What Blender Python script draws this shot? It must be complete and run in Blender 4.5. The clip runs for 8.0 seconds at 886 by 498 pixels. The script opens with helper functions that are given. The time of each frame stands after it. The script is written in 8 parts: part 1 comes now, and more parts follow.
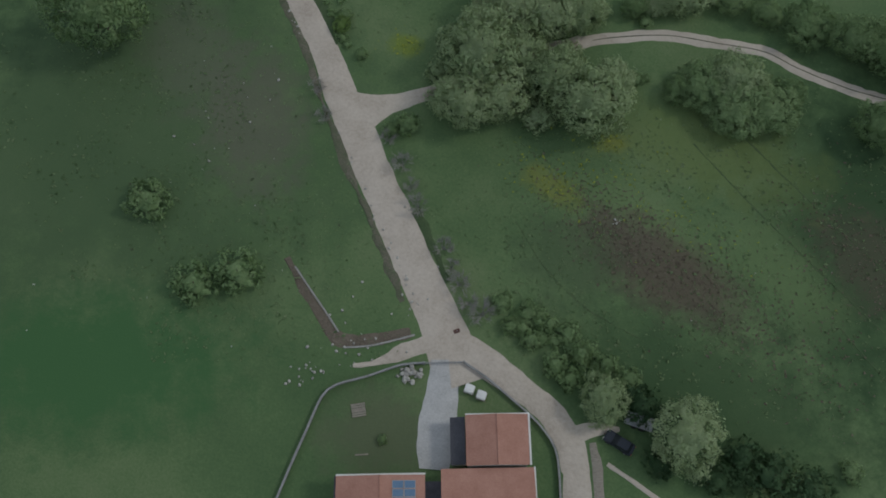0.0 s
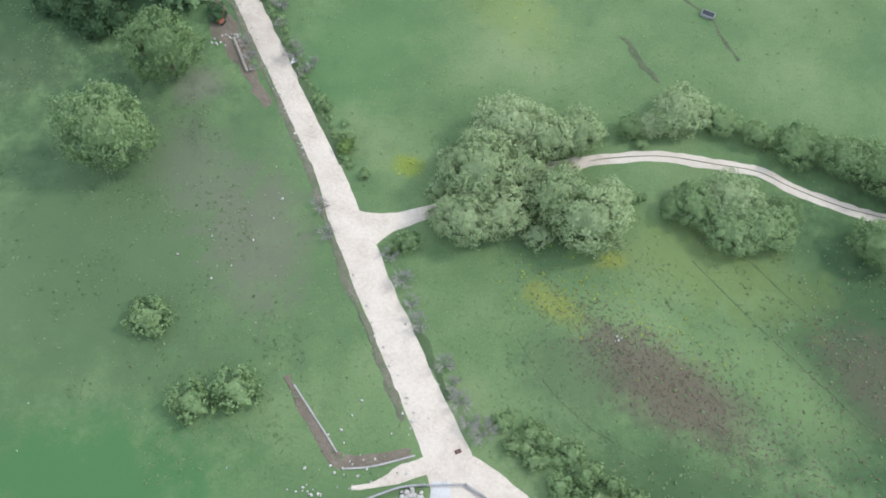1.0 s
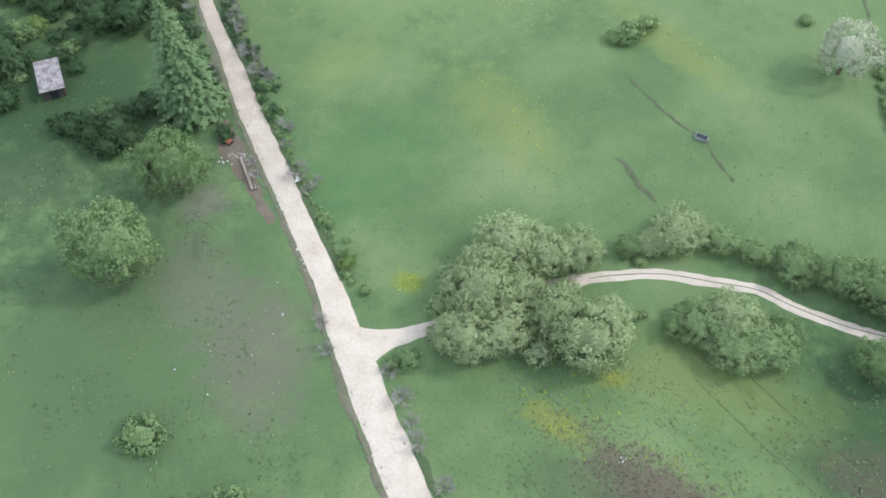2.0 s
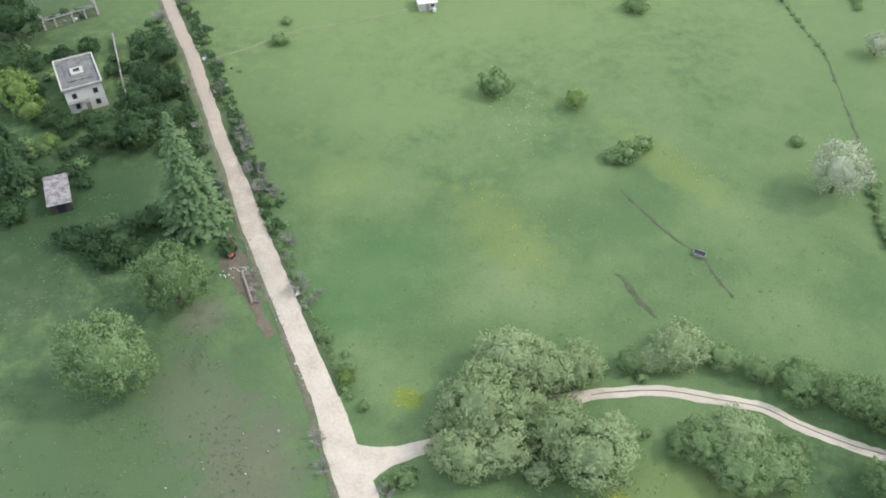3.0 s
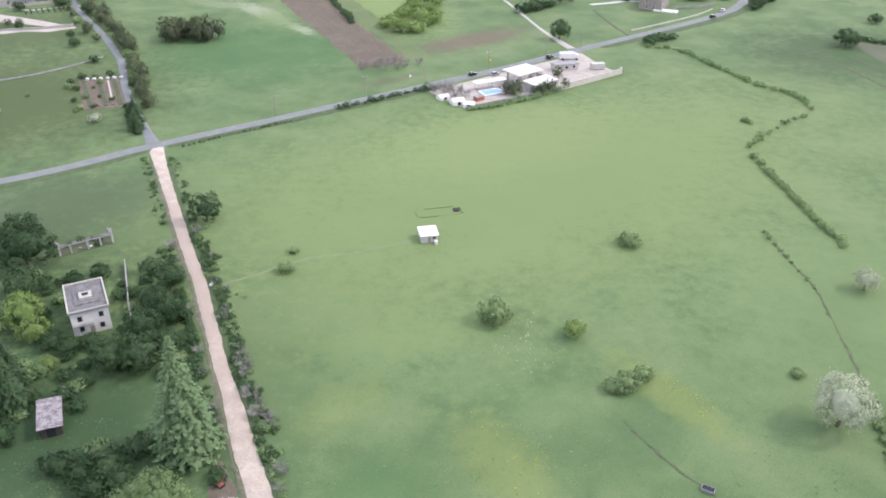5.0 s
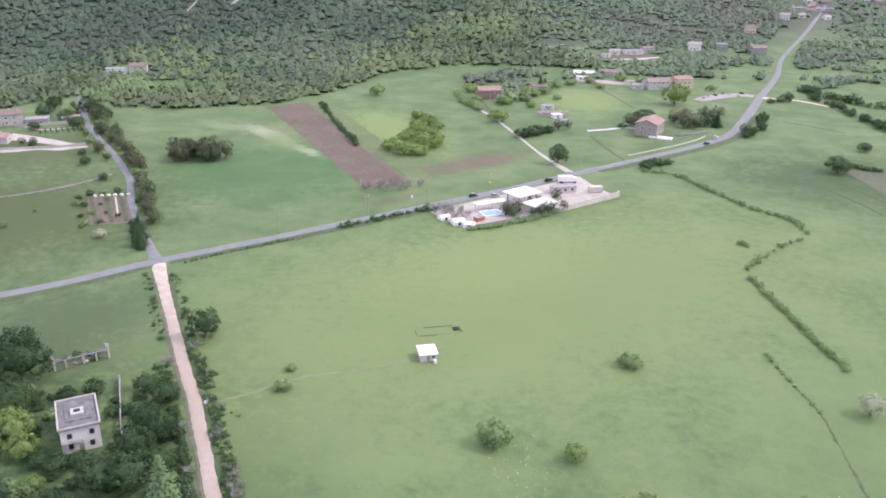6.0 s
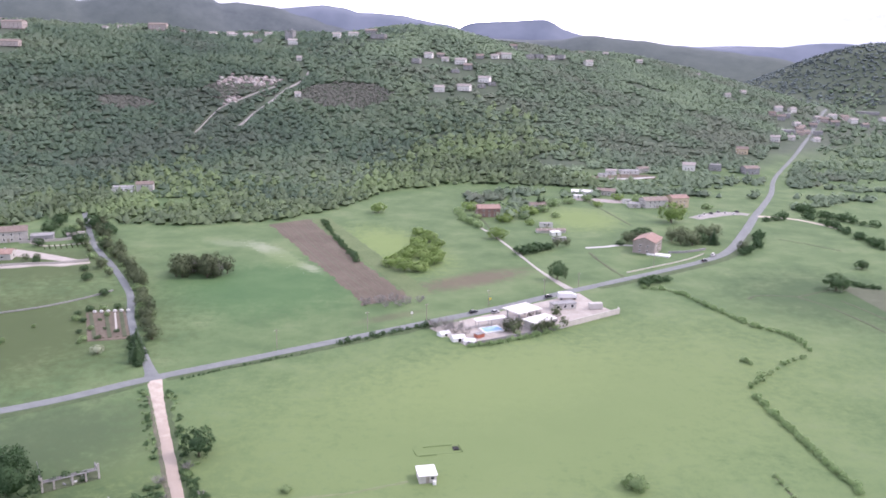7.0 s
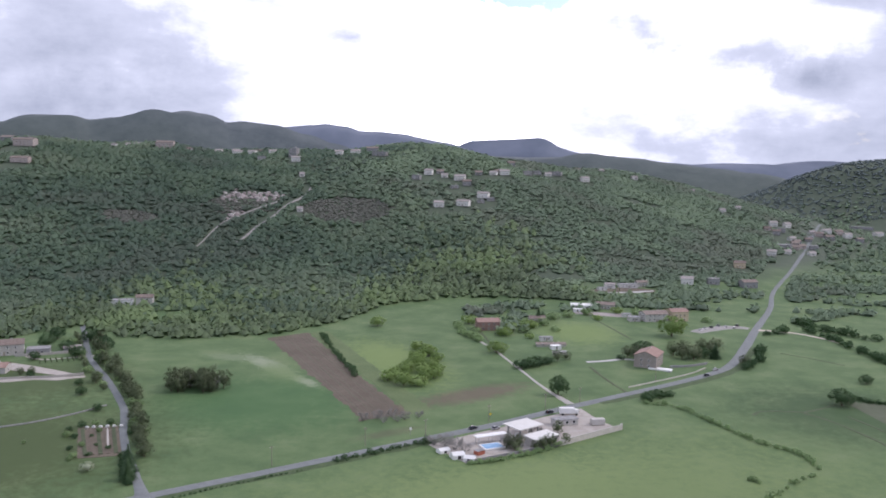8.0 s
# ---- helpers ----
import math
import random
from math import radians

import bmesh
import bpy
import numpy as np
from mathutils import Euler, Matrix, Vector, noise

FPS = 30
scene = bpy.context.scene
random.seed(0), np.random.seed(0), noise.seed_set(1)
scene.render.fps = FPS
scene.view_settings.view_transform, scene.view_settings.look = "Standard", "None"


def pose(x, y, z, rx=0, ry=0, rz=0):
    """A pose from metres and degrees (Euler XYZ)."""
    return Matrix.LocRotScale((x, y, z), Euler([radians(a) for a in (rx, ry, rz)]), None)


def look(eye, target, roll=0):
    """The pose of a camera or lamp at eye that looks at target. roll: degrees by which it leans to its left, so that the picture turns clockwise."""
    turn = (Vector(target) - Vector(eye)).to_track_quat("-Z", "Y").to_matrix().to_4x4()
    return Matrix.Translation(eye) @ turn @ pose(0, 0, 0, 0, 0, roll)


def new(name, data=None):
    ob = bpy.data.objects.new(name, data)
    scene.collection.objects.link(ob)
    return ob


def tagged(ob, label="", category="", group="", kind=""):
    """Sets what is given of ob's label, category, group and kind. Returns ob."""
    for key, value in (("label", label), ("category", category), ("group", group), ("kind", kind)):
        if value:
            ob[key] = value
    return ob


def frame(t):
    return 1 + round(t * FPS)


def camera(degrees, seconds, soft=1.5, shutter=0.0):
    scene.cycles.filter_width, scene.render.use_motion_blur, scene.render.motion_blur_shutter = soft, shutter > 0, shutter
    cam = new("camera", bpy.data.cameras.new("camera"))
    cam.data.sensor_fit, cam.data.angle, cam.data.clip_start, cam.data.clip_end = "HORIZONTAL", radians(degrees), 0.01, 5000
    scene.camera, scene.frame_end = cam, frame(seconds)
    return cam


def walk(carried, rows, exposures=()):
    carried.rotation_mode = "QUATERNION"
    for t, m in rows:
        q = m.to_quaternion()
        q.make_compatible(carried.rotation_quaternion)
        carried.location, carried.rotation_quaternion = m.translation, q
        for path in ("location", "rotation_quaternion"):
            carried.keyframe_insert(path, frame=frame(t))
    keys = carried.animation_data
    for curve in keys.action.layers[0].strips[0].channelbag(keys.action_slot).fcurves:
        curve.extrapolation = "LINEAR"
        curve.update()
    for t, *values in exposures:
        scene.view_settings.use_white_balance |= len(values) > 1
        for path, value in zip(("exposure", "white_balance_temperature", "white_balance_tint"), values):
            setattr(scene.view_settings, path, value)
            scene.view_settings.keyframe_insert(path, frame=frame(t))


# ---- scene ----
# camera: it hovers in one spot and tilts up
cam = camera(56.8, 8.0, soft=1.8)
EYE = 112.0
ROWS = [  # seconds, tilt from straight down, lean, turn
    (0.0, 19.6, -1.41, 0.38), (0.5, 23.7, -1.37, 0.21), (1.0, 27.76, -1.17, 0.07), (1.5, 31.83, -0.94, -0.04),
    (3.0, 43.88, -0.33, -0.24), (3.5, 47.8, -0.26, -0.24), (4.0, 51.78, -0.24, -0.25), (4.5, 55.66, 0.03, -0.25),
    (6.0, 67.96, 1.06, -0.15), (6.5, 72.04, 1.15, -0.05), (7.0, 76.08, 1.12, 0.01), (7.5, 80.05, 1.14, 0.08),
    (8.0, 84.0, 1.16, 0.13),
]
walk(cam, [(t, pose(0, 0, EYE, tilt, 0, turn) @ pose(0, 0, 0, 0, 0, lean)) for t, tilt, lean, turn in ROWS],
     exposures=[(0.0, -0.32, 6350, 7.0), (0.2, 0.1, 6330, 7.5), (0.3, 0.5, 6320, 7.5), (0.5, 0.88, 6280, 9.5), (1.0, 1.47, 6250, 9.5), (1.7, 1.54, 6270, 10.0), (3.0, 1.45, 6680, 9.0), (4.5, 1.61, 6580, 17.5), (6.0, 1.62, 6600, 30.0), (6.5, 1.64, 6540, 32.0), (7.0, 1.60, 6500, 32.5), (7.5, 1.13, 6480, 26.5), (8.0, 0.8, 6430, 24.0)])

# ---- world and sun ----
SUN = Vector((0.72, 0.10, 0.69)).normalized()
world = bpy.data.worlds.new("world")
scene.world = world
world.use_nodes = True


def wire(tree, kind, settings=(), **inputs):
    """A node with its settings and its inputs by name (a socket, or a value)."""
    n = tree.nodes.new(kind)
    extra = dict(settings)
    if "operation" in extra:
        n.operation = extra["operation"]
    if "data_type" in extra:
        n.data_type = extra["data_type"]
    if "vector_type" in extra:
        n.vector_type = extra["vector_type"]
    if "sky_type" in extra:
        n.sky_type, n.sun_disc, n.dust_density = extra["sky_type"], extra["sun_disc"], extra["dust_density"]
        n.sun_elevation, n.sun_rotation = extra["sun_elevation"], extra["sun_rotation"]
    for key, value in inputs.items():
        slot = n.inputs[int(key[1:])] if key[0] == "i" and key[1:].isdigit() else n.inputs[key.replace("_", " ")]
        if isinstance(value, bpy.types.NodeSocket):
            tree.links.new(value, slot)
        else:
            slot.default_value = value
    return n


def ramp(tree, fac, stops):
    n = tree.nodes.new("ShaderNodeValToRGB")
    tree.links.new(fac, n.inputs[0])
    while len(n.color_ramp.elements) < len(stops):
        n.color_ramp.elements.new(0.5)
    for e, (at, c) in zip(n.color_ramp.elements, stops):
        e.position = at
        e.color = (*c, 1) if isinstance(c, tuple) else (c, c, c, 1)
    return n.outputs[0]


def build_world():
    t = world.node_tree
    t.nodes.clear()
    sky = wire(t, "ShaderNodeTexSky", {"sky_type": "NISHITA", "sun_disc": False, "sun_elevation": math.asin(SUN.z),
                                       "sun_rotation": math.atan2(SUN.x, SUN.y), "dust_density": 2.0})
    clear = wire(t, "ShaderNodeVectorMath", {"operation": "SCALE"}, i0=sky.outputs[0], Scale=0.11)
    where = wire(t, "ShaderNodeTexCoord").outputs["Generated"]
    big = wire(t, "ShaderNodeMapping", i0=where, Scale=(1.8, 1.8, 4.0), Location=(0.35, 0.1, 0.0))
    puff = wire(t, "ShaderNodeTexNoise", Vector=big.outputs[0], Scale=2.4, Detail=8.0, Roughness=0.55)
    offset = wire(t, "ShaderNodeVectorMath", {"operation": "SUBTRACT"}, i0=where, i1=(0.083, 0.985, 0.195)).outputs[0]
    wide = wire(t, "ShaderNodeVectorMath", {"operation": "MULTIPLY"}, i0=offset, i1=(1.0, 1.0, 3.2)).outputs[0]
    off = wire(t, "ShaderNodeVectorMath", {"operation": "LENGTH"}, i0=wide).outputs[1]
    ragged = wire(t, "ShaderNodeTexNoise", Vector=where, Scale=14.0, Detail=8.0, Roughness=0.6).outputs[0]
    near = wire(t, "ShaderNodeMath", {"operation": "MULTIPLY_ADD"}, i0=ragged, i1=0.16, i2=off).outputs[0]
    gap = wire(t, "ShaderNodeMapRange", Value=near, i1=0.135, i2=0.175, i3=0.0, i4=1.0).outputs[0]
    veil = ramp(t, puff.outputs[0], [(0.30, 0.0), (0.38, 1.0)])
    cover = wire(t, "ShaderNodeMath", {"operation": "MINIMUM"}, i0=veil, i1=gap).outputs[0]
    deep = wire(t, "ShaderNodeMapping", i0=where, Scale=(1.5, 1.5, 3.4), Location=(1.7, 0.4, 0.3))
    shade = wire(t, "ShaderNodeTexNoise", Vector=deep.outputs[0], Scale=3.1, Detail=10.0, Roughness=0.6)
    open_side = wire(t, "ShaderNodeVectorMath", {"operation": "DOT_PRODUCT"}, i0=where, i1=Vector((0.06, 0.97, 0.22)).normalized()).outputs[1]
    thin = wire(t, "ShaderNodeMapRange", Value=open_side, i1=0.90, i2=0.985, i3=-0.12, i4=0.15).outputs[0]
    light = wire(t, "ShaderNodeMath", {"operation": "ADD"}, i0=shade.outputs[0], i1=thin).outputs[0]
    # grey undersides of the clouds over the far ridges: (across, up, half width, half height, depth), as slopes ahead
    axes = wire(t, "ShaderNodeSeparateXYZ", i0=where).outputs
    ahead = wire(t, "ShaderNodeMath", {"operation": "MAXIMUM"}, i0=axes[1], i1=0.05).outputs[0]
    across = wire(t, "ShaderNodeMath", {"operation": "DIVIDE"}, i0=axes[0], i1=ahead).outputs[0]
    up = wire(t, "ShaderNodeMath", {"operation": "DIVIDE"}, i0=axes[2], i1=ahead).outputs[0]
    flat_sky = wire(t, "ShaderNodeCombineXYZ", i0=across, i1=up).outputs[0]
    torn = wire(t, "ShaderNodeTexNoise", Vector=flat_sky, Scale=8.0, Detail=10.0, Roughness=0.66).outputs[0]
    for cx, cy, rx, ry, deep_by in [(-0.463, 0.154, 0.138, 0.052, 0.21), (-0.274, 0.078, 0.172, 0.033, 0.17), (-0.513, 0.06, 0.103, 0.038, 0.13), (-0.111, 0.147, 0.041, 0.018, 0.36), (0.232, 0.17, 0.072, 0.026, 0.34), (0.355, 0.139, 0.09, 0.029, 0.34), (0.438, 0.109, 0.048, 0.019, 0.3), (0.458, 0.202, 0.131, 0.015, 0.26), (0.463, 0.039, 0.179, 0.031, 0.16), (0.266, 0.025, 0.11, 0.018, 0.1), (-0.377, 0.049, 0.207, 0.015, 0.06)]:
        local = wire(t, "ShaderNodeMapping", {"vector_type": "TEXTURE"}, i0=flat_sky, Location=(cx, cy, 0), Scale=(rx, ry, 1)).outputs[0]
        size = wire(t, "ShaderNodeVectorMath", {"operation": "LENGTH"}, i0=local).outputs[1]
        rim = wire(t, "ShaderNodeMath", {"operation": "MULTIPLY_ADD"}, i0=torn, i1=2.2, i2=size).outputs[0]
        dark = wire(t, "ShaderNodeMapRange", Value=rim, i1=2.6, i2=0.75, i3=0.0, i4=deep_by * 1.1).outputs[0]
        light = wire(t, "ShaderNodeMath", {"operation": "SUBTRACT"}, i0=light, i1=dark).outputs[0]
    tone = ramp(t, light, [(0.12, (0.17, 0.20, 0.25)), (0.38, (0.275, 0.312, 0.37)), (0.54, (0.50, 0.545, 0.61)), (0.68, (2.1, 2.1, 2.15))])
    mixed = wire(t, "ShaderNodeMix", {"data_type": "RGBA"}, i0=cover, i6=clear.outputs[0], i7=tone)
    out = wire(t, "ShaderNodeBackground", Color=mixed.outputs[2], Strength=1.4)
    end = wire(t, "ShaderNodeOutputWorld", Surface=out.outputs[0])


build_world()
sun = new("sun", bpy.data.lights.new("sun", "SUN"))
sun.data.energy, sun.data.angle, sun.data.color = 0.95, radians(10.0), (1.0, 0.95, 0.87)
sun.matrix_world = look(SUN * 500, (0, 0, 0))


# ---- materials ----
def surface(name, stops, scale=1.0, fine=6.0, rough=0.9, bump=0.3, detail=6.0, each=0.0, metal=0.0, island=0.0, grain=0.42, stretch=(1, 1, 1), spots=(), woods=False, contrast=1.0, thin=0.0):
    """A mottled surface: a ramp of colours over noise at two scales, with relief. each, island: how far single objects or pieces differ.
    spots: soft-edged patches (x, y, half length, half width, turn in degrees, colour, strength)."""
    m = bpy.data.materials.new(name)
    m.use_nodes = True
    t = m.node_tree
    t.nodes.clear()
    place = wire(t, "ShaderNodeNewGeometry").outputs["Position"]
    mapped = wire(t, "ShaderNodeMapping", i0=place, Scale=stretch, Rotation=(0.55, 0.4, 0.3) if stretch == (1, 1, 1) else (0, 0, 0)).outputs[0]
    a = wire(t, "ShaderNodeTexNoise", Vector=mapped, Scale=scale, Detail=detail, Roughness=0.6)
    b = wire(t, "ShaderNodeTexNoise", Vector=mapped, Scale=scale * fine, Detail=4.0, Roughness=0.65)
    both = wire(t, "ShaderNodeMix", i0=grain, i2=a.outputs[0], i3=b.outputs[0]).outputs[0]
    if contrast != 1.0:
        both = wire(t, "ShaderNodeMath", {"operation": "MULTIPLY_ADD"}, i0=both, i1=contrast, i2=0.5 - 0.5 * contrast).outputs[0]
    if each or island:
        info = wire(t, "ShaderNodeObjectInfo").outputs["Random"] if each else wire(t, "ShaderNodeNewGeometry").outputs["Random Per Island"]
        shift = wire(t, "ShaderNodeMapRange", Value=info, i3=-(each or island), i4=(each or island)).outputs[0]
        both = wire(t, "ShaderNodeMath", {"operation": "ADD"}, i0=both, i1=shift).outputs[0]
    colour = ramp(t, both, stops)
    for x, y, rx, ry, turn, tint, strength in spots:
        local = wire(t, "ShaderNodeMapping", {"vector_type": "TEXTURE"}, i0=place, Location=(x, y, 0), Rotation=(0, 0, radians(turn)), Scale=(rx, ry, 1e4)).outputs[0]
        size = wire(t, "ShaderNodeVectorMath", {"operation": "LENGTH"}, i0=local).outputs[1]
        torn = wire(t, "ShaderNodeTexNoise", Vector=place, Scale=0.25, Detail=8.0, Roughness=0.75).outputs[0]
        reach = wire(t, "ShaderNodeMath", {"operation": "MULTIPLY_ADD"}, i0=torn, i1=-2.2, i2=2.0).outputs[0]
        far = wire(t, "ShaderNodeMath", {"operation": "ADD"}, i0=size, i1=wire(t, "ShaderNodeMath", {"operation": "MULTIPLY"}, i0=reach, i1=0.9).outputs[0]).outputs[0]
        mask = wire(t, "ShaderNodeMapRange", Value=far, i1=1.83, i2=1.23, i3=0.0, i4=strength).outputs[0]
        colour = wire(t, "ShaderNodeMix", {"data_type": "RGBA"}, i0=mask, i6=colour, i7=(*tint, 1)).outputs[2]
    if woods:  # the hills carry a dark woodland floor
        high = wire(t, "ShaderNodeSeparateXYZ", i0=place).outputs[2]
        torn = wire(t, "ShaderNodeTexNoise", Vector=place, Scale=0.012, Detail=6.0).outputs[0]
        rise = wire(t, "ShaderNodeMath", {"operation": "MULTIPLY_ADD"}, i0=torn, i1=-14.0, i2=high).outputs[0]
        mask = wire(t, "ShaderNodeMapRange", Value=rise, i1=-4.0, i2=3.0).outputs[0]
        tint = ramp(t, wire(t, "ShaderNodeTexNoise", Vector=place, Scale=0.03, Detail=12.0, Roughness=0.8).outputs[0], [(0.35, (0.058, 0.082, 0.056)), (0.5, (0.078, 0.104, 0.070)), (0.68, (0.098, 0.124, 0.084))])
        # Bluer tone with distance: haze painted into the ground colour.
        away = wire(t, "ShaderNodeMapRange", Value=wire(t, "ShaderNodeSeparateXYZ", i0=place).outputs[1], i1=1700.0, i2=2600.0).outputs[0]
        hazed_floor = wire(t, "ShaderNodeMix", {"data_type": "RGBA"}, i0=away, i6=tint, i7=ramp(t, wire(t, "ShaderNodeTexNoise", Vector=place, Scale=0.012, Detail=10.0, Roughness=0.75).outputs[0], [(0.36, (0.070, 0.088, 0.096)), (0.62, (0.106, 0.126, 0.132))])).outputs[2]
        # The farthest ridges get a paler blue, again painted haze.
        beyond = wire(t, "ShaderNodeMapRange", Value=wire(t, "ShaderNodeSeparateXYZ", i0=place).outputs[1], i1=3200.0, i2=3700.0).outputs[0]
        hazed_floor = wire(t, "ShaderNodeMix", {"data_type": "RGBA"}, i0=beyond, i6=hazed_floor, i7=ramp(t, wire(t, "ShaderNodeTexNoise", Vector=place, Scale=0.006, Detail=10.0).outputs[0], [(0.36, (0.115, 0.140, 0.185)), (0.62, (0.150, 0.175, 0.225))])).outputs[2]
        colour = wire(t, "ShaderNodeMix", {"data_type": "RGBA"}, i0=mask, i6=colour, i7=hazed_floor).outputs[2]
    relief = wire(t, "ShaderNodeBump", Strength=bump, Distance=0.3 / max(scale, 0.3), Height=both)
    shader = wire(t, "ShaderNodeBsdfPrincipled", Base_Color=colour, Roughness=rough, Metallic=metal, Normal=relief.outputs[0])
    shader.inputs["Specular IOR Level"].default_value = 0.25
    last = shader.outputs[0]
    if thin:  # leaves let light through
        through_leaf = wire(t, "ShaderNodeBsdfTranslucent", Color=colour)
        last = wire(t, "ShaderNodeMixShader", i0=thin, i1=last, i2=through_leaf.outputs[0]).outputs[0]
    wire(t, "ShaderNodeOutputMaterial", Surface=last)
    return m


# The last, darkest green is deep grass with cloud shade put into the colour.
FLOWERS, BARE, OLIVE, LUSH, STRAW, SHADY_GREEN = (0.26, 0.25, 0.035), (0.105, 0.080, 0.062), (0.060, 0.092, 0.046), (0.052, 0.128, 0.046), (0.138, 0.203, 0.084), (0.032, 0.066, 0.027)
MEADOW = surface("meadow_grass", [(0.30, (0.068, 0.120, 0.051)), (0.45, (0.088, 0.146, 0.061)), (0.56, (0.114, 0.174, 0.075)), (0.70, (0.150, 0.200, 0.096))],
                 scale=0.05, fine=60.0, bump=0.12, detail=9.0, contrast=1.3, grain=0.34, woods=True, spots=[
    # Dull left pasture green: rough grass with cloud shade put into the colour.
    (-52, 62, 46, 42, 0, (0.068, 0.112, 0.052), 0.75), (-9, 14, 10, 8, 0, (0.105, 0.118, 0.070), 0.7), (-42, 92, 6, 5, 30, (0.17, 0.16, 0.13), 0.6), (-29, 62, 10, 16, 10, (0.13, 0.125, 0.095), 0.6), (-50, 24, 26, 13, 0, LUSH, 0.95),
    (16.5, 49, 7, 3, -40, FLOWERS, 0.35), (26, 56.5, 3, 2, 0, FLOWERS, 0.45), (-5.8, 74.5, 3.4, 2.6, 0, (0.16, 0.21, 0.03), 0.7), (30, 44, 14, 5, -35, STRAW, 0.5),
    (31, 36, 16, 7.5, -35, BARE, 0.85), (26, 42, 8, 4, -30, (0.11, 0.10, 0.07), 0.7), (66, 40, 26, 34, 0, SHADY_GREEN, 0.85), (34, 18, 30, 12, -20, SHADY_GREEN, 0.6), (62, 36, 13, 8, -50, BARE, 0.45), (48, 36, 14, 6, -50, STRAW, 0.6), (40, 55, 22, 9, -22, (0.125, 0.172, 0.054), 0.6), (-40, 74, 9, 15, 20, (0.118, 0.132, 0.088), 0.6), (18, 38, 10, 8, -30, OLIVE, 0.6), (12, 112, 20, 9, -60, (0.180, 0.222, 0.068), 0.4), (48, 132, 22, 6, -55, (0.180, 0.222, 0.068), 0.45), (-20, 128, 14, 8, 40, (0.17, 0.215, 0.068), 0.35), (-8, 150, 26, 12, 20, STRAW, 0.55),
    # Garden grass, darkened further: the cloud shade over it is in the colour.
    (-14, 100, 22, 14, 60, LUSH, 0.45), (-92, 150, 74, 84, 0, SHADY_GREEN, 0.95), (-75, 98, 14, 10, 0, OLIVE, 0.8), (30, 240, 170, 90, 32, (0.150, 0.210, 0.083), 0.85), (110, 170, 60, 70, 0, STRAW, 0.5), (-82, 370, 58, 60, 20, LUSH, 0.7),
    # Dark left and right fields hold painted shade; the bright yellow-greens, painted sun.
    (-175, 300, 80, 80, 0, (0.062, 0.090, 0.034), 0.9), (-115, 215, 40, 34, 30, OLIVE, 0.7), (-205, 400, 60, 50, 0, (0.062, 0.090, 0.034), 0.8), (15, 390, 42, 13, 36, (0.135, 0.098, 0.078), 0.75), (-20, 362, 16, 9, 40, (0.140, 0.105, 0.080), 0.8), (-95, 440, 34, 8, -52, (0.270, 0.310, 0.215), 0.8), (-70, 408, 16, 5, -52, (0.27, 0.31, 0.21), 0.75), (-120, 455, 20, 9, -20, (0.20, 0.25, 0.15), 0.6), (185, 370, 60, 60, 0, SHADY_GREEN, 0.6), (-22, 330, 20, 5, 35, BARE, 0.4), (-115, 887, 26, 14, 0, (0.10, 0.095, 0.082), 0.9), (-84, 878, 24, 12, 0, (0.10, 0.095, 0.082), 0.8), (53, 832, 16, 8, 0, (0.12, 0.10, 0.088), 0.8), (-85, 425, 26, 10, -58, STRAW, 0.8), (-28, 455, 30, 70, 24, (0.175, 0.245, 0.085), 0.8), (92, 545, 34, 46, 0, (0.175, 0.245, 0.085), 0.75), (20, 268, 60, 34, 34, (0.168, 0.230, 0.090), 0.6), (-74, 116, 28, 22, 0, SHADY_GREEN, 0.75)])
DIRT = surface("pale_gravel", [(0.28, (0.333, 0.283, 0.235)), (0.40, (0.437, 0.376, 0.316)), (0.52, (0.494, 0.433, 0.369)), (0.7, (0.562, 0.500, 0.433))], scale=0.22, fine=9.0, bump=0.3, contrast=1.1,
               # First patch: earthier far gravel, its missing sun put into the colour.
               spots=[(-62, 180, 95, 30, 113, (0.330, 0.272, 0.226), 0.8), (-31, 103, 14, 5, 113, (0.36, 0.31, 0.26), 0.5)])
CEMENT = surface("pale_cement", [(0.3, (0.34, 0.325, 0.295)), (0.7, (0.45, 0.43, 0.395))], scale=0.3, fine=8.0, bump=0.1)
YARD = surface("beige_concrete_yard", [(0.3, (0.30, 0.275, 0.245)), (0.5, (0.38, 0.35, 0.315)), (0.7, (0.45, 0.42, 0.385))], scale=0.25, fine=9.0, bump=0.1, contrast=1.3)
ASPHALT = surface("worn_asphalt", [(0.3, (0.142, 0.154, 0.156)), (0.5, (0.180, 0.196, 0.196)), (0.7, (0.223, 0.240, 0.239))], scale=0.3, fine=9.0, rough=0.85)
BARK = surface("bark", [(0.3, (0.07, 0.05, 0.035)), (0.7, (0.16, 0.13, 0.10))], scale=2.0, fine=5.0)
LEAF = surface("green_leaves", [(0.2, (0.172, 0.272, 0.118)), (0.5, (0.273, 0.392, 0.184)), (0.8, (0.398, 0.517, 0.275))], scale=0.6, fine=5.0, rough=0.65, each=0.10, bump=0.0, thin=0.45)
DARKLEAF = surface("dark_green_leaves", [(0.2, (0.042, 0.089, 0.040)), (0.5, (0.075, 0.144, 0.063)), (0.8, (0.128, 0.212, 0.097))], scale=0.6, fine=5.0, rough=0.65, each=0.14, bump=0.0, thin=0.45)
SPRUCELEAF = surface("spruce_needles", [(0.2, (0.105, 0.185, 0.085)), (0.5, (0.165, 0.265, 0.125)), (0.8, (0.245, 0.350, 0.175))], scale=0.6, fine=5.0, rough=0.65, each=0.04, bump=0.0, thin=0.35)
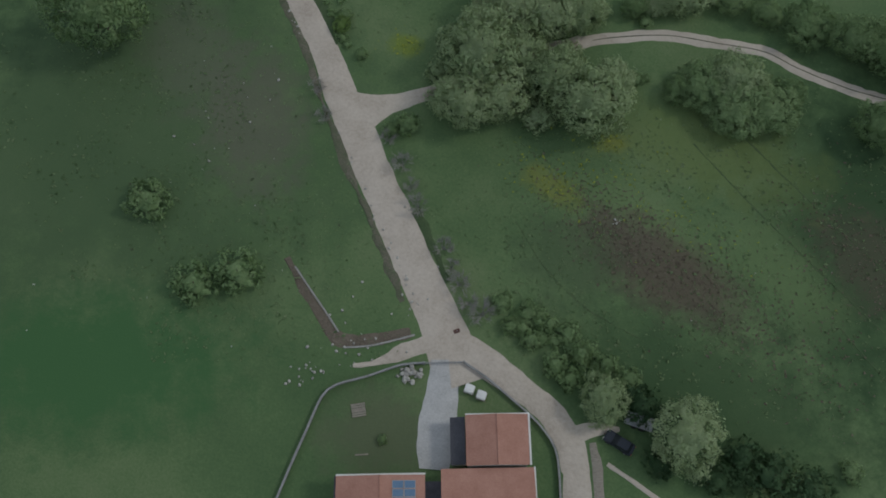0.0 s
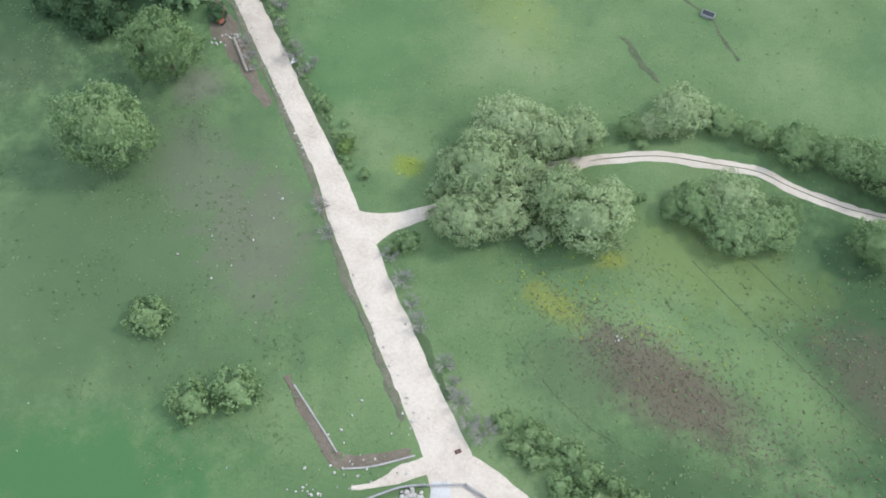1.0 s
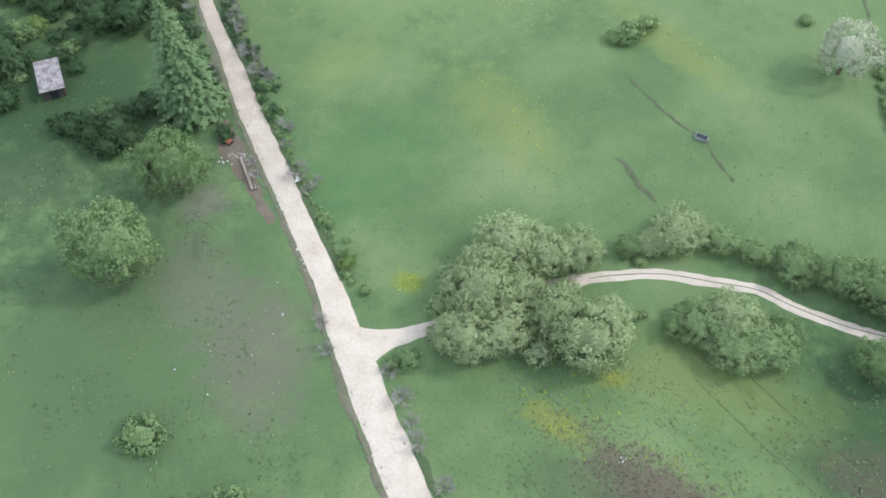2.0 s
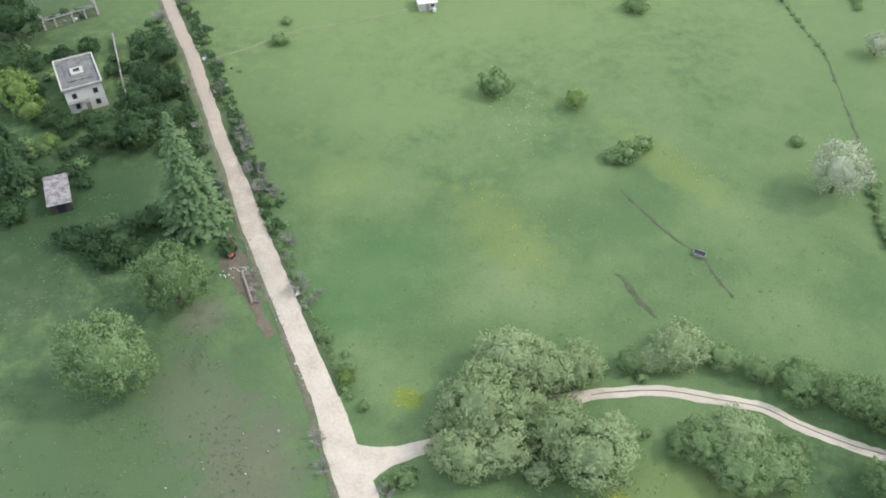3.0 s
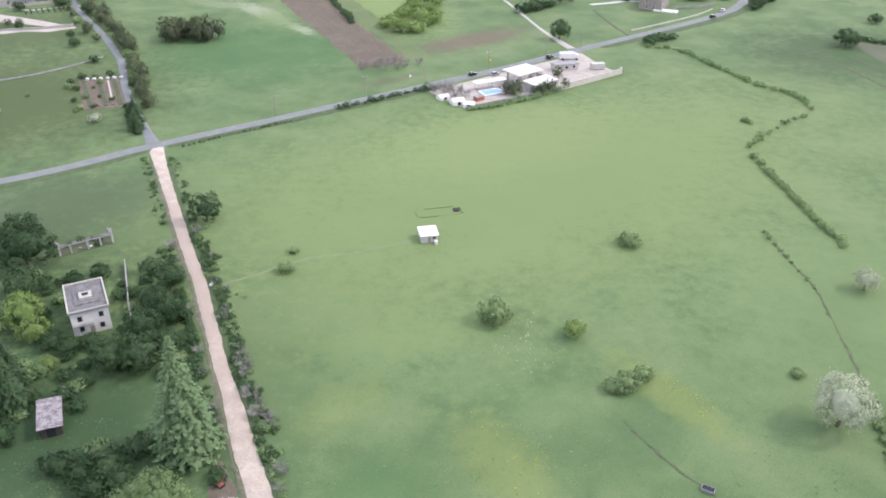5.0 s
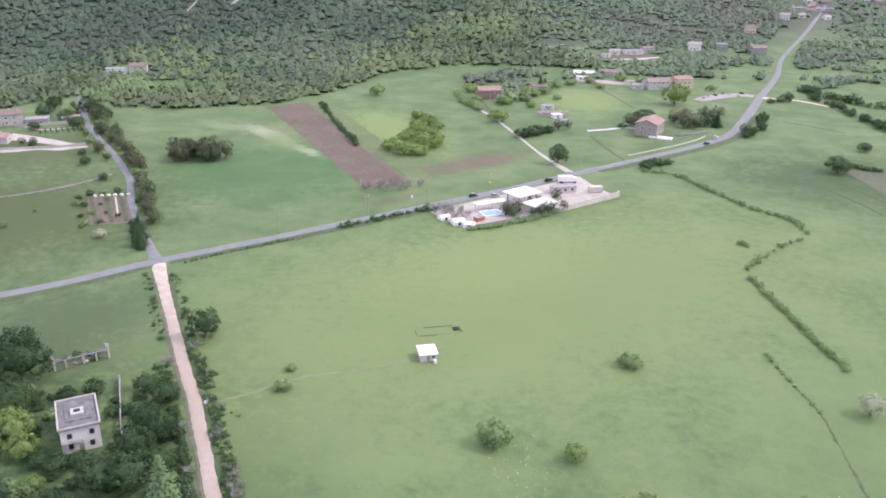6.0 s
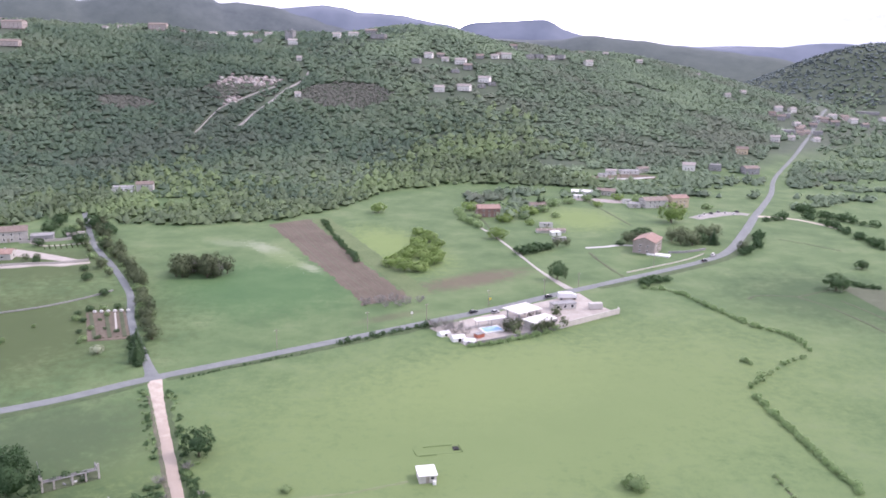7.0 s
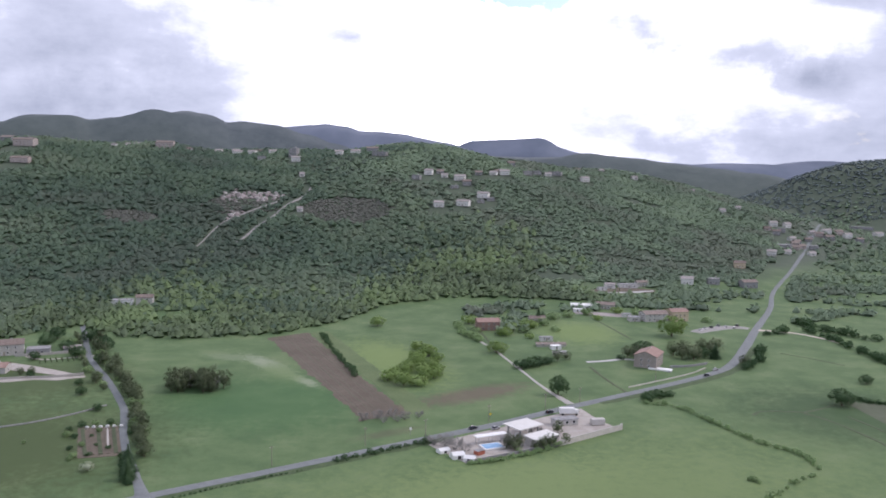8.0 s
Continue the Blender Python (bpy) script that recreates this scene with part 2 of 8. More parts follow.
LIMELEAF = surface("yellow_green_leaves", [(0.2, (0.162, 0.259, 0.073)), (0.5, (0.251, 0.370, 0.120)), (0.8, (0.356, 0.470, 0.192))], scale=0.6, fine=5.0, rough=0.65, each=0.1, bump=0.0, thin=0.45)
BLOSSOM = surface("pale_blossom", [(0.2, (0.308, 0.373, 0.234)), (0.5, (0.486, 0.535, 0.390)), (0.8, (0.713, 0.745, 0.593))], scale=0.8, fine=5.0, rough=0.7, each=0.08, bump=0.0, thin=0.3)
SILVERLEAF = surface("silvery_willow_leaves", [(0.2, (0.279, 0.380, 0.194)), (0.5, (0.414, 0.515, 0.287)), (0.8, (0.557, 0.650, 0.404))], scale=0.6, fine=5.0, rough=0.65, each=0.10, bump=0.0, thin=0.45)
YOUNGWOOD = surface("young_wood_leaves", [(0.25, (0.107, 0.153, 0.097)), (0.45, (0.149, 0.209, 0.115)), (0.6, (0.192, 0.275, 0.132)), (0.8, (0.249, 0.352, 0.157))], scale=0.012, fine=16.0, rough=0.7, island=0.02, bump=0.0, grain=0.18, contrast=1.4, thin=0.3)
OLIVELEAF = surface("brownish_olive_leaves", [(0.2, (0.078, 0.103, 0.057)), (0.5, (0.124, 0.159, 0.085)), (0.8, (0.175, 0.224, 0.119))], scale=0.3, fine=5.0, rough=0.7, each=0.16, bump=0.0, thin=0.35)
TWIGS = surface("grey_twigs", [(0.3, (0.20, 0.19, 0.18)), (0.7, (0.36, 0.35, 0.33))], scale=2.0, fine=5.0)
# Extra blue in this and the next leaf colour stands in for haze.
FOREST = surface("forest_leaves", [(0.22, (0.104, 0.159, 0.124)), (0.36, (0.170, 0.221, 0.169)), (0.45, (0.142, 0.215, 0.155)), (0.56, (0.190, 0.274, 0.184)), (0.66, (0.235, 0.305, 0.212)), (0.8, (0.282, 0.388, 0.231))], scale=0.006, fine=24.0, rough=0.75, island=0.015, bump=0.0, grain=0.18, contrast=1.4, thin=0.55)
# Lighter copy of the forest leaves: brighter light put into the colour.
LITWOOD = surface("lit_wood_leaves", [(0.20, (0.123, 0.174, 0.130)), (0.36, (0.199, 0.239, 0.178)), (0.46, (0.173, 0.244, 0.167)), (0.60, (0.220, 0.306, 0.198)), (0.8, (0.286, 0.376, 0.238))], scale=0.007, fine=22.0, rough=0.75, island=0.015, bump=0.0, grain=0.18, contrast=1.4, thin=0.4)
BROWNSCRUB = surface("brownish_scrub", [(0.25, (0.129, 0.139, 0.121)), (0.5, (0.178, 0.187, 0.159)), (0.75, (0.242, 0.250, 0.210))], scale=0.02, fine=20.0, rough=0.8, island=0.08, bump=0.0, thin=0.3)
# Bluish leaves: the haze of the distance is painted into their colour.
HAZEWOOD = surface("haze_tinted_leaves", [(0.2, (0.090, 0.125, 0.130)), (0.5, (0.129, 0.170, 0.172)), (0.8, (0.174, 0.218, 0.215))], scale=0.01, fine=20.0, rough=0.8, island=0.06, bump=0.0, thin=0.2)


# ---- terrain ----
RIDGES = [  # crest points (x, y, height, half width)
    [(-1100, 900, 138, 560), (-651, 1067, 130, 640), (-469, 1159, 124, 650), (-324, 1207, 120, 660), (-162, 1239, 127, 660), (-69, 1248, 133, 660), (25, 1270, 119, 640), (199, 1386, 104, 600), (381, 1447, 60, 480), (520, 1500, 10, 300)],
    [(-2200, 2300, 205, 380), (-1314, 2426, 206, 380), (-1225, 2453, 234, 380), (-1140, 2480, 239, 380), (-1097, 2508, 224, 380), (-1020, 2535, 236, 380), (-906, 2562, 264, 380), (-861, 2589, 258, 380), (-825, 2617, 262, 380), (-789, 2644, 254, 380), (-732, 2671, 226, 380), (-665, 2698, 234, 380), (-577, 2726, 226, 380), (-487, 2753, 201, 380), (-404, 2780, 177, 380), (-300, 2800, 110, 380)],
    [(0, 2620, 110, 420), (95, 2620, 140, 420), (254, 2588, 134, 420), (356, 2556, 138, 420), (432, 2524, 153, 420), (560, 2492, 141, 420), (634, 2460, 128, 420), (786, 2428, 114, 420), (875, 2396, 103, 420), (962, 2364, 86, 420), (1027, 2332, 68, 420), (1061, 2300, 56, 420)],
    [(1300, 1500, 230, 500), (850, 1600, 135, 430), (842, 1645, 117, 430), (826, 1689, 92, 430), (807, 1734, 62, 430)],
    [(-762, 3825, 240, 420), (-746, 3850, 264, 420), (-561, 3858, 286, 420), (-491, 3867, 277, 420), (-417, 3875, 256, 420), (-317, 3883, 255, 420), (-214, 3892, 247, 420), (-25, 3900, 212, 420), (200, 3950, 150, 420)],
    [(-100, 4480, 180, 400), (27, 4480, 194, 400), (161, 4480, 239, 400), (345, 4480, 252, 400), (491, 4480, 267, 400), (585, 4480, 223, 400), (764, 4480, 184, 400), (1173, 4480, 141, 400), (1633, 4480, 141, 400), (2183, 4480, 173, 400), (2378, 4480, 186, 400), (2160, 4062, 166, 400)],
]


def lift(x, y):
    """The ground's height at x, y (arrays)."""
    x, y = np.asarray(x, float), np.asarray(y, float)
    z = np.zeros_like(x)
    for pts in RIDGES:
        hill = np.zeros_like(x)
        for (ax, ay, az, aw), (bx, by, bz, bw) in zip(pts, pts[1:]):
            k = np.clip(((x - ax) * (bx - ax) + (y - ay) * (by - ay)) / ((bx - ax) ** 2 + (by - ay) ** 2), 0, 1)
            d = np.hypot(x - ax - k * (bx - ax), y - ay - k * (by - ay))
            u = np.clip(d / (aw + k * (bw - aw)), 0, 1)
            hill = np.maximum(hill, (az + k * (bz - az)) * (0.5 + 0.5 * np.cos(np.pi * u)))
        z = np.maximum(z, hill)
    wave = np.sin(x * 0.013 + 1.3 * np.sin(y * 0.007)) * np.cos(y * 0.011 + np.sin(x * 0.009)) + 0.5 * np.sin(x * 0.031 + y * 0.023)
    return z * (1 + 0.035 * wave * np.clip((1900 - y) / 300, 0, 1))


def z_at(x, y):
    return float(lift(np.array([x]), np.array([y]))[0])


def np_mesh(name, verts, faces, smooth=False, soft=None):
    """A mesh from arrays: verts n x 3, faces m x 3 or m x 4. soft: shading normals for foliage, one a vertex; faces are turned to agree with them."""
    if soft is not None:
        a, b, c = (verts[faces[:, k]] for k in range(3))
        turn = (np.cross(b - a, c - a) * soft[faces[:, 0]]).sum(1) < 0
        faces = np.where(turn[:, None], faces[:, ::-1], faces)
        smooth = True
    me = bpy.data.meshes.new(name)
    k = faces.shape[1]
    me.vertices.add(len(verts))
    me.vertices.foreach_set("co", np.ascontiguousarray(verts, np.float32).ravel())
    me.loops.add(faces.size)
    me.loops.foreach_set("vertex_index", np.ascontiguousarray(faces, np.int32).ravel())
    me.polygons.add(len(faces))
    me.polygons.foreach_set("loop_start", np.arange(0, faces.size, k, dtype=np.int32))
    me.polygons.foreach_set("use_smooth", np.full(len(faces), smooth))
    me.update(calc_edges=True)
    if soft is not None:
        me.normals_split_custom_set_from_vertices(soft / np.linalg.norm(soft, axis=1, keepdims=True))
    return me


def build_ground():
    az = np.radians(np.concatenate([np.arange(-36, 36, 0.3), np.arange(36, 324, 4.0)]))
    r = np.concatenate([[3.0], np.geomspace(12, 4900, 190)])
    A, R = np.meshgrid(az, r)
    X, Y = np.sin(A) * R, np.cos(A) * R
    Z = lift(X, Y)
    n, m = len(az), len(r)
    verts = np.concatenate([np.stack([X, Y, Z], -1).reshape(-1, 3), [[0, 0, 0]]])
    i, j = np.meshgrid(np.arange(m - 1), np.arange(n), indexing="ij")
    q = np.stack([i * n + j, i * n + (j + 1) % n, (i + 1) * n + (j + 1) % n, (i + 1) * n + j], -1).reshape(-1, 4)[:, ::-1]
    me = np_mesh("ground", verts, q, smooth=True)
    bm = bmesh.new()
    bm.from_mesh(me)
    bm.verts.ensure_lookup_table()
    for k in range(n):
        bm.faces.new((bm.verts[len(verts) - 1], bm.verts[(k + 1) % n], bm.verts[k]))
    bm.to_mesh(me)
    bm.free()
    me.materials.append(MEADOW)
    return tagged(new("ground", me), "wide green valley meadow rising into wooded hills", "ground", kind="structure")


ground = build_ground()


def glide(pts, step=3.0):
    """A smooth line through points (x, y, width), every step metres or so."""
    p = [np.array(v, float) for v in pts]
    p = [2 * p[0] - p[1]] + p + [2 * p[-1] - p[-2]]
    out = []
    for a, b, c, d in zip(p, p[1:], p[2:], p[3:]):
        n = max(2, int(np.hypot(*(c - b)[:2]) / step))
        for k in range(n):
            u = k / n
            out.append(0.5 * (2 * b + (c - a) * u + (2 * a - 5 * b + 4 * c - d) * u * u + (3 * b - a - 3 * c + d) * u ** 3))
    out.append(p[-2])
    return np.array(out)


def ribbon(name, pts, material, label, category, height=0.12, ragged=0.16, step=1.0, kind="structure", seed=1, clip=8):
    """A road or strip: a low cambered band along a line, with uneven edges that dip into the ground."""
    line = glide(pts, step)
    along = np.gradient(line[:, :2], axis=0)
    along /= np.linalg.norm(along, axis=1, keepdims=True)
    side = np.stack([along[:, 1], -along[:, 0]], -1)
    rng = np.random.RandomState(seed)
    cols = np.linspace(-1, 1, clip + 1)
    wob = rng.normal(0, ragged, (len(line), 2))
    wob = wob * 0.6 + np.roll(wob, 1, 0) * 0.4
    verts = []
    for k, u in enumerate(cols):
        w = line[:, 2] / 2 * u + (wob[:, 0] if u < 0 else wob[:, 1]) * (abs(u) ** 4)
        xy = line[:, :2] + side * w[:, None]
        z = lift(xy[:, 0], xy[:, 1]) + height * (1 - abs(u) ** 3 * 1.25)
        verts.append(np.column_stack([xy, z]))
    verts = np.stack(verts, 1)
    m, n = verts.shape[:2]
    i, j = np.meshgrid(np.arange(m - 1), np.arange(n - 1), indexing="ij")
    q = np.stack([i * n + j, i * n + j + 1, (i + 1) * n + j + 1, (i + 1) * n + j], -1).reshape(-1, 4)
    me = np_mesh(name, verts.reshape(-1, 3), q, smooth=True)
    me.materials.append(material)
    return tagged(new(name, me), label, category, kind=kind)


VERGE = surface("rough_verge", [(0.3, (0.070, 0.092, 0.050)), (0.48, (0.108, 0.118, 0.075)), (0.58, (0.150, 0.138, 0.104)), (0.72, (0.25, 0.225, 0.185))], scale=0.5, fine=8.0, bump=0.4)
DARKVERGE = surface("verge_grass", [(0.3, (0.048, 0.080, 0.036)), (0.5, (0.070, 0.105, 0.048)), (0.7, (0.100, 0.135, 0.065))], scale=0.4, fine=8.0, bump=0.4)
ribbon("verge", [(-232, 181, 9), (-139.0, 228, 9), (-101.0, 256.5, 7), (-97, 259, 3)], DARKVERGE, "dark long grass along the asphalt road", "verge", height=0.1, ragged=0.6, step=3, seed=93)
ribbon("verge", [(-94, 260.5, 4), (-62.0, 282.0, 8), (-6.0, 320.5, 8), (2, 326, 4)], DARKVERGE, "dark long grass along the asphalt road", "verge", height=0.1, ragged=0.6, step=3, seed=94)
ribbon("verge", [(75, 380, 5), (94, 393.5, 8), (142, 430.5, 9), (167, 457, 9), (194, 508, 8)], DARKVERGE, "dark long grass along the road bend", "verge", height=0.1, ragged=0.6, step=3, seed=95)
ROAD = [(2.0, 20.0, 8.0), (-0.6, 28.6, 6.8), (-2.7, 33.5, 6.4), (-4.3, 37.3, 6.3), (-7.2, 44.6, 6.2), (-11.0, 53.5, 5.9), (-12.7, 58.2, 6.0), (-15.6, 65.6, 5.6), (-18.6, 74.0, 4.8), (-23.8, 85.8, 4.7), (-29.4, 98.4, 4.6), (-31.3, 102.7, 4.8), (-37.6, 117.2, 4.9), (-43.2, 131.3, 4.0), (-47.9, 141.8, 3.5), (-51.4, 151.2, 3.5), (-56.2, 163.0, 3.6), (-60.4, 174.2, 3.7), (-67.2, 188.8, 3.6), (-81.6, 222.2, 3.7), (-92.2, 247.0, 4.4), (-97.2, 259.0, 5.6)]
ribbon("dirt_road", ROAD, DIRT, "pale unpaved gravel road running straight across meadows", "road", ragged=0.11, seed=3)


def beside(line, side, gap, wide):
    """A strip beside a line: on its left (-1) or right (1), gap metres off its edge."""
    out = []
    for k, (x, y, w) in enumerate(line):
        (ax, ay, _), (bx, by, _) = line[max(0, k - 1)], line[min(len(line) - 1, k + 1)]
        n = math.hypot(bx - ax, by - ay)
        d = side * (w / 2 + gap)
        out.append((x + (by - ay) / n * d, y - (bx - ax) / n * d, wide[k % len(wide)]))
    return out


ribbon("verge", beside(ROAD, -1, 0.4, (0.9, 1.3, 0.8, 1.5, 1.0))[2:21], VERGE, "rough brownish verge along the gravel road", "verge", height=0.07, ragged=0.4, seed=91)
ribbon("verge", beside(ROAD, 1, 0.3, (1.3, 1.8, 1.2))[2:5], DARKVERGE, "long dark grass along the gravel road", "verge", height=0.07, ragged=0.4, seed=92)
ribbon("verge", beside(ROAD, 1, 0.5, (1.8, 2.4, 1.6, 2.2))[8:21], DARKVERGE, "long dark grass along the gravel road", "verge", height=0.07, ragged=0.5, seed=89)
ribbon("lane", [(-1.5, 25.6, 5.0), (3.0, 24.8, 4.8), (8.1, 21.0, 4.3), (12.5, 17.4, 4.1), (15.6, 13.5, 4.1), (16.7, 9.2, 4.0), (16.6, 3.0, 4.0), (15.0, -25.0, 4.2), (10.0, -60.0, 4.2)],
       DIRT, "pale gravel lane curving round the farmhouse", "road", height=0.14, seed=4)
ribbon("track_spur", [(17.0, 13.0, 2.6), (19.0, 13.6, 2.2), (21.4, 13.7, 1.4), (23.0, 13.8, 0.6)], DIRT, "short pale spur of the lane", "track", height=0.12, seed=9)
ribbon("farm_track", [(-15.5, 61.6, 11.0), (-12.4, 62.5, 8.2), (-10.2, 63.2, 5.4), (-8.0, 63.9, 3.6), (-5.5, 64.6, 2.9), (-2.0, 65.7, 2.6), (7.0, 69.5, 2.4), (16.3, 73.1, 2.4), (21.1, 74.1, 2.4), (27.7, 75.1, 2.3), (36.0, 75.3, 2.3), (44.1, 73.6, 2.3), (51.1, 71.9, 2.3), (55.9, 68.8, 2.3), (63.8, 64.7, 2.3), (75.0, 61.0, 2.3), (110, 54, 2.3)],
       DIRT, "narrow pale farm track curving between bushes", "track", height=0.1, seed=5)
ribbon("asphalt_road", [(-230, 185, 5.8), (-137.0, 232, 5.8), (-99.0, 260.0, 5.8), (-63.3, 284.2, 5.8), (-7.6, 322.9, 5.8), (24.3, 345.0, 5.8), (61.1, 373.5, 5.8), (92.7, 396.7, 5.8), (140.5, 433.7, 6.0), (165, 460, 6.4), (191.8, 510.4, 6.4), (219.0, 566.2, 6.0), (241, 609, 5.4), (267.0, 662, 4.8), (301, 741, 4.2), (361, 848, 4.0), (400, 920, 4.0), (450, 1016, 4.0), (498, 1106, 4.0), (528, 1165, 4.0), (600, 1310, 4.0)],
       ASPHALT, "grey asphalt country road bending towards a village", "road", height=0.3, ragged=0.12, step=5, seed=6)
ribbon("upper_lane", [(-99, 262, 6), (-104, 272.0, 3.7), (-126.3, 315.8, 3.7), (-141, 353.9, 3.7), (-167.5, 400.9, 3.7), (-196.5, 447.1, 3.7), (-225.0, 505.1, 3.7), (-250, 560, 3.7), (-262, 620, 3.7)],
       ASPHALT, "narrow grey asphalt lane climbing towards the wood", "road", height=0.25, ragged=0.15, step=5, seed=7)
ribbon("concrete_lane", [(61.0, 377, 4.6), (51.1, 406.4, 2.2), (41.3, 447.0, 2.0), (30.9, 488.3, 2.0), (23.2, 511.5, 2.0)],
       CEMENT, "narrow pale lane between field and gardens", "road", height=0.2, ragged=0.1, step=5, seed=8)
ribbon("grass_strip", [(24.1, 74.6, 0.2), (27.7, 75.1, 0.34), (36.0, 75.3, 0.34), (44.1, 73.6, 0.34), (51.1, 71.9, 0.34), (55.9, 68.8, 0.34), (63.8, 64.7, 0.34), (75.0, 61.0, 0.34)],
       VERGE, "dull grass strip between the wheel ruts of the farm track", "verge", height=0.135, ragged=0.12, seed=96)

# ---- things and parts ----
def thing(name, x, y, z=None, turn=0.0, label="", category="", group=""):
    """An Empty on the ground that carries the parts of one thing."""
    ob = new(name)
    ob.matrix_world = pose(x, y, z_at(x, y) if z is None else z, 0, 0, turn)
    return tagged(ob, label, category, group)


def part(name, bm, material, parent, label=""):
    me = bpy.data.meshes.new(name)
    bmesh.ops.recalc_face_normals(bm, faces=bm.faces)
    bm.to_mesh(me)
    bm.free()
    me.materials.append(material)
    ob = new(name, me)
    ob.parent = parent
    return tagged(ob, label)


def again(name, me, parent, m, label=""):
    """One more object on a shared mesh."""
    ob = new(name, me)
    ob.parent = parent
    ob.matrix_basis = m
    return tagged(ob, label)


# ---- vegetation ----
def ico(level):
    bm = bmesh.new()
    bmesh.ops.create_icosphere(bm, subdivisions=level, radius=1.0)
    v = np.array([x.co[:] for x in bm.verts])
    f = np.array([[x.index for x in y.verts] for y in bm.faces])
    bm.free()
    return v, f


ICO1, ICO2 = ico(1), ico(2)
OCTA = (np.array([(1, 0, 0), (-1, 0, 0), (0, 1, 0), (0, -1, 0), (0, 0, 1), (0, 0, -1)], float),
        np.array([(0, 2, 4), (2, 1, 4), (1, 3, 4), (3, 0, 4), (2, 0, 5), (1, 2, 5), (3, 1, 5), (0, 3, 5)]))


def clumps(centres, radii, rng, base=ICO2, rough=0.22, flat=0.85):
    """Many lumpy leaf clumps as arrays."""
    bv, bf = base
    n, k = len(centres), len(bv)
    d = 1 + rng.normal(0, rough, (n, k, 1))
    v = bv[None] * d * np.asarray(radii)[:, None, None]
    v[:, :, 2] *= flat
    v = v + np.asarray(centres)[:, None, :]
    f = bf[None] + (np.arange(n) * k)[:, None, None]
    return v.reshape(-1, 3), f.reshape(-1, 3)


def sprigs(points, normals, size, rng, loose=0.36):
    """Small two-sided leaf sprays, as triangles in pairs, lying loosely along a surface."""
    n = len(points)
    a = rng.normal(size=(n, 3))
    nn = normals + rng.normal(0, loose, (n, 3))
    nn /= np.linalg.norm(nn, axis=1, keepdims=True)
    u = np.cross(nn, a)
    u /= np.linalg.norm(u, axis=1, keepdims=True)
    w = np.cross(nn, u)
    s = size * rng.uniform(0.55, 1.35, (n, 1))
    p0, p1 = points - u * s, points + u * s
    p2, p3 = points + w * s * 0.6 + nn * s * 0.25, points - w * s * 0.6 + nn * s * 0.25
    v = np.stack([p0, p2, p1, p3], 1).reshape(-1, 3)
    i = np.arange(n)[:, None] * 4
    f = np.concatenate([i + [0, 3, 1], i + [0, 1, 2]], 0)
    return v, f


def crown_mesh(name, seed, height=1.75, tufts=170, leaves=6500, leaf=0.036, low=0.04, bulge=0.13):
    """A crown of radius about 1: many small tufts of loose leaf sprays round an uneven dome, with dark gaps between them.
    Its foot is at z = 0."""
    rng = np.random.RandomState(seed)
    w = rng.uniform(0, 6.28, 8)
    mid, half = height * (0.5 + low / 2), height * (0.5 - low / 2)

    def skin(d):
        """Points on the crown for directions d, and their outward directions."""
        a = np.arctan2(d[:, 1], d[:, 0])
        e = 1 + 0.10 * np.sin(2 * a + w[0]) + 0.09 * np.sin(3 * a + w[1] + 2 * d[:, 2]) + 0.07 * np.sin(5 * a + w[2] - 3 * d[:, 2]) + 0.06 * np.sin(7 * d[:, 2] + w[3] + 2 * a) + 0.05 * np.sin(9 * a + w[5])
        p = np.column_stack([d[:, 0] * e * 0.92, d[:, 1] * e * 0.92, mid + half * d[:, 2] * (0.92 + 0.1 * np.sin(3 * a + w[4]))])
        n = d * [1, 1, 1.0 / max(half, 0.3)]
        return p, n / np.linalg.norm(n, axis=1, keepdims=True)

    k = np.arange(tufts) + rng.uniform(-0.4, 0.4, tufts)
    up = np.clip(1 - 1.72 * (k + 0.5) / tufts, -0.99, 0.99)
    ang = k * 2.39996 + rng.normal(0, 0.25, tufts)
    d = np.column_stack([np.cos(ang) * np.sqrt(1 - up ** 2), np.sin(ang) * np.sqrt(1 - up ** 2), up])
    seat, out = skin(d)
    seat = (seat - [0, 0, mid]) * rng.uniform(0.86, 1.08, (tufts, 1)) + [0, 0, mid]
    size = bulge * rng.uniform(0.55, 1.6, tufts)
    bv, bf = ICO2
    inner, nrm = skin(bv)
    core = (inner - [0, 0, mid]) * rng.uniform(0.5, 0.66, (len(bv), 1)) + [0, 0, mid * 0.92]
    pick = rng.randint(0, tufts, leaves)
    side = rng.normal(size=(leaves, 3))
    side -= out[pick] * (side * out[pick]).sum(1, keepdims=True)
    side /= np.linalg.norm(side, axis=1, keepdims=True)
    far = np.sqrt(rng.uniform(size=leaves)) * rng.uniform(0.8, 1.3, leaves)
    rise = np.sqrt(np.clip(1 - 0.9 * far ** 2, 0.02, 1))
    s = size[pick]
    pts = seat[pick] + side * (far * s)[:, None] + out[pick] * (rise * s * 0.8 - s * 0.45 + rng.normal(0, 0.38, leaves) * s)[:, None]
    ball = out[pick] * rise[:, None] + side * far[:, None] * 0.8
    v2, f2 = sprigs(pts, ball, leaf, rng, 0.5)
    soft = np.concatenate([nrm, np.repeat(ball + out[pick] * 0.3 + rng.normal(0, 0.42, (leaves, 3)) + [0, 0, 0.3], 4, 0)])
    me = np_mesh(name, np.concatenate([core, v2]), np.concatenate([bf, f2 + len(core)]), soft=soft)
    return me, seat[out[:, 2] > 0] * 0.8


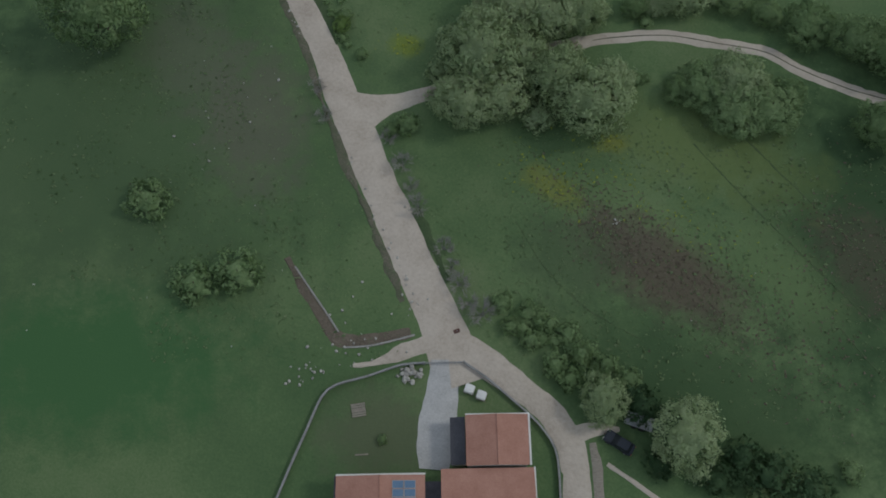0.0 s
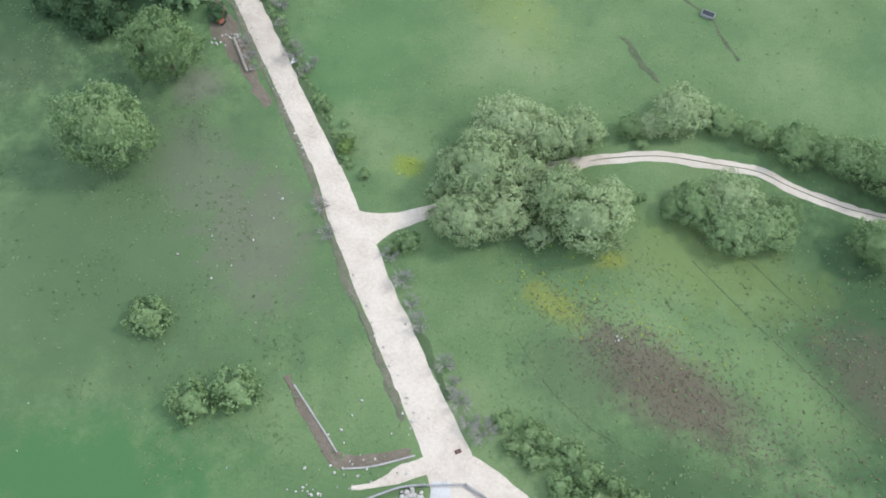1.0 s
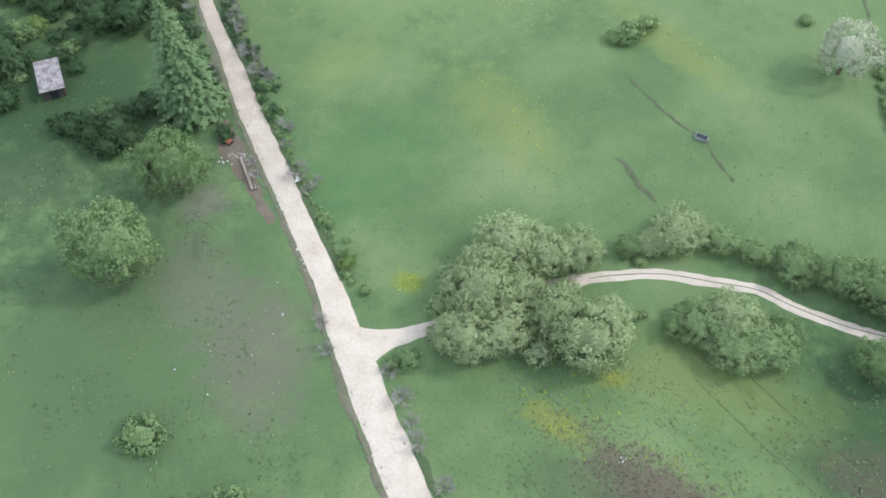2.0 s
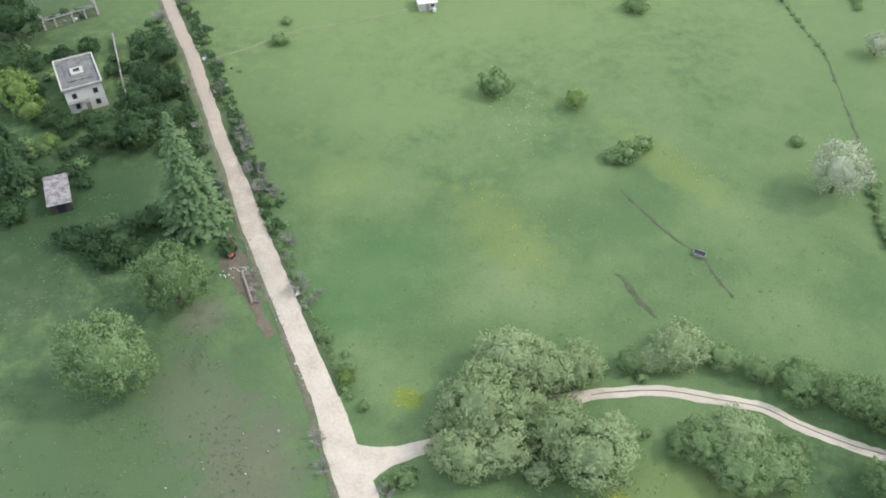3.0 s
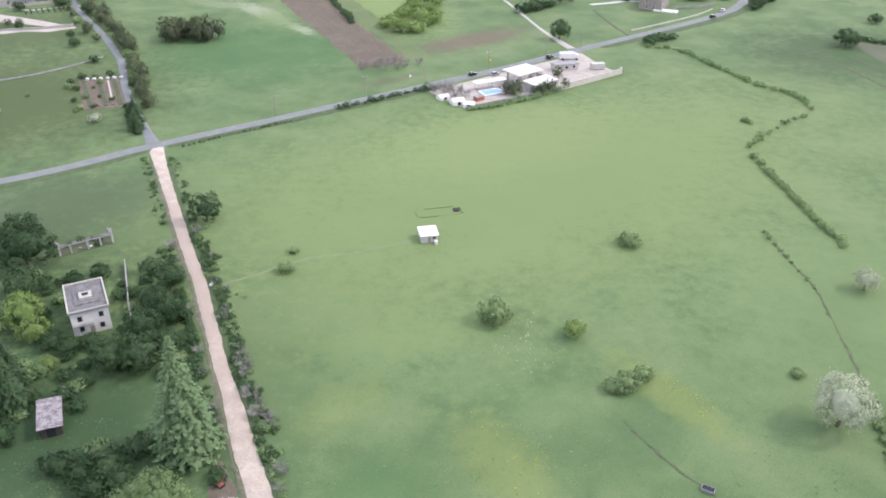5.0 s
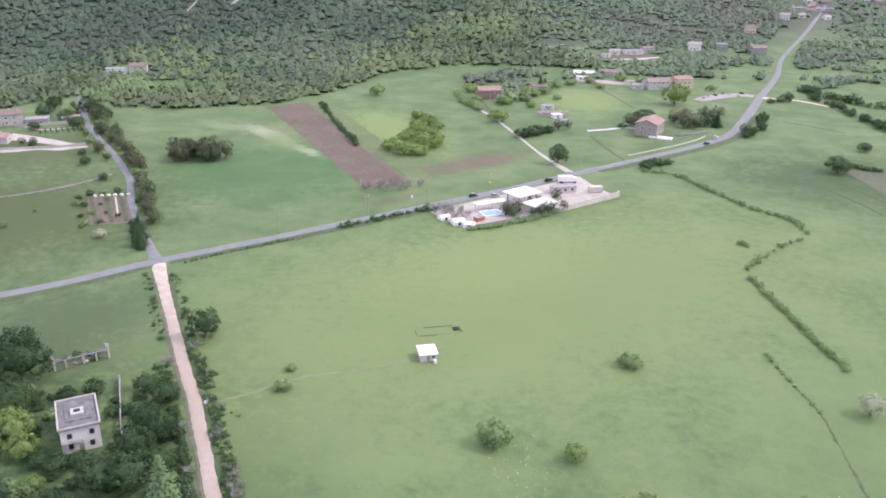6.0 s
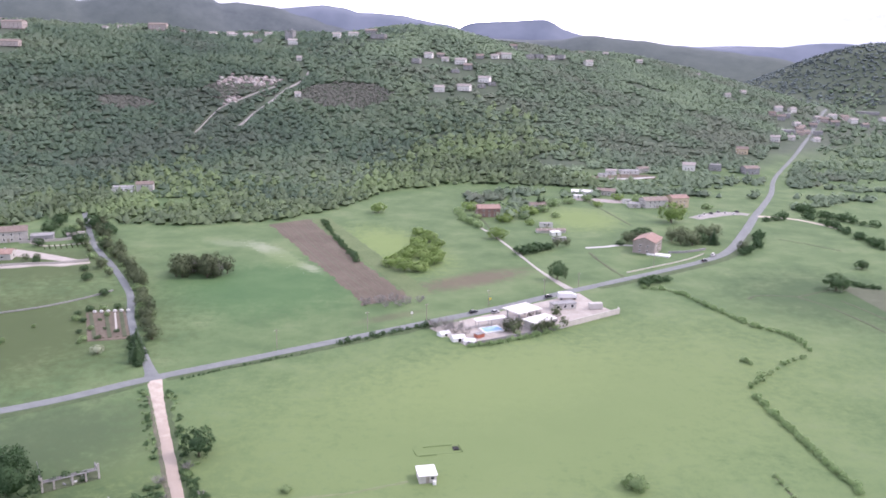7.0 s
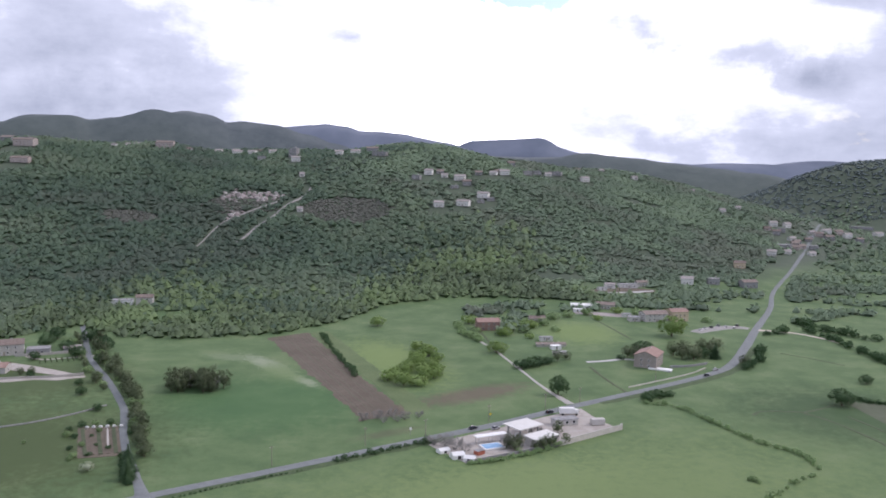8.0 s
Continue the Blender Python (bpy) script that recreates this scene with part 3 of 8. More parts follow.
def limbs_mesh(name, centres, seed, height, thick=0.06, count=9):
    """A tapered trunk with limbs that reach into the crown."""
    rng = np.random.RandomState(seed)
    bm = bmesh.new()

    def tube(a, b, r0, r1, sides=7):
        a, b = Vector(a), Vector(b)
        q = (b - a).to_track_quat("Z", "Y").to_matrix()
        rings = []
        for p, r in ((a, r0), ((a + b) / 2 + Vector(rng.normal(0, 0.02, 3)), (r0 + r1) / 2), (b, r1)):
            rings.append([bm.verts.new(p + q @ Vector((math.cos(k * 6.2832 / sides) * r, math.sin(k * 6.2832 / sides) * r, 0))) for k in range(sides)])
        for u, w in zip(rings, rings[1:]):
            for k in range(sides):
                bm.faces.new((u[k], u[(k + 1) % sides], w[(k + 1) % sides], w[k]))

    fork = Vector((rng.uniform(-0.05, 0.05), rng.uniform(-0.05, 0.05), height * 0.42))
    tube((0, 0, -0.03), fork, thick * 1.25, thick * 0.8)
    tube(fork, (fork.x, fork.y, height * 0.85), thick * 0.75, thick * 0.2)
    for k in rng.choice(len(centres), min(count, len(centres)), replace=False):
        start = fork * rng.uniform(0.75, 1.3)
        tube(start, centres[k], thick * 0.42, thick * 0.1, 5)
    me = bpy.data.meshes.new(name)
    bm.to_mesh(me)
    bm.free()
    return me


def tree_kind(seed, material, name="tree", **kw):
    """One tree of crown radius 1, as a pair of meshes."""
    height = kw.get("height", 1.9)
    crown, centres = crown_mesh("crown", seed, **kw)
    crown.materials.append(material)
    trunk = limbs_mesh("trunk", centres, seed, height)
    trunk.materials.append(BARK)
    return crown, trunk


def plant(kind, name, x, y, r, label, category, group="", tall=1.0, turn=None, rng=random):
    root = new(name)
    crown, trunk = kind
    root.matrix_world = Matrix.LocRotScale((x, y, z_at(x, y)), Euler((0, 0, rng.uniform(0, 6.28) if turn is None else turn)), (r, r, r * tall))
    for n, me in (("crown", crown), ("trunk", trunk)):
        ob = new(n, me)
        ob.parent = root
    return tagged(root, label, category, group)


ROUND = [tree_kind(s, LEAF, height=1.7, tufts=240, leaves=9500, leaf=0.037, bulge=0.12) for s in (11, 12)]
WILLOW = [tree_kind(s, SILVERLEAF, height=1.65, tufts=200, leaves=7500, leaf=0.041, bulge=0.14) for s in (13, 14, 20)]
LITE = [tree_kind(s, DARKLEAF, height=1.25, low=0.0, tufts=30, leaves=330, leaf=0.155, bulge=0.25) for s in (34, 35, 36)]
LITEPALE = [tree_kind(s, LEAF, height=1.2, low=0.0, tufts=30, leaves=330, leaf=0.155, bulge=0.25) for s in (37, 38)]
LITELIME = [tree_kind(s, LIMELEAF, height=1.35, low=0.0, tufts=30, leaves=330, leaf=0.155, bulge=0.25) for s in (39, 40)]
YOUNG = [tree_kind(s, OLIVELEAF, height=2.5, low=0.02, tufts=44, leaves=560, leaf=0.12, bulge=0.26) for s in (57, 58, 59)]
TINY = [tree_kind(s, DARKLEAF, height=1.2, low=0.0, tufts=9, leaves=110, leaf=0.25, bulge=0.4) for s in (51, 52, 53)]
TINYPALE = [tree_kind(s, LEAF, height=1.2, low=0.0, tufts=9, leaves=110, leaf=0.25, bulge=0.4) for s in (54, 55, 56)]
DARK = [tree_kind(s, DARKLEAF, height=1.8, tufts=110, leaves=2300, leaf=0.066, bulge=0.16) for s in (15, 16, 17)]
LIME = [tree_kind(s, LIMELEAF, height=1.6, tufts=90, leaves=1500, leaf=0.08, bulge=0.16) for s in (18, 19)]
PALE = [tree_kind(s, BLOSSOM, height=1.75, tufts=130, leaves=5000, leaf=0.038, low=0.1, bulge=0.15) for s in (24, 25)]
BUSH = [tree_kind(s, LEAF, height=1.15, low=0.0, tufts=60, leaves=900, leaf=0.1, bulge=0.19) for s in (21, 22, 23)]
SALLOW = [tree_kind(s, SILVERLEAF, height=1.3, low=0.0, tufts=80, leaves=1500, leaf=0.08, bulge=0.18) for s in (46, 47)]
DARKBUSH = [tree_kind(s, DARKLEAF, height=1.2, low=0.0, tufts=60, leaves=800, leaf=0.105, bulge=0.2) for s in (26, 27, 28)]


def spruce_kind(seed, material, height=4.4, whorls=34, spread=1.0):
    """A spruce of radius about 1: drooping layered boughs, each a fan of needle sprays, on a straight trunk."""
    rng = np.random.RandomState(seed)
    pts, nrm, size, soft = [], [], [], []
    for k in range(whorls):
        h = (k + 0.5) / whorls
        reach = spread * (1 - h) ** 0.8 * rng.uniform(0.82, 1.12) + 0.04
        boughs = max(5, int(13 * (1 - h) + 5))
        start = rng.uniform(0, 6.28)
        for j in range(boughs):
            a = start + j * 6.2832 / boughs + rng.normal(0, 0.13)
            long = reach * rng.uniform(0.72, 1.15)
            n = max(4, int(long * 18))
            u = (np.arange(n) + 0.7) / n
            across = rng.normal(0, 0.16, n) * long * (1.15 - u) + rng.normal(0, 0.015, n)
            rise = height * (0.05 + 0.93 * h) - 0.34 * long * u ** 1.3 + 0.12 * long * u ** 3 + rng.normal(0, 0.012, n)
            pts.append(np.column_stack([np.cos(a) * u * long - np.sin(a) * across, np.sin(a) * u * long + np.cos(a) * across, rise]))
            lean = np.column_stack([np.cos(a) * np.full(n, 0.45), np.sin(a) * np.full(n, 0.45), np.full(n, 1.0)])
            nrm.append(lean)
            soft.append(lean * [1.5, 1.5, 0.8])
            size.append(0.125 * (1.2 - 0.5 * u) * (0.55 + 0.6 * (1 - h)))
    p, q, w, z = np.concatenate(pts), np.concatenate(nrm), np.concatenate(size), np.concatenate(soft)
    v, f = sprigs(p, q, w[:, None], rng, 0.2)
    crown = np_mesh("crown", v, f, soft=np.repeat(z + rng.normal(0, 0.18, z.shape), 4, 0))
    crown.materials.append(material)
    bm = bmesh.new()
    rings = [[bm.verts.new((math.cos(i * 0.7854) * r, math.sin(i * 0.7854) * r, h)) for i in range(8)] for h, r in ((-0.05, 0.075), (height * 0.5, 0.045), (height * 0.98, 0.008))]
    for a, b in zip(rings, rings[1:]):
        for i in range(8):
            bm.faces.new((a[i], a[(i + 1) % 8], b[(i + 1) % 8], b[i]))
    trunk = bpy.data.meshes.new("trunk")
    bm.to_mesh(trunk)
    bm.free()
    trunk.materials.append(BARK)
    return crown, trunk


SPRUCE = [spruce_kind(31, SPRUCELEAF, 4.3, 44, 1.0)]
FIR = [spruce_kind(33, DARKLEAF, 3.4, 20), spruce_kind(44, DARKLEAF, 3.0, 18)]


def bare_shrub(seed):
    """A leafless grey shrub of radius about 1."""
    rng = np.random.RandomState(seed)
    bm = bmesh.new()

    def stick(a, b, r):
        a, b = Vector(a), Vector(b)
        q = (b - a).to_track_quat("Z", "Y").to_matrix()
        e = [[bm.verts.new(p + q @ Vector((math.cos(k * 2.0944) * s, math.sin(k * 2.0944) * s, 0))) for k in range(3)] for p, s in ((a, r), (b, r * 0.4))]
        for k in range(3):
            bm.faces.new((e[0][k], e[0][(k + 1) % 3], e[1][(k + 1) % 3], e[1][k]))

    for k in range(20):
        a, up = rng.uniform(0, 6.28), rng.uniform(0.35, 1.3)
        mid = Vector((math.cos(a) * 0.45, math.sin(a) * 0.45, up * 0.6))
        stick((rng.normal(0, 0.06), rng.normal(0, 0.06), -0.05), mid, 0.022)
        for j in range(5):
            end = mid + Vector((math.cos(a + rng.normal(0, 0.5)) * rng.uniform(0.25, 0.6), math.sin(a + rng.normal(0, 0.5)) * rng.uniform(0.25, 0.6), rng.uniform(0.05, 0.5)))
            stick(mid, end, 0.013)
            for i in range(3):
                stick((mid + end) / 2, end + Vector(rng.normal(0, 0.16, 3)), 0.009)
    me = bpy.data.meshes.new("crown")
    bm.to_mesh(me)
    bm.free()
    me.materials.append(TWIGS)
    return me


BARE_SHRUBS = [bare_shrub(s) for s in (41, 42, 43)]


def sow(kinds, rows, name, label, category, group="", tall=1.0):
    for x, y, r in rows:
        plant(random.choice(kinds), name, x, y, r, label, category, group, tall * random.uniform(0.92, 1.08))


def thicket(name, kinds, rows, label, seed):
    """Bushes too many to count, joined into one mesh: rows of (x, y, radius, height factor)."""
    rng = np.random.RandomState(seed)
    vs, fs, n = [], [], 0
    for x, y, r, tall in rows:
        me = kinds[rng.randint(len(kinds))][0]
        v = np.zeros(len(me.vertices) * 3, np.float32)
        me.vertices.foreach_get("co", v)
        v = v.reshape(-1, 3)
        f = np.zeros(len(me.polygons) * 3, np.int32)
        me.loops.foreach_get("vertex_index", f)
        a = rng.uniform(0, 6.28)
        c, k = math.cos(a), math.sin(a)
        vs.append(np.column_stack([x + r * (v[:, 0] * c - v[:, 1] * k), y + r * (v[:, 0] * k + v[:, 1] * c), z_at(x, y) + r * tall * v[:, 2]]))
        fs.append(f.reshape(-1, 3) + n)
        n += len(v)
    me = np_mesh(name, np.concatenate(vs), np.concatenate(fs))
    me.materials.append(kinds[0][0].materials[0])
    return tagged(new(name, me), label, "scrub", kind="stuff")


# trees of the near pasture and the farm track
sow(ROUND, [(-52.6, 77.5, 6.8), (-46.6, 95.0, 5.8)], "tree", "large round leafy tree on the rough pasture", "tree", tall=1.25)
sow(BUSH, [(-43.4, 47.6, 3.2), (-35.6, 35.0, 3.2), (-29.4, 36.6, 3.4)], "bush", "rounded green bush on the rough pasture", "bush", tall=0.8)
sow(WILLOW, [(5.9, 70.0, 6.0), (11.3, 79.0, 5.5), (16.7, 77.4, 4.8), (22.2, 61.2, 5.8), (17.2, 65.6, 4.6), (21.9, 78.2, 4.2), (3.5, 62.0, 4.6), (8.9, 63.4, 4.4), (26.5, 66.6, 3.0), (12.0, 70.5, 4.6), (7.5, 75.5, 4.5)], "tree", "pale green willow-like tree at the track junction", "tree", tall=0.95)
sow(SALLOW, [(0.2, 64.5, 2.6), (14.6, 60.6, 2.8), (25.6, 62.6, 2.4), (20.0, 71.0, 2.6), (2.2, 74.0, 2.8), (14.5, 82.6, 2.6), (25.0, 79.6, 2.2), (-0.6, 69.0, 2.0), (9.6, 84.0, 2.4)], "sapling", "small pale willow growing at the grove edge", "tree", tall=0.9)
sow(WILLOW[:1] + ROUND, [(39.8, 82.6, 4.8), (35.2, 80.8, 2.6), (46.5, 81.0, 3.0), (40.0, 64.6, 4.2), (45.4, 65.0, 4.8), (49.2, 60.6, 4.4), (44.2, 60.4, 4.6), (58.0, 75.4, 4.2)], "tree", "leafy green tree beside the farm track", "tree", tall=0.6)
sow(ROUND, [(64.5, 72.0, 4.0), (69.0, 70.0, 4.6), (65.5, 56.8, 4.0), (74.0, 66.5, 4.4), (51.5, 78.0, 2.4), (31.0, 80.0, 2.2), (36.0, 64.5, 2.2), (53.0, 63.5, 2.4)], "tree", "green leafy tree beside the farm track", "tree", tall=0.9)
sow(WILLOW, [(20.8, 17.4, 3.3), (31.0, 12.2, 4.6)], "tree", "leafy green tree beside the gravel lane", "tree", tall=0.95)
sow(DARKBUSH, [(38.5, 9.6, 2.6), (42.0, 7.2, 3.2), (35.0, 7.0, 2.4), (47.0, 5.5, 2.8), (26.0, 16.6, 2.6), (27.6, 9.0, 2.0)], "bush", "dark low bush beside the gravel lane", "bush", tall=0.9)
sow(BUSH, [(9.0, 28.1, 1.3), (11.7, 26.0, 1.4), (14.9, 22.3, 1.9), (16.7, 20.4, 1.8), (-5.4, 59.7, 1.9), (-8.0, 59.2, 1.2), (-15.3, 79.8, 1.2), (-12.5, 72.7, 1.0), (-8.8, 12.9, 0.7), (-19.5, 86.5, 1.1), (18.5, 24.0, 1.6), (13.0, 28.5, 1.1), (22.0, 22.5, 1.5)], "bush", "small green bush at the road edge", "bush")
sow(LIME, [(-15.8, 78.0, 1.5)], "bush", "yellow-green bush at the road edge", "bush", tall=0.7)
for i, (x, y, r) in enumerate([(-6.1, 53.3, 1.8), (-3.8, 46.4, 1.8), (-0.2, 39.9, 1.6), (1.9, 34.3, 1.7), (5.0, 29.8, 2.0), (-19.4, 66.8, 1.4), (-18.2, 61.8, 1.4), (-8.4, 57.6, 1.4), (-25.6, 98.0, 2.3), (-4.9, 49.9, 1.3), (0.9, 37.0, 1.3), (-39.0, 131.0, 2.0), (-36.5, 125.0, 2.0), (3.2, 31.6, 1.6)]):
    root = new("bare_shrub")
    root.matrix_world = Matrix.LocRotScale((x, y, 0), Euler((0, 0, i * 1.7)), (r, r, r))
    again("crown", BARE_SHRUBS[i % 3], root, Matrix.Identity(4))
    tagged(root, "leafless grey shrub at the road edge", "shrub", "roadside shrubs")

# thicket between the lane and the rough field
rngT = random.Random(21)
for k in range(34):
    u = rngT.random()
    x, y = 6.5 + 20 * u + rngT.uniform(-1.2, 3.2), 30.5 - 13.5 * u + rngT.uniform(-1.0, 3.2)
    plant(rngT.choice(BUSH), "bush", x, y, rngT.uniform(0.7, 1.7), "green shrub of the thicket beside the lane", "bush", "lane thicket", rngT.uniform(0.45, 0.7), rng=rngT)
for k in range(9):
    plant(rngT.choice(BUSH), "bush", rngT.uniform(33, 56), rngT.uniform(2, 10), rngT.uniform(0.9, 1.8), "low green shrub below the lane", "bush", "lower thicket", rngT.uniform(0.7, 1.1), rng=rngT)
for k in range(12):
    u = rngT.random()
    x, y = 8 + 62 * u, 60 - 2 * u + 16 * math.sin(3.0 * u) + rngT.uniform(-2, 2)
    plant(rngT.choice(BUSH), "bush", x, y + rngT.choice((-5.6, 5.4)), rngT.uniform(0.7, 1.6), "green shrub along the farm track", "bush", "track shrubs", rngT.uniform(0.7, 1.1), rng=rngT)

# scrub of the overgrown garden and along the road
GARDEN_ROAD = [(y, x) for x, y, _ in ROAD]


def road_x(y):
    return float(np.interp(y, [p[0] for p in GARDEN_ROAD], [p[1] for p in GARDEN_ROAD]))


rngS = random.Random(33)
scrub, roadside = [], []
for k in range(260):
    y = rngS.uniform(104, 182)
    x = road_x(y) - rngS.uniform(6, 46)
    if math.hypot(x + 82, (y - 156) * 0.8) < 9 or math.hypot(x + 76.5, y - 121) < 6.5 or (x < -66 and 98 < y < 124) or (-72 < x < -54 and 119 < y < 136) or y > 178 and x < -72 or math.hypot(x + 63, y - 124) < 8:
        continue
    scrub.append((x, y, rngS.uniform(0.7, 1.9), rngS.uniform(0.7, 1.15)))
paler = []
for k in range(330):
    y = rngS.uniform(112, 203)
    off = 3.0 + abs(rngS.gauss(0, 1.7)) + 0.8 * math.sin(y * 0.31)
    (roadside if k % 4 else paler).append((road_x(y) + off, y, rngS.uniform(0.35, 1.05) * (0.75 if off > 5.5 else 1.0), rngS.uniform(0.6, 1.1)))
for k in range(70):
    y = rngS.uniform(203, 250)
    (roadside if k % 3 else paler).append((road_x(y) + rngS.choice((-1, 1)) * rngS.uniform(3.2, 6.0), y, rngS.uniform(0.35, 0.9), rngS.uniform(0.6, 1.0)))
for k in range(90):
    y = rngS.uniform(74, 112)
    paler.append((road_x(y) + 3.3 + abs(rngS.gauss(0, 0.9)), y, rngS.uniform(0.25, 0.75), rngS.uniform(0.5, 0.9)))
for k in range(150):
    y = rngS.uniform(118, 190)
    roadside.append((road_x(y) - 4.4 - abs(rngS.gauss(0, 1.5)), y, rngS.uniform(0.4, 1.2), rngS.uniform(0.7, 1.2)))
for k in range(34):
    y = rngS.uniform(92, 205)
    x = road_x(y) + (rngS.uniform(3.2, 6.2) if k % 3 else -rngS.uniform(3.4, 5.0))
    root = new("bare_shrub")
    r = rngS.uniform(0.8, 1.7)
    root.matrix_world = Matrix.LocRotScale((x, y, 0), Euler((0, 0, k * 1.3)), (r, r, r))
    again("crown", BARE_SHRUBS[k % 3], root, Matrix.Identity(4))
    tagged(root, "leafless grey shrub along the gravel road", "shrub", "roadside shrubs")
thicket("roadside_scrub", TINYPALE, paler, "low pale green scrub along the gravel road", 74)
thicket("garden_scrub", LITE, scrub[::3] + scrub[1::6], "wild dark scrub of the overgrown villa garden", 71)
thicket("garden_scrub", LITEPALE, scrub[4::6], "wild pale green scrub of the overgrown villa garden", 72)
thicket("roadside_scrub", TINY, roadside, "low wild scrub along the gravel road", 73)

# trees round the villa
sow(DARK, [(-106.8, 181.8, 6.8), (-70.3, 140.2, 4.6), (-64.0, 140.5, 4.8), (-66.5, 150.0, 4.4), (-68.7, 163.0, 3.6), (-66.8, 172.6, 3.4), (-101.7, 168.0, 4.6), (-59.6, 146.0, 3.4), (-63.5, 157.0, 3.8)], "tree", "dark grey-green leafy tree in the overgrown villa garden", "tree", tall=0.95)
sow(LIME, [(-96.0, 156.0, 4.6), (-91.5, 150.0, 3.4), (-103, 150, 4.0), (-84.0, 139.5, 2.0), (-99.5, 161, 3.4)], "tree", "yellow-green tree in the overgrown villa garden", "tree", tall=0.9)
sow(DARKBUSH + BUSH[:1], [(-60.6, 110.0, 3.4), (-56.2, 114.6, 3.0), (-61.5, 104.5, 3.0), (-57.5, 106.5, 2.6), (-65.5, 108.0, 2.6), (-64.2, 114.0, 2.4), (-54.6, 103.4, 1.8), (-82.0, 145.5, 2.8), (-78.0, 148.0, 2.4), (-86.5, 147.5, 2.6), (-74.0, 146.0, 2.2)], "bush", "dense green bush in the overgrown villa garden", "bush")
sow(DARKBUSH, [(-62.5, 158.0, 3.0), (-86.0, 176.5, 2.6), (-91.5, 173.0, 2.4), (-74.0, 179.0, 3.0), (-70.0, 110.0, 3.0), (-84.0, 117.0, 3.0), (-90, 122, 3.4)], "bush", "dense dark bush in the overgrown villa garden", "bush")
sow(FIR, [(-86.5, 127.0, 4.4), (-89.5, 134.0, 4.2)], "conifer", "tall dark conifer beside the hut", "conifer", tall=1.15)
sow(SPRUCE, [(-47.6, 115.5, 6.6)], "spruce", "tall green spruce with drooping boughs beside the gravel road", "conifer", tall=0.98)
sow(DARK, [(-66.8, 207.0, 4.4)], "tree", "grey-green leafy tree beside the gravel road", "tree", tall=1.05)

# single bushes of the big meadow
sow(BUSH, [(12.9, 158.2, 3.9)], "bush", "large green round bush in the meadow", "bush", tall=1.1)
sow(LIME, [(30.9, 152.6, 2.6)], "bush", "small yellow-green tree in the meadow", "bush", tall=0.9)
sow(BUSH, [(39.2, 134.1, 3.0), (36.5, 133.6, 2.2), (43.4, 137.4, 2.3), (51.7, 194.0, 3.2), (-39.8, 179.6, 2.2), (-39.2, 189.2, 1.5), (77.0, 138.3, 1.6)], "bush", "low pale green bush in the meadow", "bush", tall=0.9)
sow(PALE, [(79.0, 122.6, 5.8), (106.5, 172.2, 3.2)], "blossom_tree", "whitish flowering tree in the meadow", "tree", tall=1.1)


def hedge(pts, step, r, label, kinds, group, seed):
    """Bushes along a line; far hedges are joined into one mesh."""
    rng = random.Random(seed)
    rows = []
    line = glide([(x, y, 0) for x, y in pts], step * 0.62)
    for x, y, _ in line:
        if rng.random() < 0.95:
            rows.append((x + rng.uniform(-0.5, 0.5) * r, y + rng.uniform(-0.5, 0.5) * r, r * rng.uniform(0.45, 1.0), rng.uniform(0.8, 1.25)))
    if pts[0][1] > 180:
        kinds = {DARKLEAF.name: LITE if r > 2 else TINY, LEAF.name: LITEPALE if r > 2 else TINYPALE, LIMELEAF.name: LITELIME}[kinds[0][0].materials[0].name]
    if len(rows) > 12 or pts[0][1] > 330:
        thicket("hedge", kinds, rows, label, seed)
        return
    for x, y, q, tall in rows:
        plant(rng.choice(kinds), "bush", x, y, q, label, "bush", group, tall, rng=rng)


hedge([(105.0, 254.2), (107.5, 226.8), (109.2, 208.6), (110.6, 194.0)], 1.6, 1.3, "green clipped-looking field hedge in the meadow", BUSH, "field hedge", 51)
hedge([(94.9, 381.0), (109.9, 375.5), (119.7, 354.1), (130.8, 327.7), (142.3, 314.4), (142.5, 298.4)], 3.0, 1.45, "green uneven hedge along the meadow", BUSH, "meadow hedge", 52)
hedge([(112.0, 286.5), (114.5, 283.5)], 2.0, 1.4, "small dark bush in the meadow", BUSH, "meadow bushes", 53)
hedge([(107.3, 262), (114, 272), (125, 282), (137.7, 292.2)], 5.0, 1.5, "low dark bush of a broken hedge", BUSH, "meadow bushes", 54)
hedge([(91.2, 201.8), (93.0, 184.9), (94.4, 172.9)], 5.0, 0.9, "small dark bush along a ditch", BUSH, "ditch bushes", 55)
hedge([(-92, 193), (-95.5, 195.5), (-101, 191.5)], 2.6, 1.3, "dark shrub growing inside the ruin", DARKBUSH, "ruin shrubs", 69)
hedge([(89.5, 131.0), (88.7, 126.2), (86.5, 117), (84.6, 108.0)], 2.6, 1.3, "dark bush along a ditch", BUSH, "ditch bushes", 56)
hedge([(-88, 260), (-70, 273.5), (-50, 287)], 3.0, 0.7, "low bush along the asphalt road", DARKBUSH, "road bushes", 57)
hedge([(-38, 297), (-25, 306), (-12, 315), (-3, 320)], 4.0, 1.6, "dark bush along the asphalt road", DARKBUSH, "road bushes", 58)
hedge([(96, 385), (112, 396)], 4.5, 3.4, "dark bush along the asphalt road", DARKBUSH, "road bushes", 59)
hedge([(170, 452), (186, 474), (197, 500)], 6.0, 3.0, "dark hedge along the road bend", DARKBUSH, "road bushes", 60)
rngL = random.Random(77)
LANE = [(272, -104), (316, -126), (354, -141), (401, -167), (447, -196), (505, -225), (560, -250)]
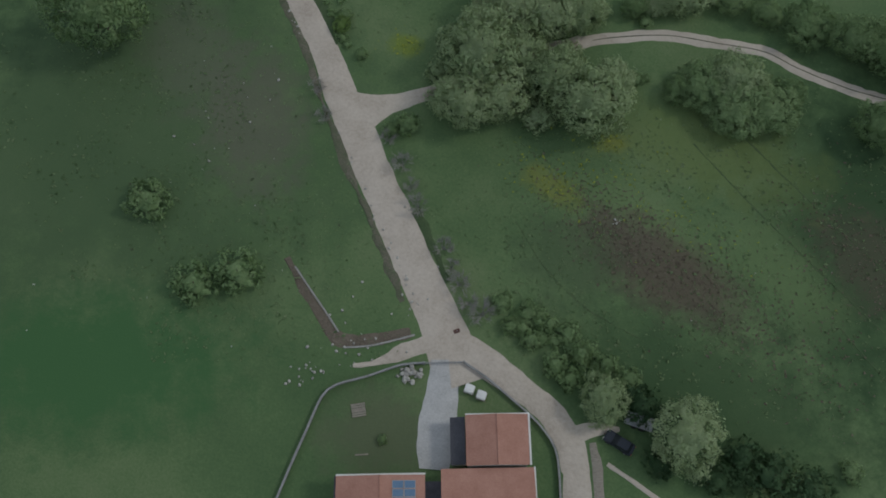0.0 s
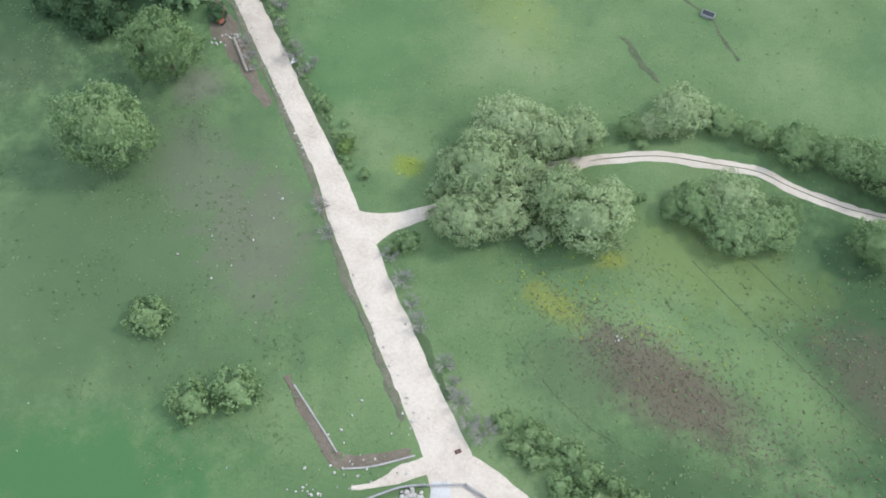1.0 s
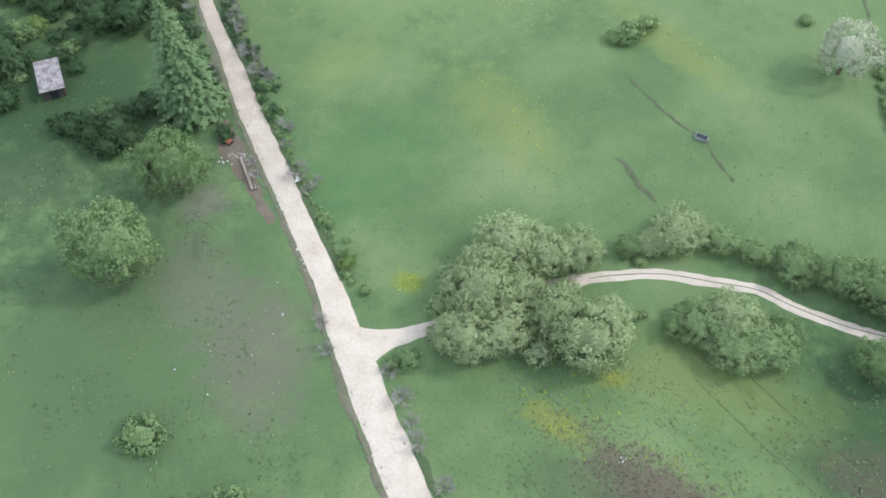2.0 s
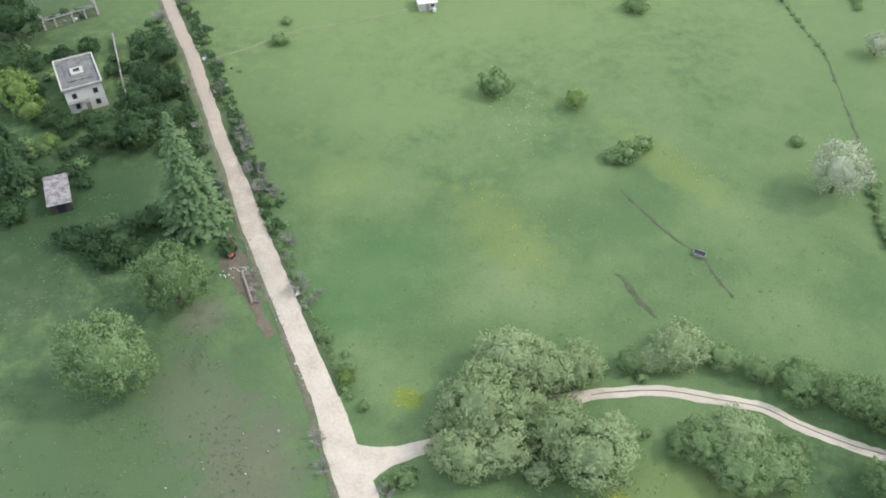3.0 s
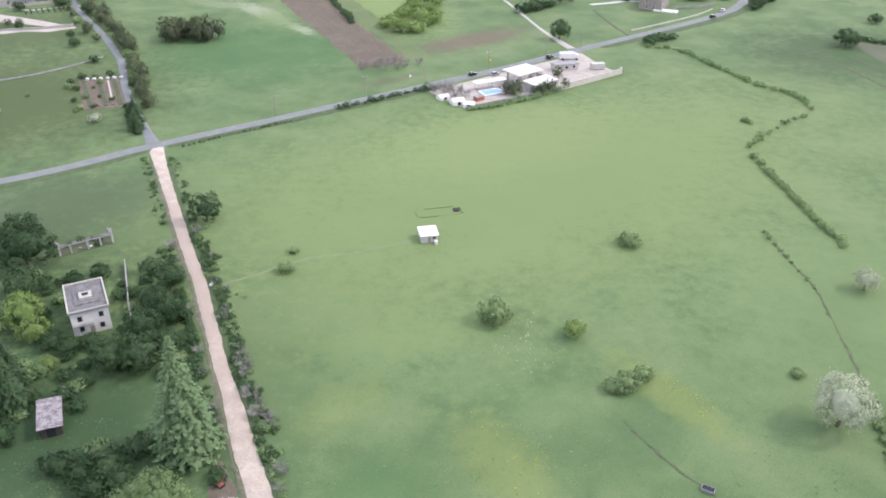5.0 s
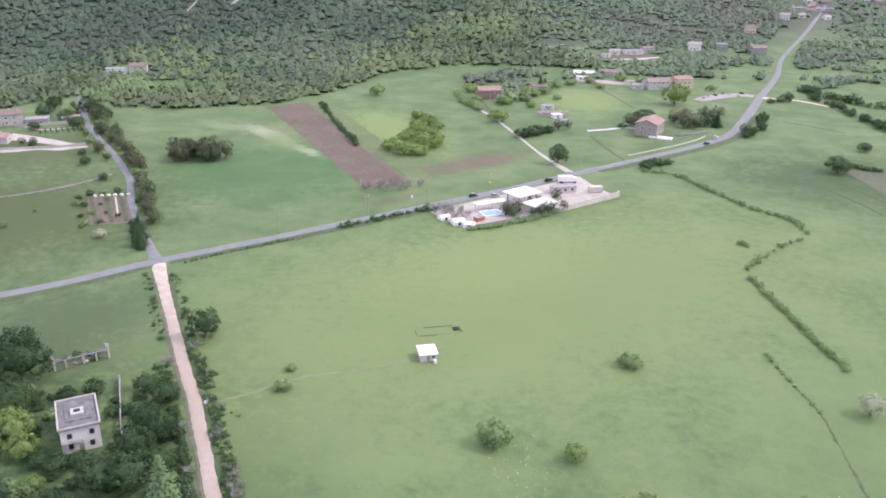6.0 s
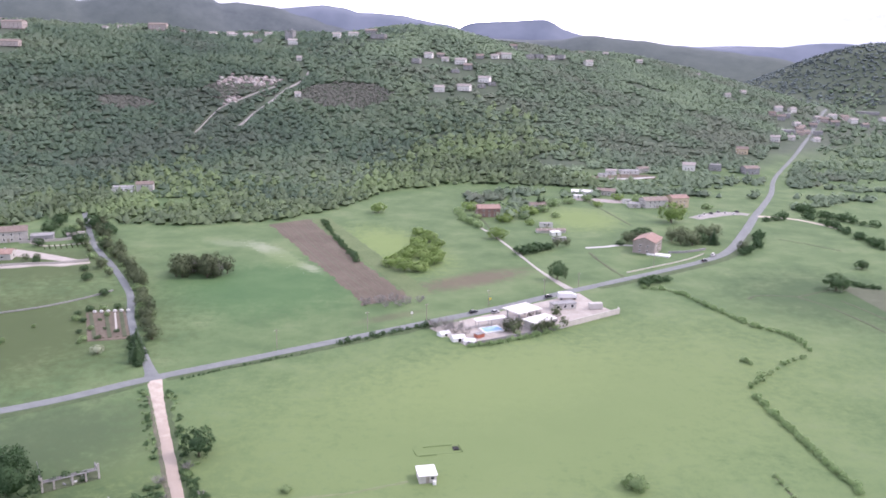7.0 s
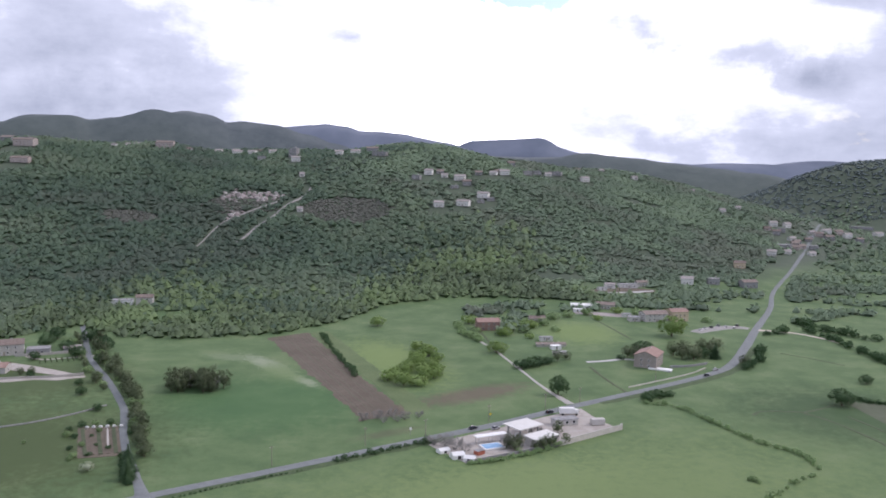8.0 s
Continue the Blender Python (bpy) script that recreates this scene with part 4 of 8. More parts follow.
for k in range(64):
    y = 296 + 200 * (k / 64) + rngL.uniform(-3, 3)
    x = float(np.interp(y, [p[0] for p in LANE], [p[1] for p in LANE])) + 4.5 + abs(rngL.gauss(0, 3.2)) * (0.5 + 0.5 * (y - 296) / 200)
    plant(rngL.choice(YOUNG + LITEPALE[:1]), "tree", x, y, rngL.uniform(1.6, 3.2), "slender brownish-olive tree beside the asphalt lane", "tree", "lane trees", rngL.uniform(0.75, 1.05), rng=rngL)
for k in range(20):
    y = rngL.uniform(380, 500)
    x = float(np.interp(y, [p[0] for p in LANE], [p[1] for p in LANE])) - 4.0 - abs(rngL.gauss(0, 3.5))
    plant(rngL.choice(LITEPALE + YOUNG), "tree", x, y, rngL.uniform(1.4, 2.6), "leafy tree on the farm side of the asphalt lane", "tree", "lane trees", rngL.uniform(0.8, 1.0), rng=rngL)
hedge([(-107, 270), (-112, 282), (-117, 294)], 3.4, 2.1, "dark shrub at the mouth of the asphalt lane", DARKBUSH, "lane mouth shrubs", 61)
for k in range(30):
    a, d = rngL.uniform(0, 6.28), math.sqrt(rngL.random())
    x, y = -121 + 15 * d * math.cos(a), 391 + 9 * d * math.sin(a)
    plant(rngL.choice(YOUNG), "tree", x, y, rngL.uniform(2.2, 3.8), "brownish young tree in the copse of the green field", "tree", "field copse", rngL.uniform(0.95, 1.3), rng=rngL)
hedge([(-78, 520), (-66, 480), (-56, 450), (-45, 420)], 7.0, 2.2, "small bushes along the field boundary", DARKBUSH, "field boundary bushes", 63)
hedge([(10, 560), (14, 530), (24, 510)], 6.0, 3.6, "leafy green garden hedge by the brick house", BUSH + LIME, "garden hedge", 64)
hedge([(11, 296), (20, 300), (33, 307.5), (44, 314.5)], 2.2, 1.4, "pale green bush behind the station", BUSH, "station bushes", 65)
hedge([(255, 563), (258, 527), (260.6, 495), (261, 471)], 7.0, 3.6, "leafy field hedge in the valley", DARK, "valley hedge", 90)
hedge([(199.5, 402), (206, 392), (214, 386)], 3.0, 1.6, "low dark hedge between valley fields", DARK, "valley hedge", 91)
hedge([(232, 552), (222, 548)], 6.0, 5.5, "dark tree beside the road", DARK, "valley trees", 67)
hedge([(300, 520), (270, 560), (260, 590)], 9.0, 4.5, "dark tall field hedge in the valley", DARK, "valley hedge", 68)
sow(LIME + LITELIME, [(-27.8, 412.5, 4.4), (-19.5, 404, 5.2), (-12.5, 403, 4.6), (-4.5, 420.0, 4.6), (-8.5, 414, 4.2), (-13.9, 446.0, 5.0), (-6.5, 440, 4.4), (-8.0, 468, 4.8), (-14.5, 460, 4.6), (-20, 428, 4.8), (-24.5, 420, 4.4), (-15, 484, 4.2), (-9.5, 478, 4.0), (-3.0, 456, 3.6), (-18, 438, 4.0), (-11, 430, 4.6), (-2.5, 430, 3.6), (-44.9, 552.0, 5.0), (58, 560, 5.0), (32.1, 480.0, 5.8), (40, 530, 5.5)], "tree", "bright green leafy tree in the fields", "tree", tall=0.8)
sow(DARK, [(-113.0, 193.0, 6.0), (192.0, 384.0, 6.0), (224.5, 425, 3.4), (120, 484, 6.4)], "tree", "dark leafy tree among the fields", "tree", tall=0.75)
sow(YOUNG + LITE[:2], [(44, 444.0, 4.6), (48.5, 447, 4.0), (52, 450, 4.4), (56, 454, 3.6), (60, 456, 3.6), (66, 462, 3.0), (72, 466, 2.4), (114, 470.0, 4.6), (109, 474, 3.6), (104, 470, 2.6), (141, 474, 4.4), (147.4, 472.2, 4.8), (152, 478, 4.4), (157, 484, 4.6), (138, 482, 4.2), (163, 488, 4.0), (168, 496, 4.2), (160, 498, 3.8), (172.8, 460, 3.4), (146, 490, 4.0)], "tree", "olive-green leafy tree among the gardens", "tree", "garden wood", 0.8)
sow(DARK, [(57.0, 392.0, 4.6)], "tree", "dark broad conical tree by the lane mouth", "tree", tall=1.25)
sow(LIME, [(152.5, 538.0, 8.2)], "tree", "large bright green round tree by the ochre house", "tree", tall=1.0)
sow(LITEPALE + LITELIME, [(38, 566, 4.6), (18, 566, 5.0), (46, 548, 4.2), (54, 540, 3.8), (22, 538, 3.4), (62, 556, 4.0), (70, 566, 4.4), (48, 572, 4.8), (76, 548, 3.2), (56, 522, 3.0), (80, 590, 4.6), (92, 600, 4.2), (108, 612, 4.4), (146, 612, 4.8), (168, 612, 4.6), (132, 618, 4.2), (192, 590, 3.6), (112, 590, 3.4)], "tree", "light green garden tree near the valley houses", "tree", "garden trees", 0.85)
sow(DARK, [(-232, 470, 5.0), (-216, 462, 4.4), (-204, 448, 4.2), (-224, 440, 3.4), (-196, 466, 5.2), (-214, 488, 5.6), (-236, 492, 5.0), (-186, 436, 3.4), (-208, 404, 2.2), (-170, 376, 2.6), (-178, 392, 2.2), (-152, 352, 2.2)], "tree", "leafy tree beside the farm yard", "tree", "farm trees", 0.8)
sow(FIR, [(67.9, 578.0, 4.4), (161.1, 476.0, 4.2), (72, 584, 3.8), (-108.7, 274.5, 3.4), (-114.4, 290.0, 3.2), (-111, 282, 3.4)], "conifer", "dark pointed conifer among the fields", "conifer", tall=0.75)
sow(PALE, [(-126.0, 282.0, 2.4)], "blossom_tree", "small whitish flowering tree in an orchard", "tree", tall=0.8)
sow(YOUNG + LITEPALE[:1], [(27.0, 314.5, 2.4), (29.0, 312.5, 2.0), (31.0, 315.5, 2.2), (30.5, 311.0, 1.6), (40.6, 315.6, 2.0), (43.4, 316.6, 2.2), (46.4, 318.6, 2.0), (37.4, 314.0, 1.6), (49.0, 334.5, 2.2), (50.4, 321.5, 1.8)], "tree", "pale leafy tree in the station yard", "tree", "station trees", 1.0)
for i, (x, y, r) in enumerate([(-2.7, 316.6, 3.0), (1.9, 314.5, 3.4), (5.5, 312.0, 3.6), (9.0, 309.0, 3.0), (3.6, 317.5, 2.6), (25.5, 315.0, 3.2), (39.0, 330.0, 3.4), (27.5, 317.5, 2.6), (46, 325, 2.6), (-112, 388, 4.6), (-126, 390, 4.4), (-34, 346, 2.6), (-28, 349, 2.8), (-22, 352, 2.4), (-16, 349, 2.6), (-10, 352, 2.2), (-25, 344, 2.0), (-19, 346, 2.2)]):
    root = new("bare_tree")
    root.matrix_world = Matrix.LocRotScale((x, y, z_at(x, y)), Euler((0, 0, i * 1.9)), (r, r, r * 1.25))
    again("crown", BARE_SHRUBS[i % 3], root, Matrix.Identity(4))
    tagged(root, "small bare brownish tree among the fields" if i > 8 else "small bare brownish tree in the station yard", "tree", "bare trees")
rng0 = random.Random(9)
for k in range(0, 18, 2):
    plant(rng0.choice(BUSH), "fruit_tree", -190 + 13 * (k % 6) + rng0.uniform(-2, 2), 255 + 17 * (k // 6) + 9 * (k % 6) + rng0.uniform(-2, 2), rng0.uniform(0.8, 1.3), "small fruit tree in a grass orchard", "tree", "orchard", 1.4, rng=rng0)


# houses on the hill and in the far village: x, y, width, kind
HILL = [(-520, 1017, 28, 3), (-486, 939, 20, 3), (-570, 1072, 18, 1), (-447, 1108, 8, 0), (-434, 1123, 6, 0), (-428, 1141, 8, 0), (-396, 1136, 10, 1), (-387, 1135, 23, 3), (-355, 1136, 8, 1), (-331, 1197, 10, 0), (-300, 1186, 12, 0), (-278, 1181, 12, 0), (-249, 1109, 11, 2), (-248, 1174, 10, 0), (-208, 1123, 12, 5), (-198, 1084, 12, 0), (-176, 1003, 6, 0), (-310, 1212, 10, 0), (-278, 1222, 9, 1), (-236, 1228, 9, 0), (-540, 1060, 14, 2)]
HILL2 = [(-157, 881, 6, 0), (-149, 1142, 11, 0), (-127, 1146, 13, 0), (-106, 1181, 16, 1), (-91, 1125, 20, 2), (-22, 1028, 10, 0), (-36, 1002, 10, 2), (-8, 910, 11, 0), (-2, 1021, 8, 0), (17, 1015, 13, 0), (10, 983, 9, 2), (25, 998, 10, 1), (44, 962, 13, 0), (52, 955, 9, 2), (20, 925, 14, 0), (74, 1054, 12, 0), (60, 1046, 9, 0), (41, 1040, 9, 1), (107, 1101, 12, 2), (124, 1131, 11, 2), (152, 1149, 18, 2), (192, 1141, 11, 0), (-8, 1035, 9, 1), (140, 1136, 9, 0), (40, 943, 8, 2), (66, 1056, 8, 1)]
FAR = [(217, 1356, 9, 1), (251, 1335, 8, 0), (292, 1278, 9, 0), (90, 1154, 10, 1), (367, 916, 10, 0), (406, 979, 16, 2), (396, 944, 8, 0), (438, 1023, 9, 3), (446, 1115, 10, 0), (446, 1086, 10, 2), (470, 1128, 10, 0), (432, 1067, 10, 1), (535, 1150, 12, 0), (513, 1093, 12, 1), (558, 1164, 14, 3), (505, 1105, 10, 3), (456, 1010, 11, 2), (434, 965, 9, 0), (672, 1322, 33, 2), (672, 1271, 14, 0), (445, 1034, 9, 1)]
FAR2 = [(445, 1049, 9, 0), (441, 1010, 9, 3), (303, 837, 11, 4), (225, 753, 11, 0), (251, 759, 11, 2), (282, 754, 14, 1), (384, 1283, 7, 0), (387, 1147, 8, 0), (423, 1190, 8, 0), (568, 1121, 10, 1), (565, 1149, 11, 0), (469, 1056, 9, 1), (427, 1085, 9, 3), (427, 995, 9, 3), (500, 1116, 9, 0), (480, 1076, 8, 2)]


# ---- woods ----
EDGE = [(-420, 400), (-268, 487), (-240, 530), (-200, 500), (-169, 498), (-110, 516), (-76, 560), (-46, 628), (1, 655), (60, 664), (110, 662), (150, 668), (215, 690), (262, 735), (325, 830), (370, 930), (440, 1100), (540, 1300)]


def wooded(x, y):
    """Whether a spot lies inside the woods: beyond the edge line, and off the clearings and roads."""
    ex, ey = np.array([p[0] for p in EDGE]), np.array([p[1] for p in EDGE])
    inside = y > np.interp(x, ex, ey)
    for cx, cy, rx, ry in [(-216, 918, 38, 17), (-222, 862, 18, 10), (-190, 575, 26, 14), (-236, 608, 22, 14), (99, 736, 26, 12), (178, 820, 26, 7), (254, 826, 26, 8), (353, 940, 22, 12), (253, 1077, 34, 14), (272, 803, 24, 7), (155, 716, 36, 16), (-5, 897, 24, 6), (53, 832, 14, 6), (-108, 890, 50, 36), (-319, 830, 30, 20), (-228, 898, 34, 18), (152, 708, 36, 20), (123, 640, 26, 16)]:
        inside &= ((x - cx) / rx) ** 2 + ((y - cy) / ry) ** 2 > 1
    for a, b in list(zip(HILL_ROAD, HILL_ROAD[1:])) + list(zip(LOWER_ROAD, LOWER_ROAD[1:])):
        gap = 1.2 if b[1] < 780 and a in LOWER_ROAD else 5.0
        k = np.clip(((x - a[0]) * (b[0] - a[0]) + (y - a[1]) * (b[1] - a[1])) / ((b[0] - a[0]) ** 2 + (b[1] - a[1]) ** 2), 0, 1)
        inside &= np.hypot(x - a[0] - k * (b[0] - a[0]), y - a[1] - k * (b[1] - a[1])) > gap
    for hx, hy, hw in HOMES:
        inside &= np.hypot(x - hx, (y - hy + 6 + 0.4 * hw) * 0.6) > 6 + 0.55 * hw
    return inside


PINKROCK = surface("pinkish_rock", [(0.3, (0.206, 0.176, 0.167)), (0.5, (0.292, 0.251, 0.239)), (0.7, (0.378, 0.339, 0.324))], scale=0.3, fine=6.0, each=0.14, bump=0.4)
VERGE_STONE = surface("grey_track", [(0.3, (0.22, 0.21, 0.20)), (0.5, (0.30, 0.29, 0.275)), (0.7, (0.38, 0.365, 0.35))], scale=0.3, fine=8.0)
HILL_ROAD = [(-202, 785), (-195.6, 812), (-192, 832), (-183, 858), (-173, 899), (-164, 919), (-158.3, 940), (-158.3, 958)]
LOWER_ROAD = [(-256, 671), (-244, 721), (-235, 764), (-230, 836), (-210, 871), (-186, 904)]
HOMES = [(row[0], row[1], row[2]) for row in HILL + HILL2 + FAR + FAR2]


def canopy(name, x, y, r, seed, label, sprays=5, material=None, tall=1.15, category="forest"):
    """A wood as one mesh: every tree an uneven core clothed in loose leaf sprays."""
    rng = np.random.RandomState(seed)
    n = len(x)
    mid = np.column_stack([x, y, lift(x, y) + r * rng.uniform(0.2, 0.6, n) * tall])
    v, f = clumps(mid, r * 0.85, rng, base=OCTA, rough=0.3, flat=tall)
    d = rng.normal(size=(n * sprays, 3))
    d[:, 2] = np.abs(d[:, 2]) * 1.1 - 0.1
    d /= np.linalg.norm(d, axis=1, keepdims=True)
    rr = np.repeat(r, sprays)[:, None]
    at = np.repeat(mid, sprays, 0) + d * rr * rng.uniform(0.55, 1.2, (n * sprays, 1)) * [1, 1, tall]
    v2, f2 = sprigs(at, d * 0.6 + [0, 0, 0.5], rr * rng.uniform(0.32, 0.56, (n * sprays, 1)), rng, 0.4)
    round_core = (v - np.repeat(mid, 6, 0)) / np.repeat(r, 6)[:, None]
    soft = np.concatenate([round_core + rng.normal(0, 0.25, v.shape) + [0, 0, 1.2], np.repeat(d * 0.6 + rng.normal(0, 0.22, d.shape) + [0, 0, 1.3], 4, 0)])
    me = np_mesh(name, np.concatenate([v, v2]), np.concatenate([f, f2 + len(v)]), soft=soft)
    me.materials.append(material or FOREST)
    return tagged(new(name, me), label, category, kind="stuff")


def build_woods():
    rng = np.random.RandomState(5)
    n = 190000
    x, y = rng.uniform(-900, 560, n), rng.uniform(400, 1480, n)
    keep = wooded(x, y) & (np.abs(np.arctan2(x, y)) < radians(35)) & (lift(x, y) - EYE < 0.05 * y)
    keep &= ~((x > 40) & (y < 1000) & (np.sin(x * 0.045 + y * 0.02) + np.sin(y * 0.06 - x * 0.025) + rng.normal(0, 0.3, n) > 1.65))
    x, y = x[keep][:44000], y[keep][:44000]
    edge = np.interp(x, [p[0] for p in EDGE], [p[1] for p in EDGE])
    depth = 85 + 40 * np.sin(x * 0.021) + rng.normal(0, 48, len(x)) + np.where(x > -60, 30, 0)
    young = (y - edge < depth) & (x > -290) & (x < 95 + 0.5 * rng.normal(0, 60, len(x)) + 25 * np.sin(y * 0.05))
    size = rng.uniform(2.5, 4.4, len(x)) * (1 + 0.42 * np.clip((y - 640) / 500, 0, 1)) * np.where(young, 0.95, 1.0)
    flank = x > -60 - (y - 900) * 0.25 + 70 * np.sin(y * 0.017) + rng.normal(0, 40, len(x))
    pick = ~young & ~flank
    canopy("forest", x[pick], y[pick], size[pick], 6, "dense mixed green wood covering the hillside", tall=0.8)
    # Flank trees take the lighter leaf copy; the hill's uneven light is painted.
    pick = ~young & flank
    canopy("scrub_wood", x[pick], y[pick], size[pick] * 0.9, 10, "scrubby wood on the flank of the hill, leaves painted brighter", material=LITWOOD, tall=0.7)
    # Young growth; the sunlit band along the foot is put into its leaf colour.
    canopy("young_wood", x[young], y[young], size[young], 9, "light green young wood along the foot of the hill", material=YOUNGWOOD, sprays=8, tall=1.15)
    # low brown scrub on the bare spurs
    a, d = rng.uniform(0, 6.28, 2600), np.sqrt(rng.uniform(size=2600))
    k = np.arange(2600) % 4
    cx, cy, ex, ey = np.array([-108, -108, -319, -222])[k], np.array([890, 890, 830, 890])[k], np.array([52, 50, 31, 44])[k], np.array([38, 36, 21, 26])[k]
    bx, by = cx + ex * d * np.cos(a), cy + ey * d * np.sin(a)
    clear = (((bx + 216) / 36) ** 2 + ((by - 918) / 15) ** 2 > 1)
    for p, q in list(zip(HILL_ROAD, HILL_ROAD[1:])) + list(zip(LOWER_ROAD, LOWER_ROAD[1:])):
        u = np.clip(((bx - p[0]) * (q[0] - p[0]) + (by - p[1]) * (q[1] - p[1])) / ((q[0] - p[0]) ** 2 + (q[1] - p[1]) ** 2), 0, 1)
        clear &= np.hypot(bx - p[0] - u * (q[0] - p[0]), by - p[1] - u * (q[1] - p[1])) > 4
    canopy("brown_scrub", bx[clear], by[clear], rng.uniform(0.9, 2.4, clear.sum()), 19, "low brownish scrub on the bare spurs of the hill", sprays=4, material=BROWNSCRUB, tall=0.6)
    # hedges and copses of the far valley
    pts = []
    for (ax, ay), (bx, by), w, m in [((300, 700), (420, 660), 14, 70), ((330, 740), (460, 780), 24, 160), ((300, 690), (350, 800), 10, 60), ((360, 800), (560, 860), 30, 190), ((420, 900), (640, 940), 30, 190), ((450, 960), (560, 1000), 26, 90), ((520, 1040), (760, 1080), 30, 160), ((600, 1140), (860, 1180), 34, 160), ((200, 690), (300, 720), 10, 50), ((150, 650), (215, 640), 8, 45), ((200, 690), (270, 800), 14, 70), ((240, 620), (262, 660), 6, 26), ((90, 620), (160, 660), 8, 40), ((280, 640), (340, 630), 5, 26), ((330, 560), (420, 540), 8, 50), ((170, 640), (240, 700), 16, 40), ((20, 600), (70, 640), 12, 60), ((40, 540), (60, 600), 10, 30)]:
        k = rng.uniform(size=m)
        pts.append(np.column_stack([ax + k * (bx - ax) + rng.normal(0, w / 2, m), ay + k * (by - ay) + rng.normal(0, w / 2, m)]))
    for (ax, ay), (bx, by), w, m in [((600, 1300), (700, 1420), 60, 160), ((640, 1220), (800, 1300), 50, 140), ((470, 1040), (560, 1190), 60, 160), ((330, 880), (420, 1000), 22, 110), ((480, 700), (620, 760), 16, 90), ((400, 620), (520, 640), 8, 60), ((260, 590), (320, 640), 6, 36), ((250, 420), (330, 440), 6, 30), ((420, 1100), (520, 1260), 60, 200)]:
        k = rng.uniform(size=m)
        pts.append(np.column_stack([ax + k * (bx - ax) + rng.normal(0, w / 2, m), ay + k * (by - ay) + rng.normal(0, w / 2, m)]))
    p = np.concatenate(pts)
    line = np.array([(191.8, 510.4), (219.0, 566.2), (241, 609), (267.0, 662), (301, 741), (361, 848), (400, 920), (450, 1016), (498, 1106), (528, 1165), (600, 1310)])
    p = p[np.abs(p[:, 0] - np.interp(p[:, 1], line[:, 1], line[:, 0])) > 9]
    for hx, hy, hw in HOMES:
        p = p[np.hypot(p[:, 0] - hx, (p[:, 1] - hy + 7) * 0.7) > 9]
    # Copses use the lighter leaves too, brightened by colour alone.
    canopy("copse", p[:, 0], p[:, 1], rng.uniform(2.0, 4.6, len(p)), 7, "green copses and hedgerows across the far valley", sprays=8, tall=1.0, material=LITWOOD)
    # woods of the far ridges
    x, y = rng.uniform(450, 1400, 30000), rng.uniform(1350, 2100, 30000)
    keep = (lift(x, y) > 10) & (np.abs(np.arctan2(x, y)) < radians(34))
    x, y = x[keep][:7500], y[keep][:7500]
    canopy("far_forest", x, y, rng.uniform(2.6, 4.4, len(x)), 8, "distant woods on the far ridges, tinted with painted haze", tall=0.5, sprays=3, material=HAZEWOOD)


build_woods()
ribbon("hill_road", [(a, b, 3.4) for a, b in HILL_ROAD], VERGE_STONE, "pale track climbing the wooded hill", "road", height=0.8, step=4, seed=71)
ribbon("hill_road_lower", [(a, b, 0.8 if b < 800 else 2.0) for a, b in LOWER_ROAD], VERGE_STONE, "pale track across the wooded hill", "road", height=0.8, step=4, seed=72)


def build_quarry():
    t = thing("quarry", -216, 916, None, 0, "bare pinkish rock cutting on the wooded hill", "quarry")
    rng = np.random.RandomState(4)
    z0 = z_at(-216, 916)
    for k in range(150):
        x, y = (rng.uniform(-34, 34), rng.normal(3, 8)) if k < 120 else (rng.normal(-3, 7), rng.normal(-54, 7))
        bm = bmesh.new()
        rock(bm, x, y, z_at(-216 + x, 916 + y) - z0 + 0.4, rng.uniform(1.0, 3.4), rng)
        part("boulder", bm, PINKROCK if k % 4 else STONE, t)


# ---- building helpers ----
def box(bm, x0, x1, y0, y1, z0, z1, bevel=0.0):
    v = [bm.verts.new((x, y, z)) for z in (z0, z1) for y in (y0, y1) for x in (x0, x1)]
    f = [bm.faces.new([v[k] for k in q]) for q in ((0, 2, 3, 1), (4, 5, 7, 6), (0, 1, 5, 4), (1, 3, 7, 5), (3, 2, 6, 7), (2, 0, 4, 6))]
    if bevel:
        bmesh.ops.bevel(bm, geom=[e for e in {e for g in f for e in g.edges}], offset=bevel, segments=2, affect="EDGES")
    return bm


def boxed(*dims, bevel=0.0):
    return box(bmesh.new(), *dims, bevel=bevel)


def slab(bm, pts, thick):
    """A flat plate: its upper corners, and its thickness straight down."""
    top = [bm.verts.new(p) for p in pts]
    low = [bm.verts.new((p[0], p[1], p[2] - thick)) for p in pts]
    bm.faces.new(top)
    bm.faces.new(low[::-1])
    n = len(pts)
    for k in range(n):
        bm.faces.new((top[k], low[k], low[(k + 1) % n], top[(k + 1) % n]))
    return bm


def rod(bm, a, b, r, sides=8, r1=None):
    a, b = Vector(a), Vector(b)
    q = (b - a).to_track_quat("Z", "Y").to_matrix()
    r1 = r if r1 is None else r1
    ends = [[bm.verts.new(p + q @ Vector((math.cos(k * 6.28318 / sides) * s, math.sin(k * 6.28318 / sides) * s, 0))) for k in range(sides)] for p, s in ((a, r), (b, r1))]
    for k in range(sides):
        bm.faces.new((ends[0][k], ends[0][(k + 1) % sides], ends[1][(k + 1) % sides], ends[1][k]))
    bm.faces.new(ends[0][::-1])
    bm.faces.new(ends[1])
    return bm


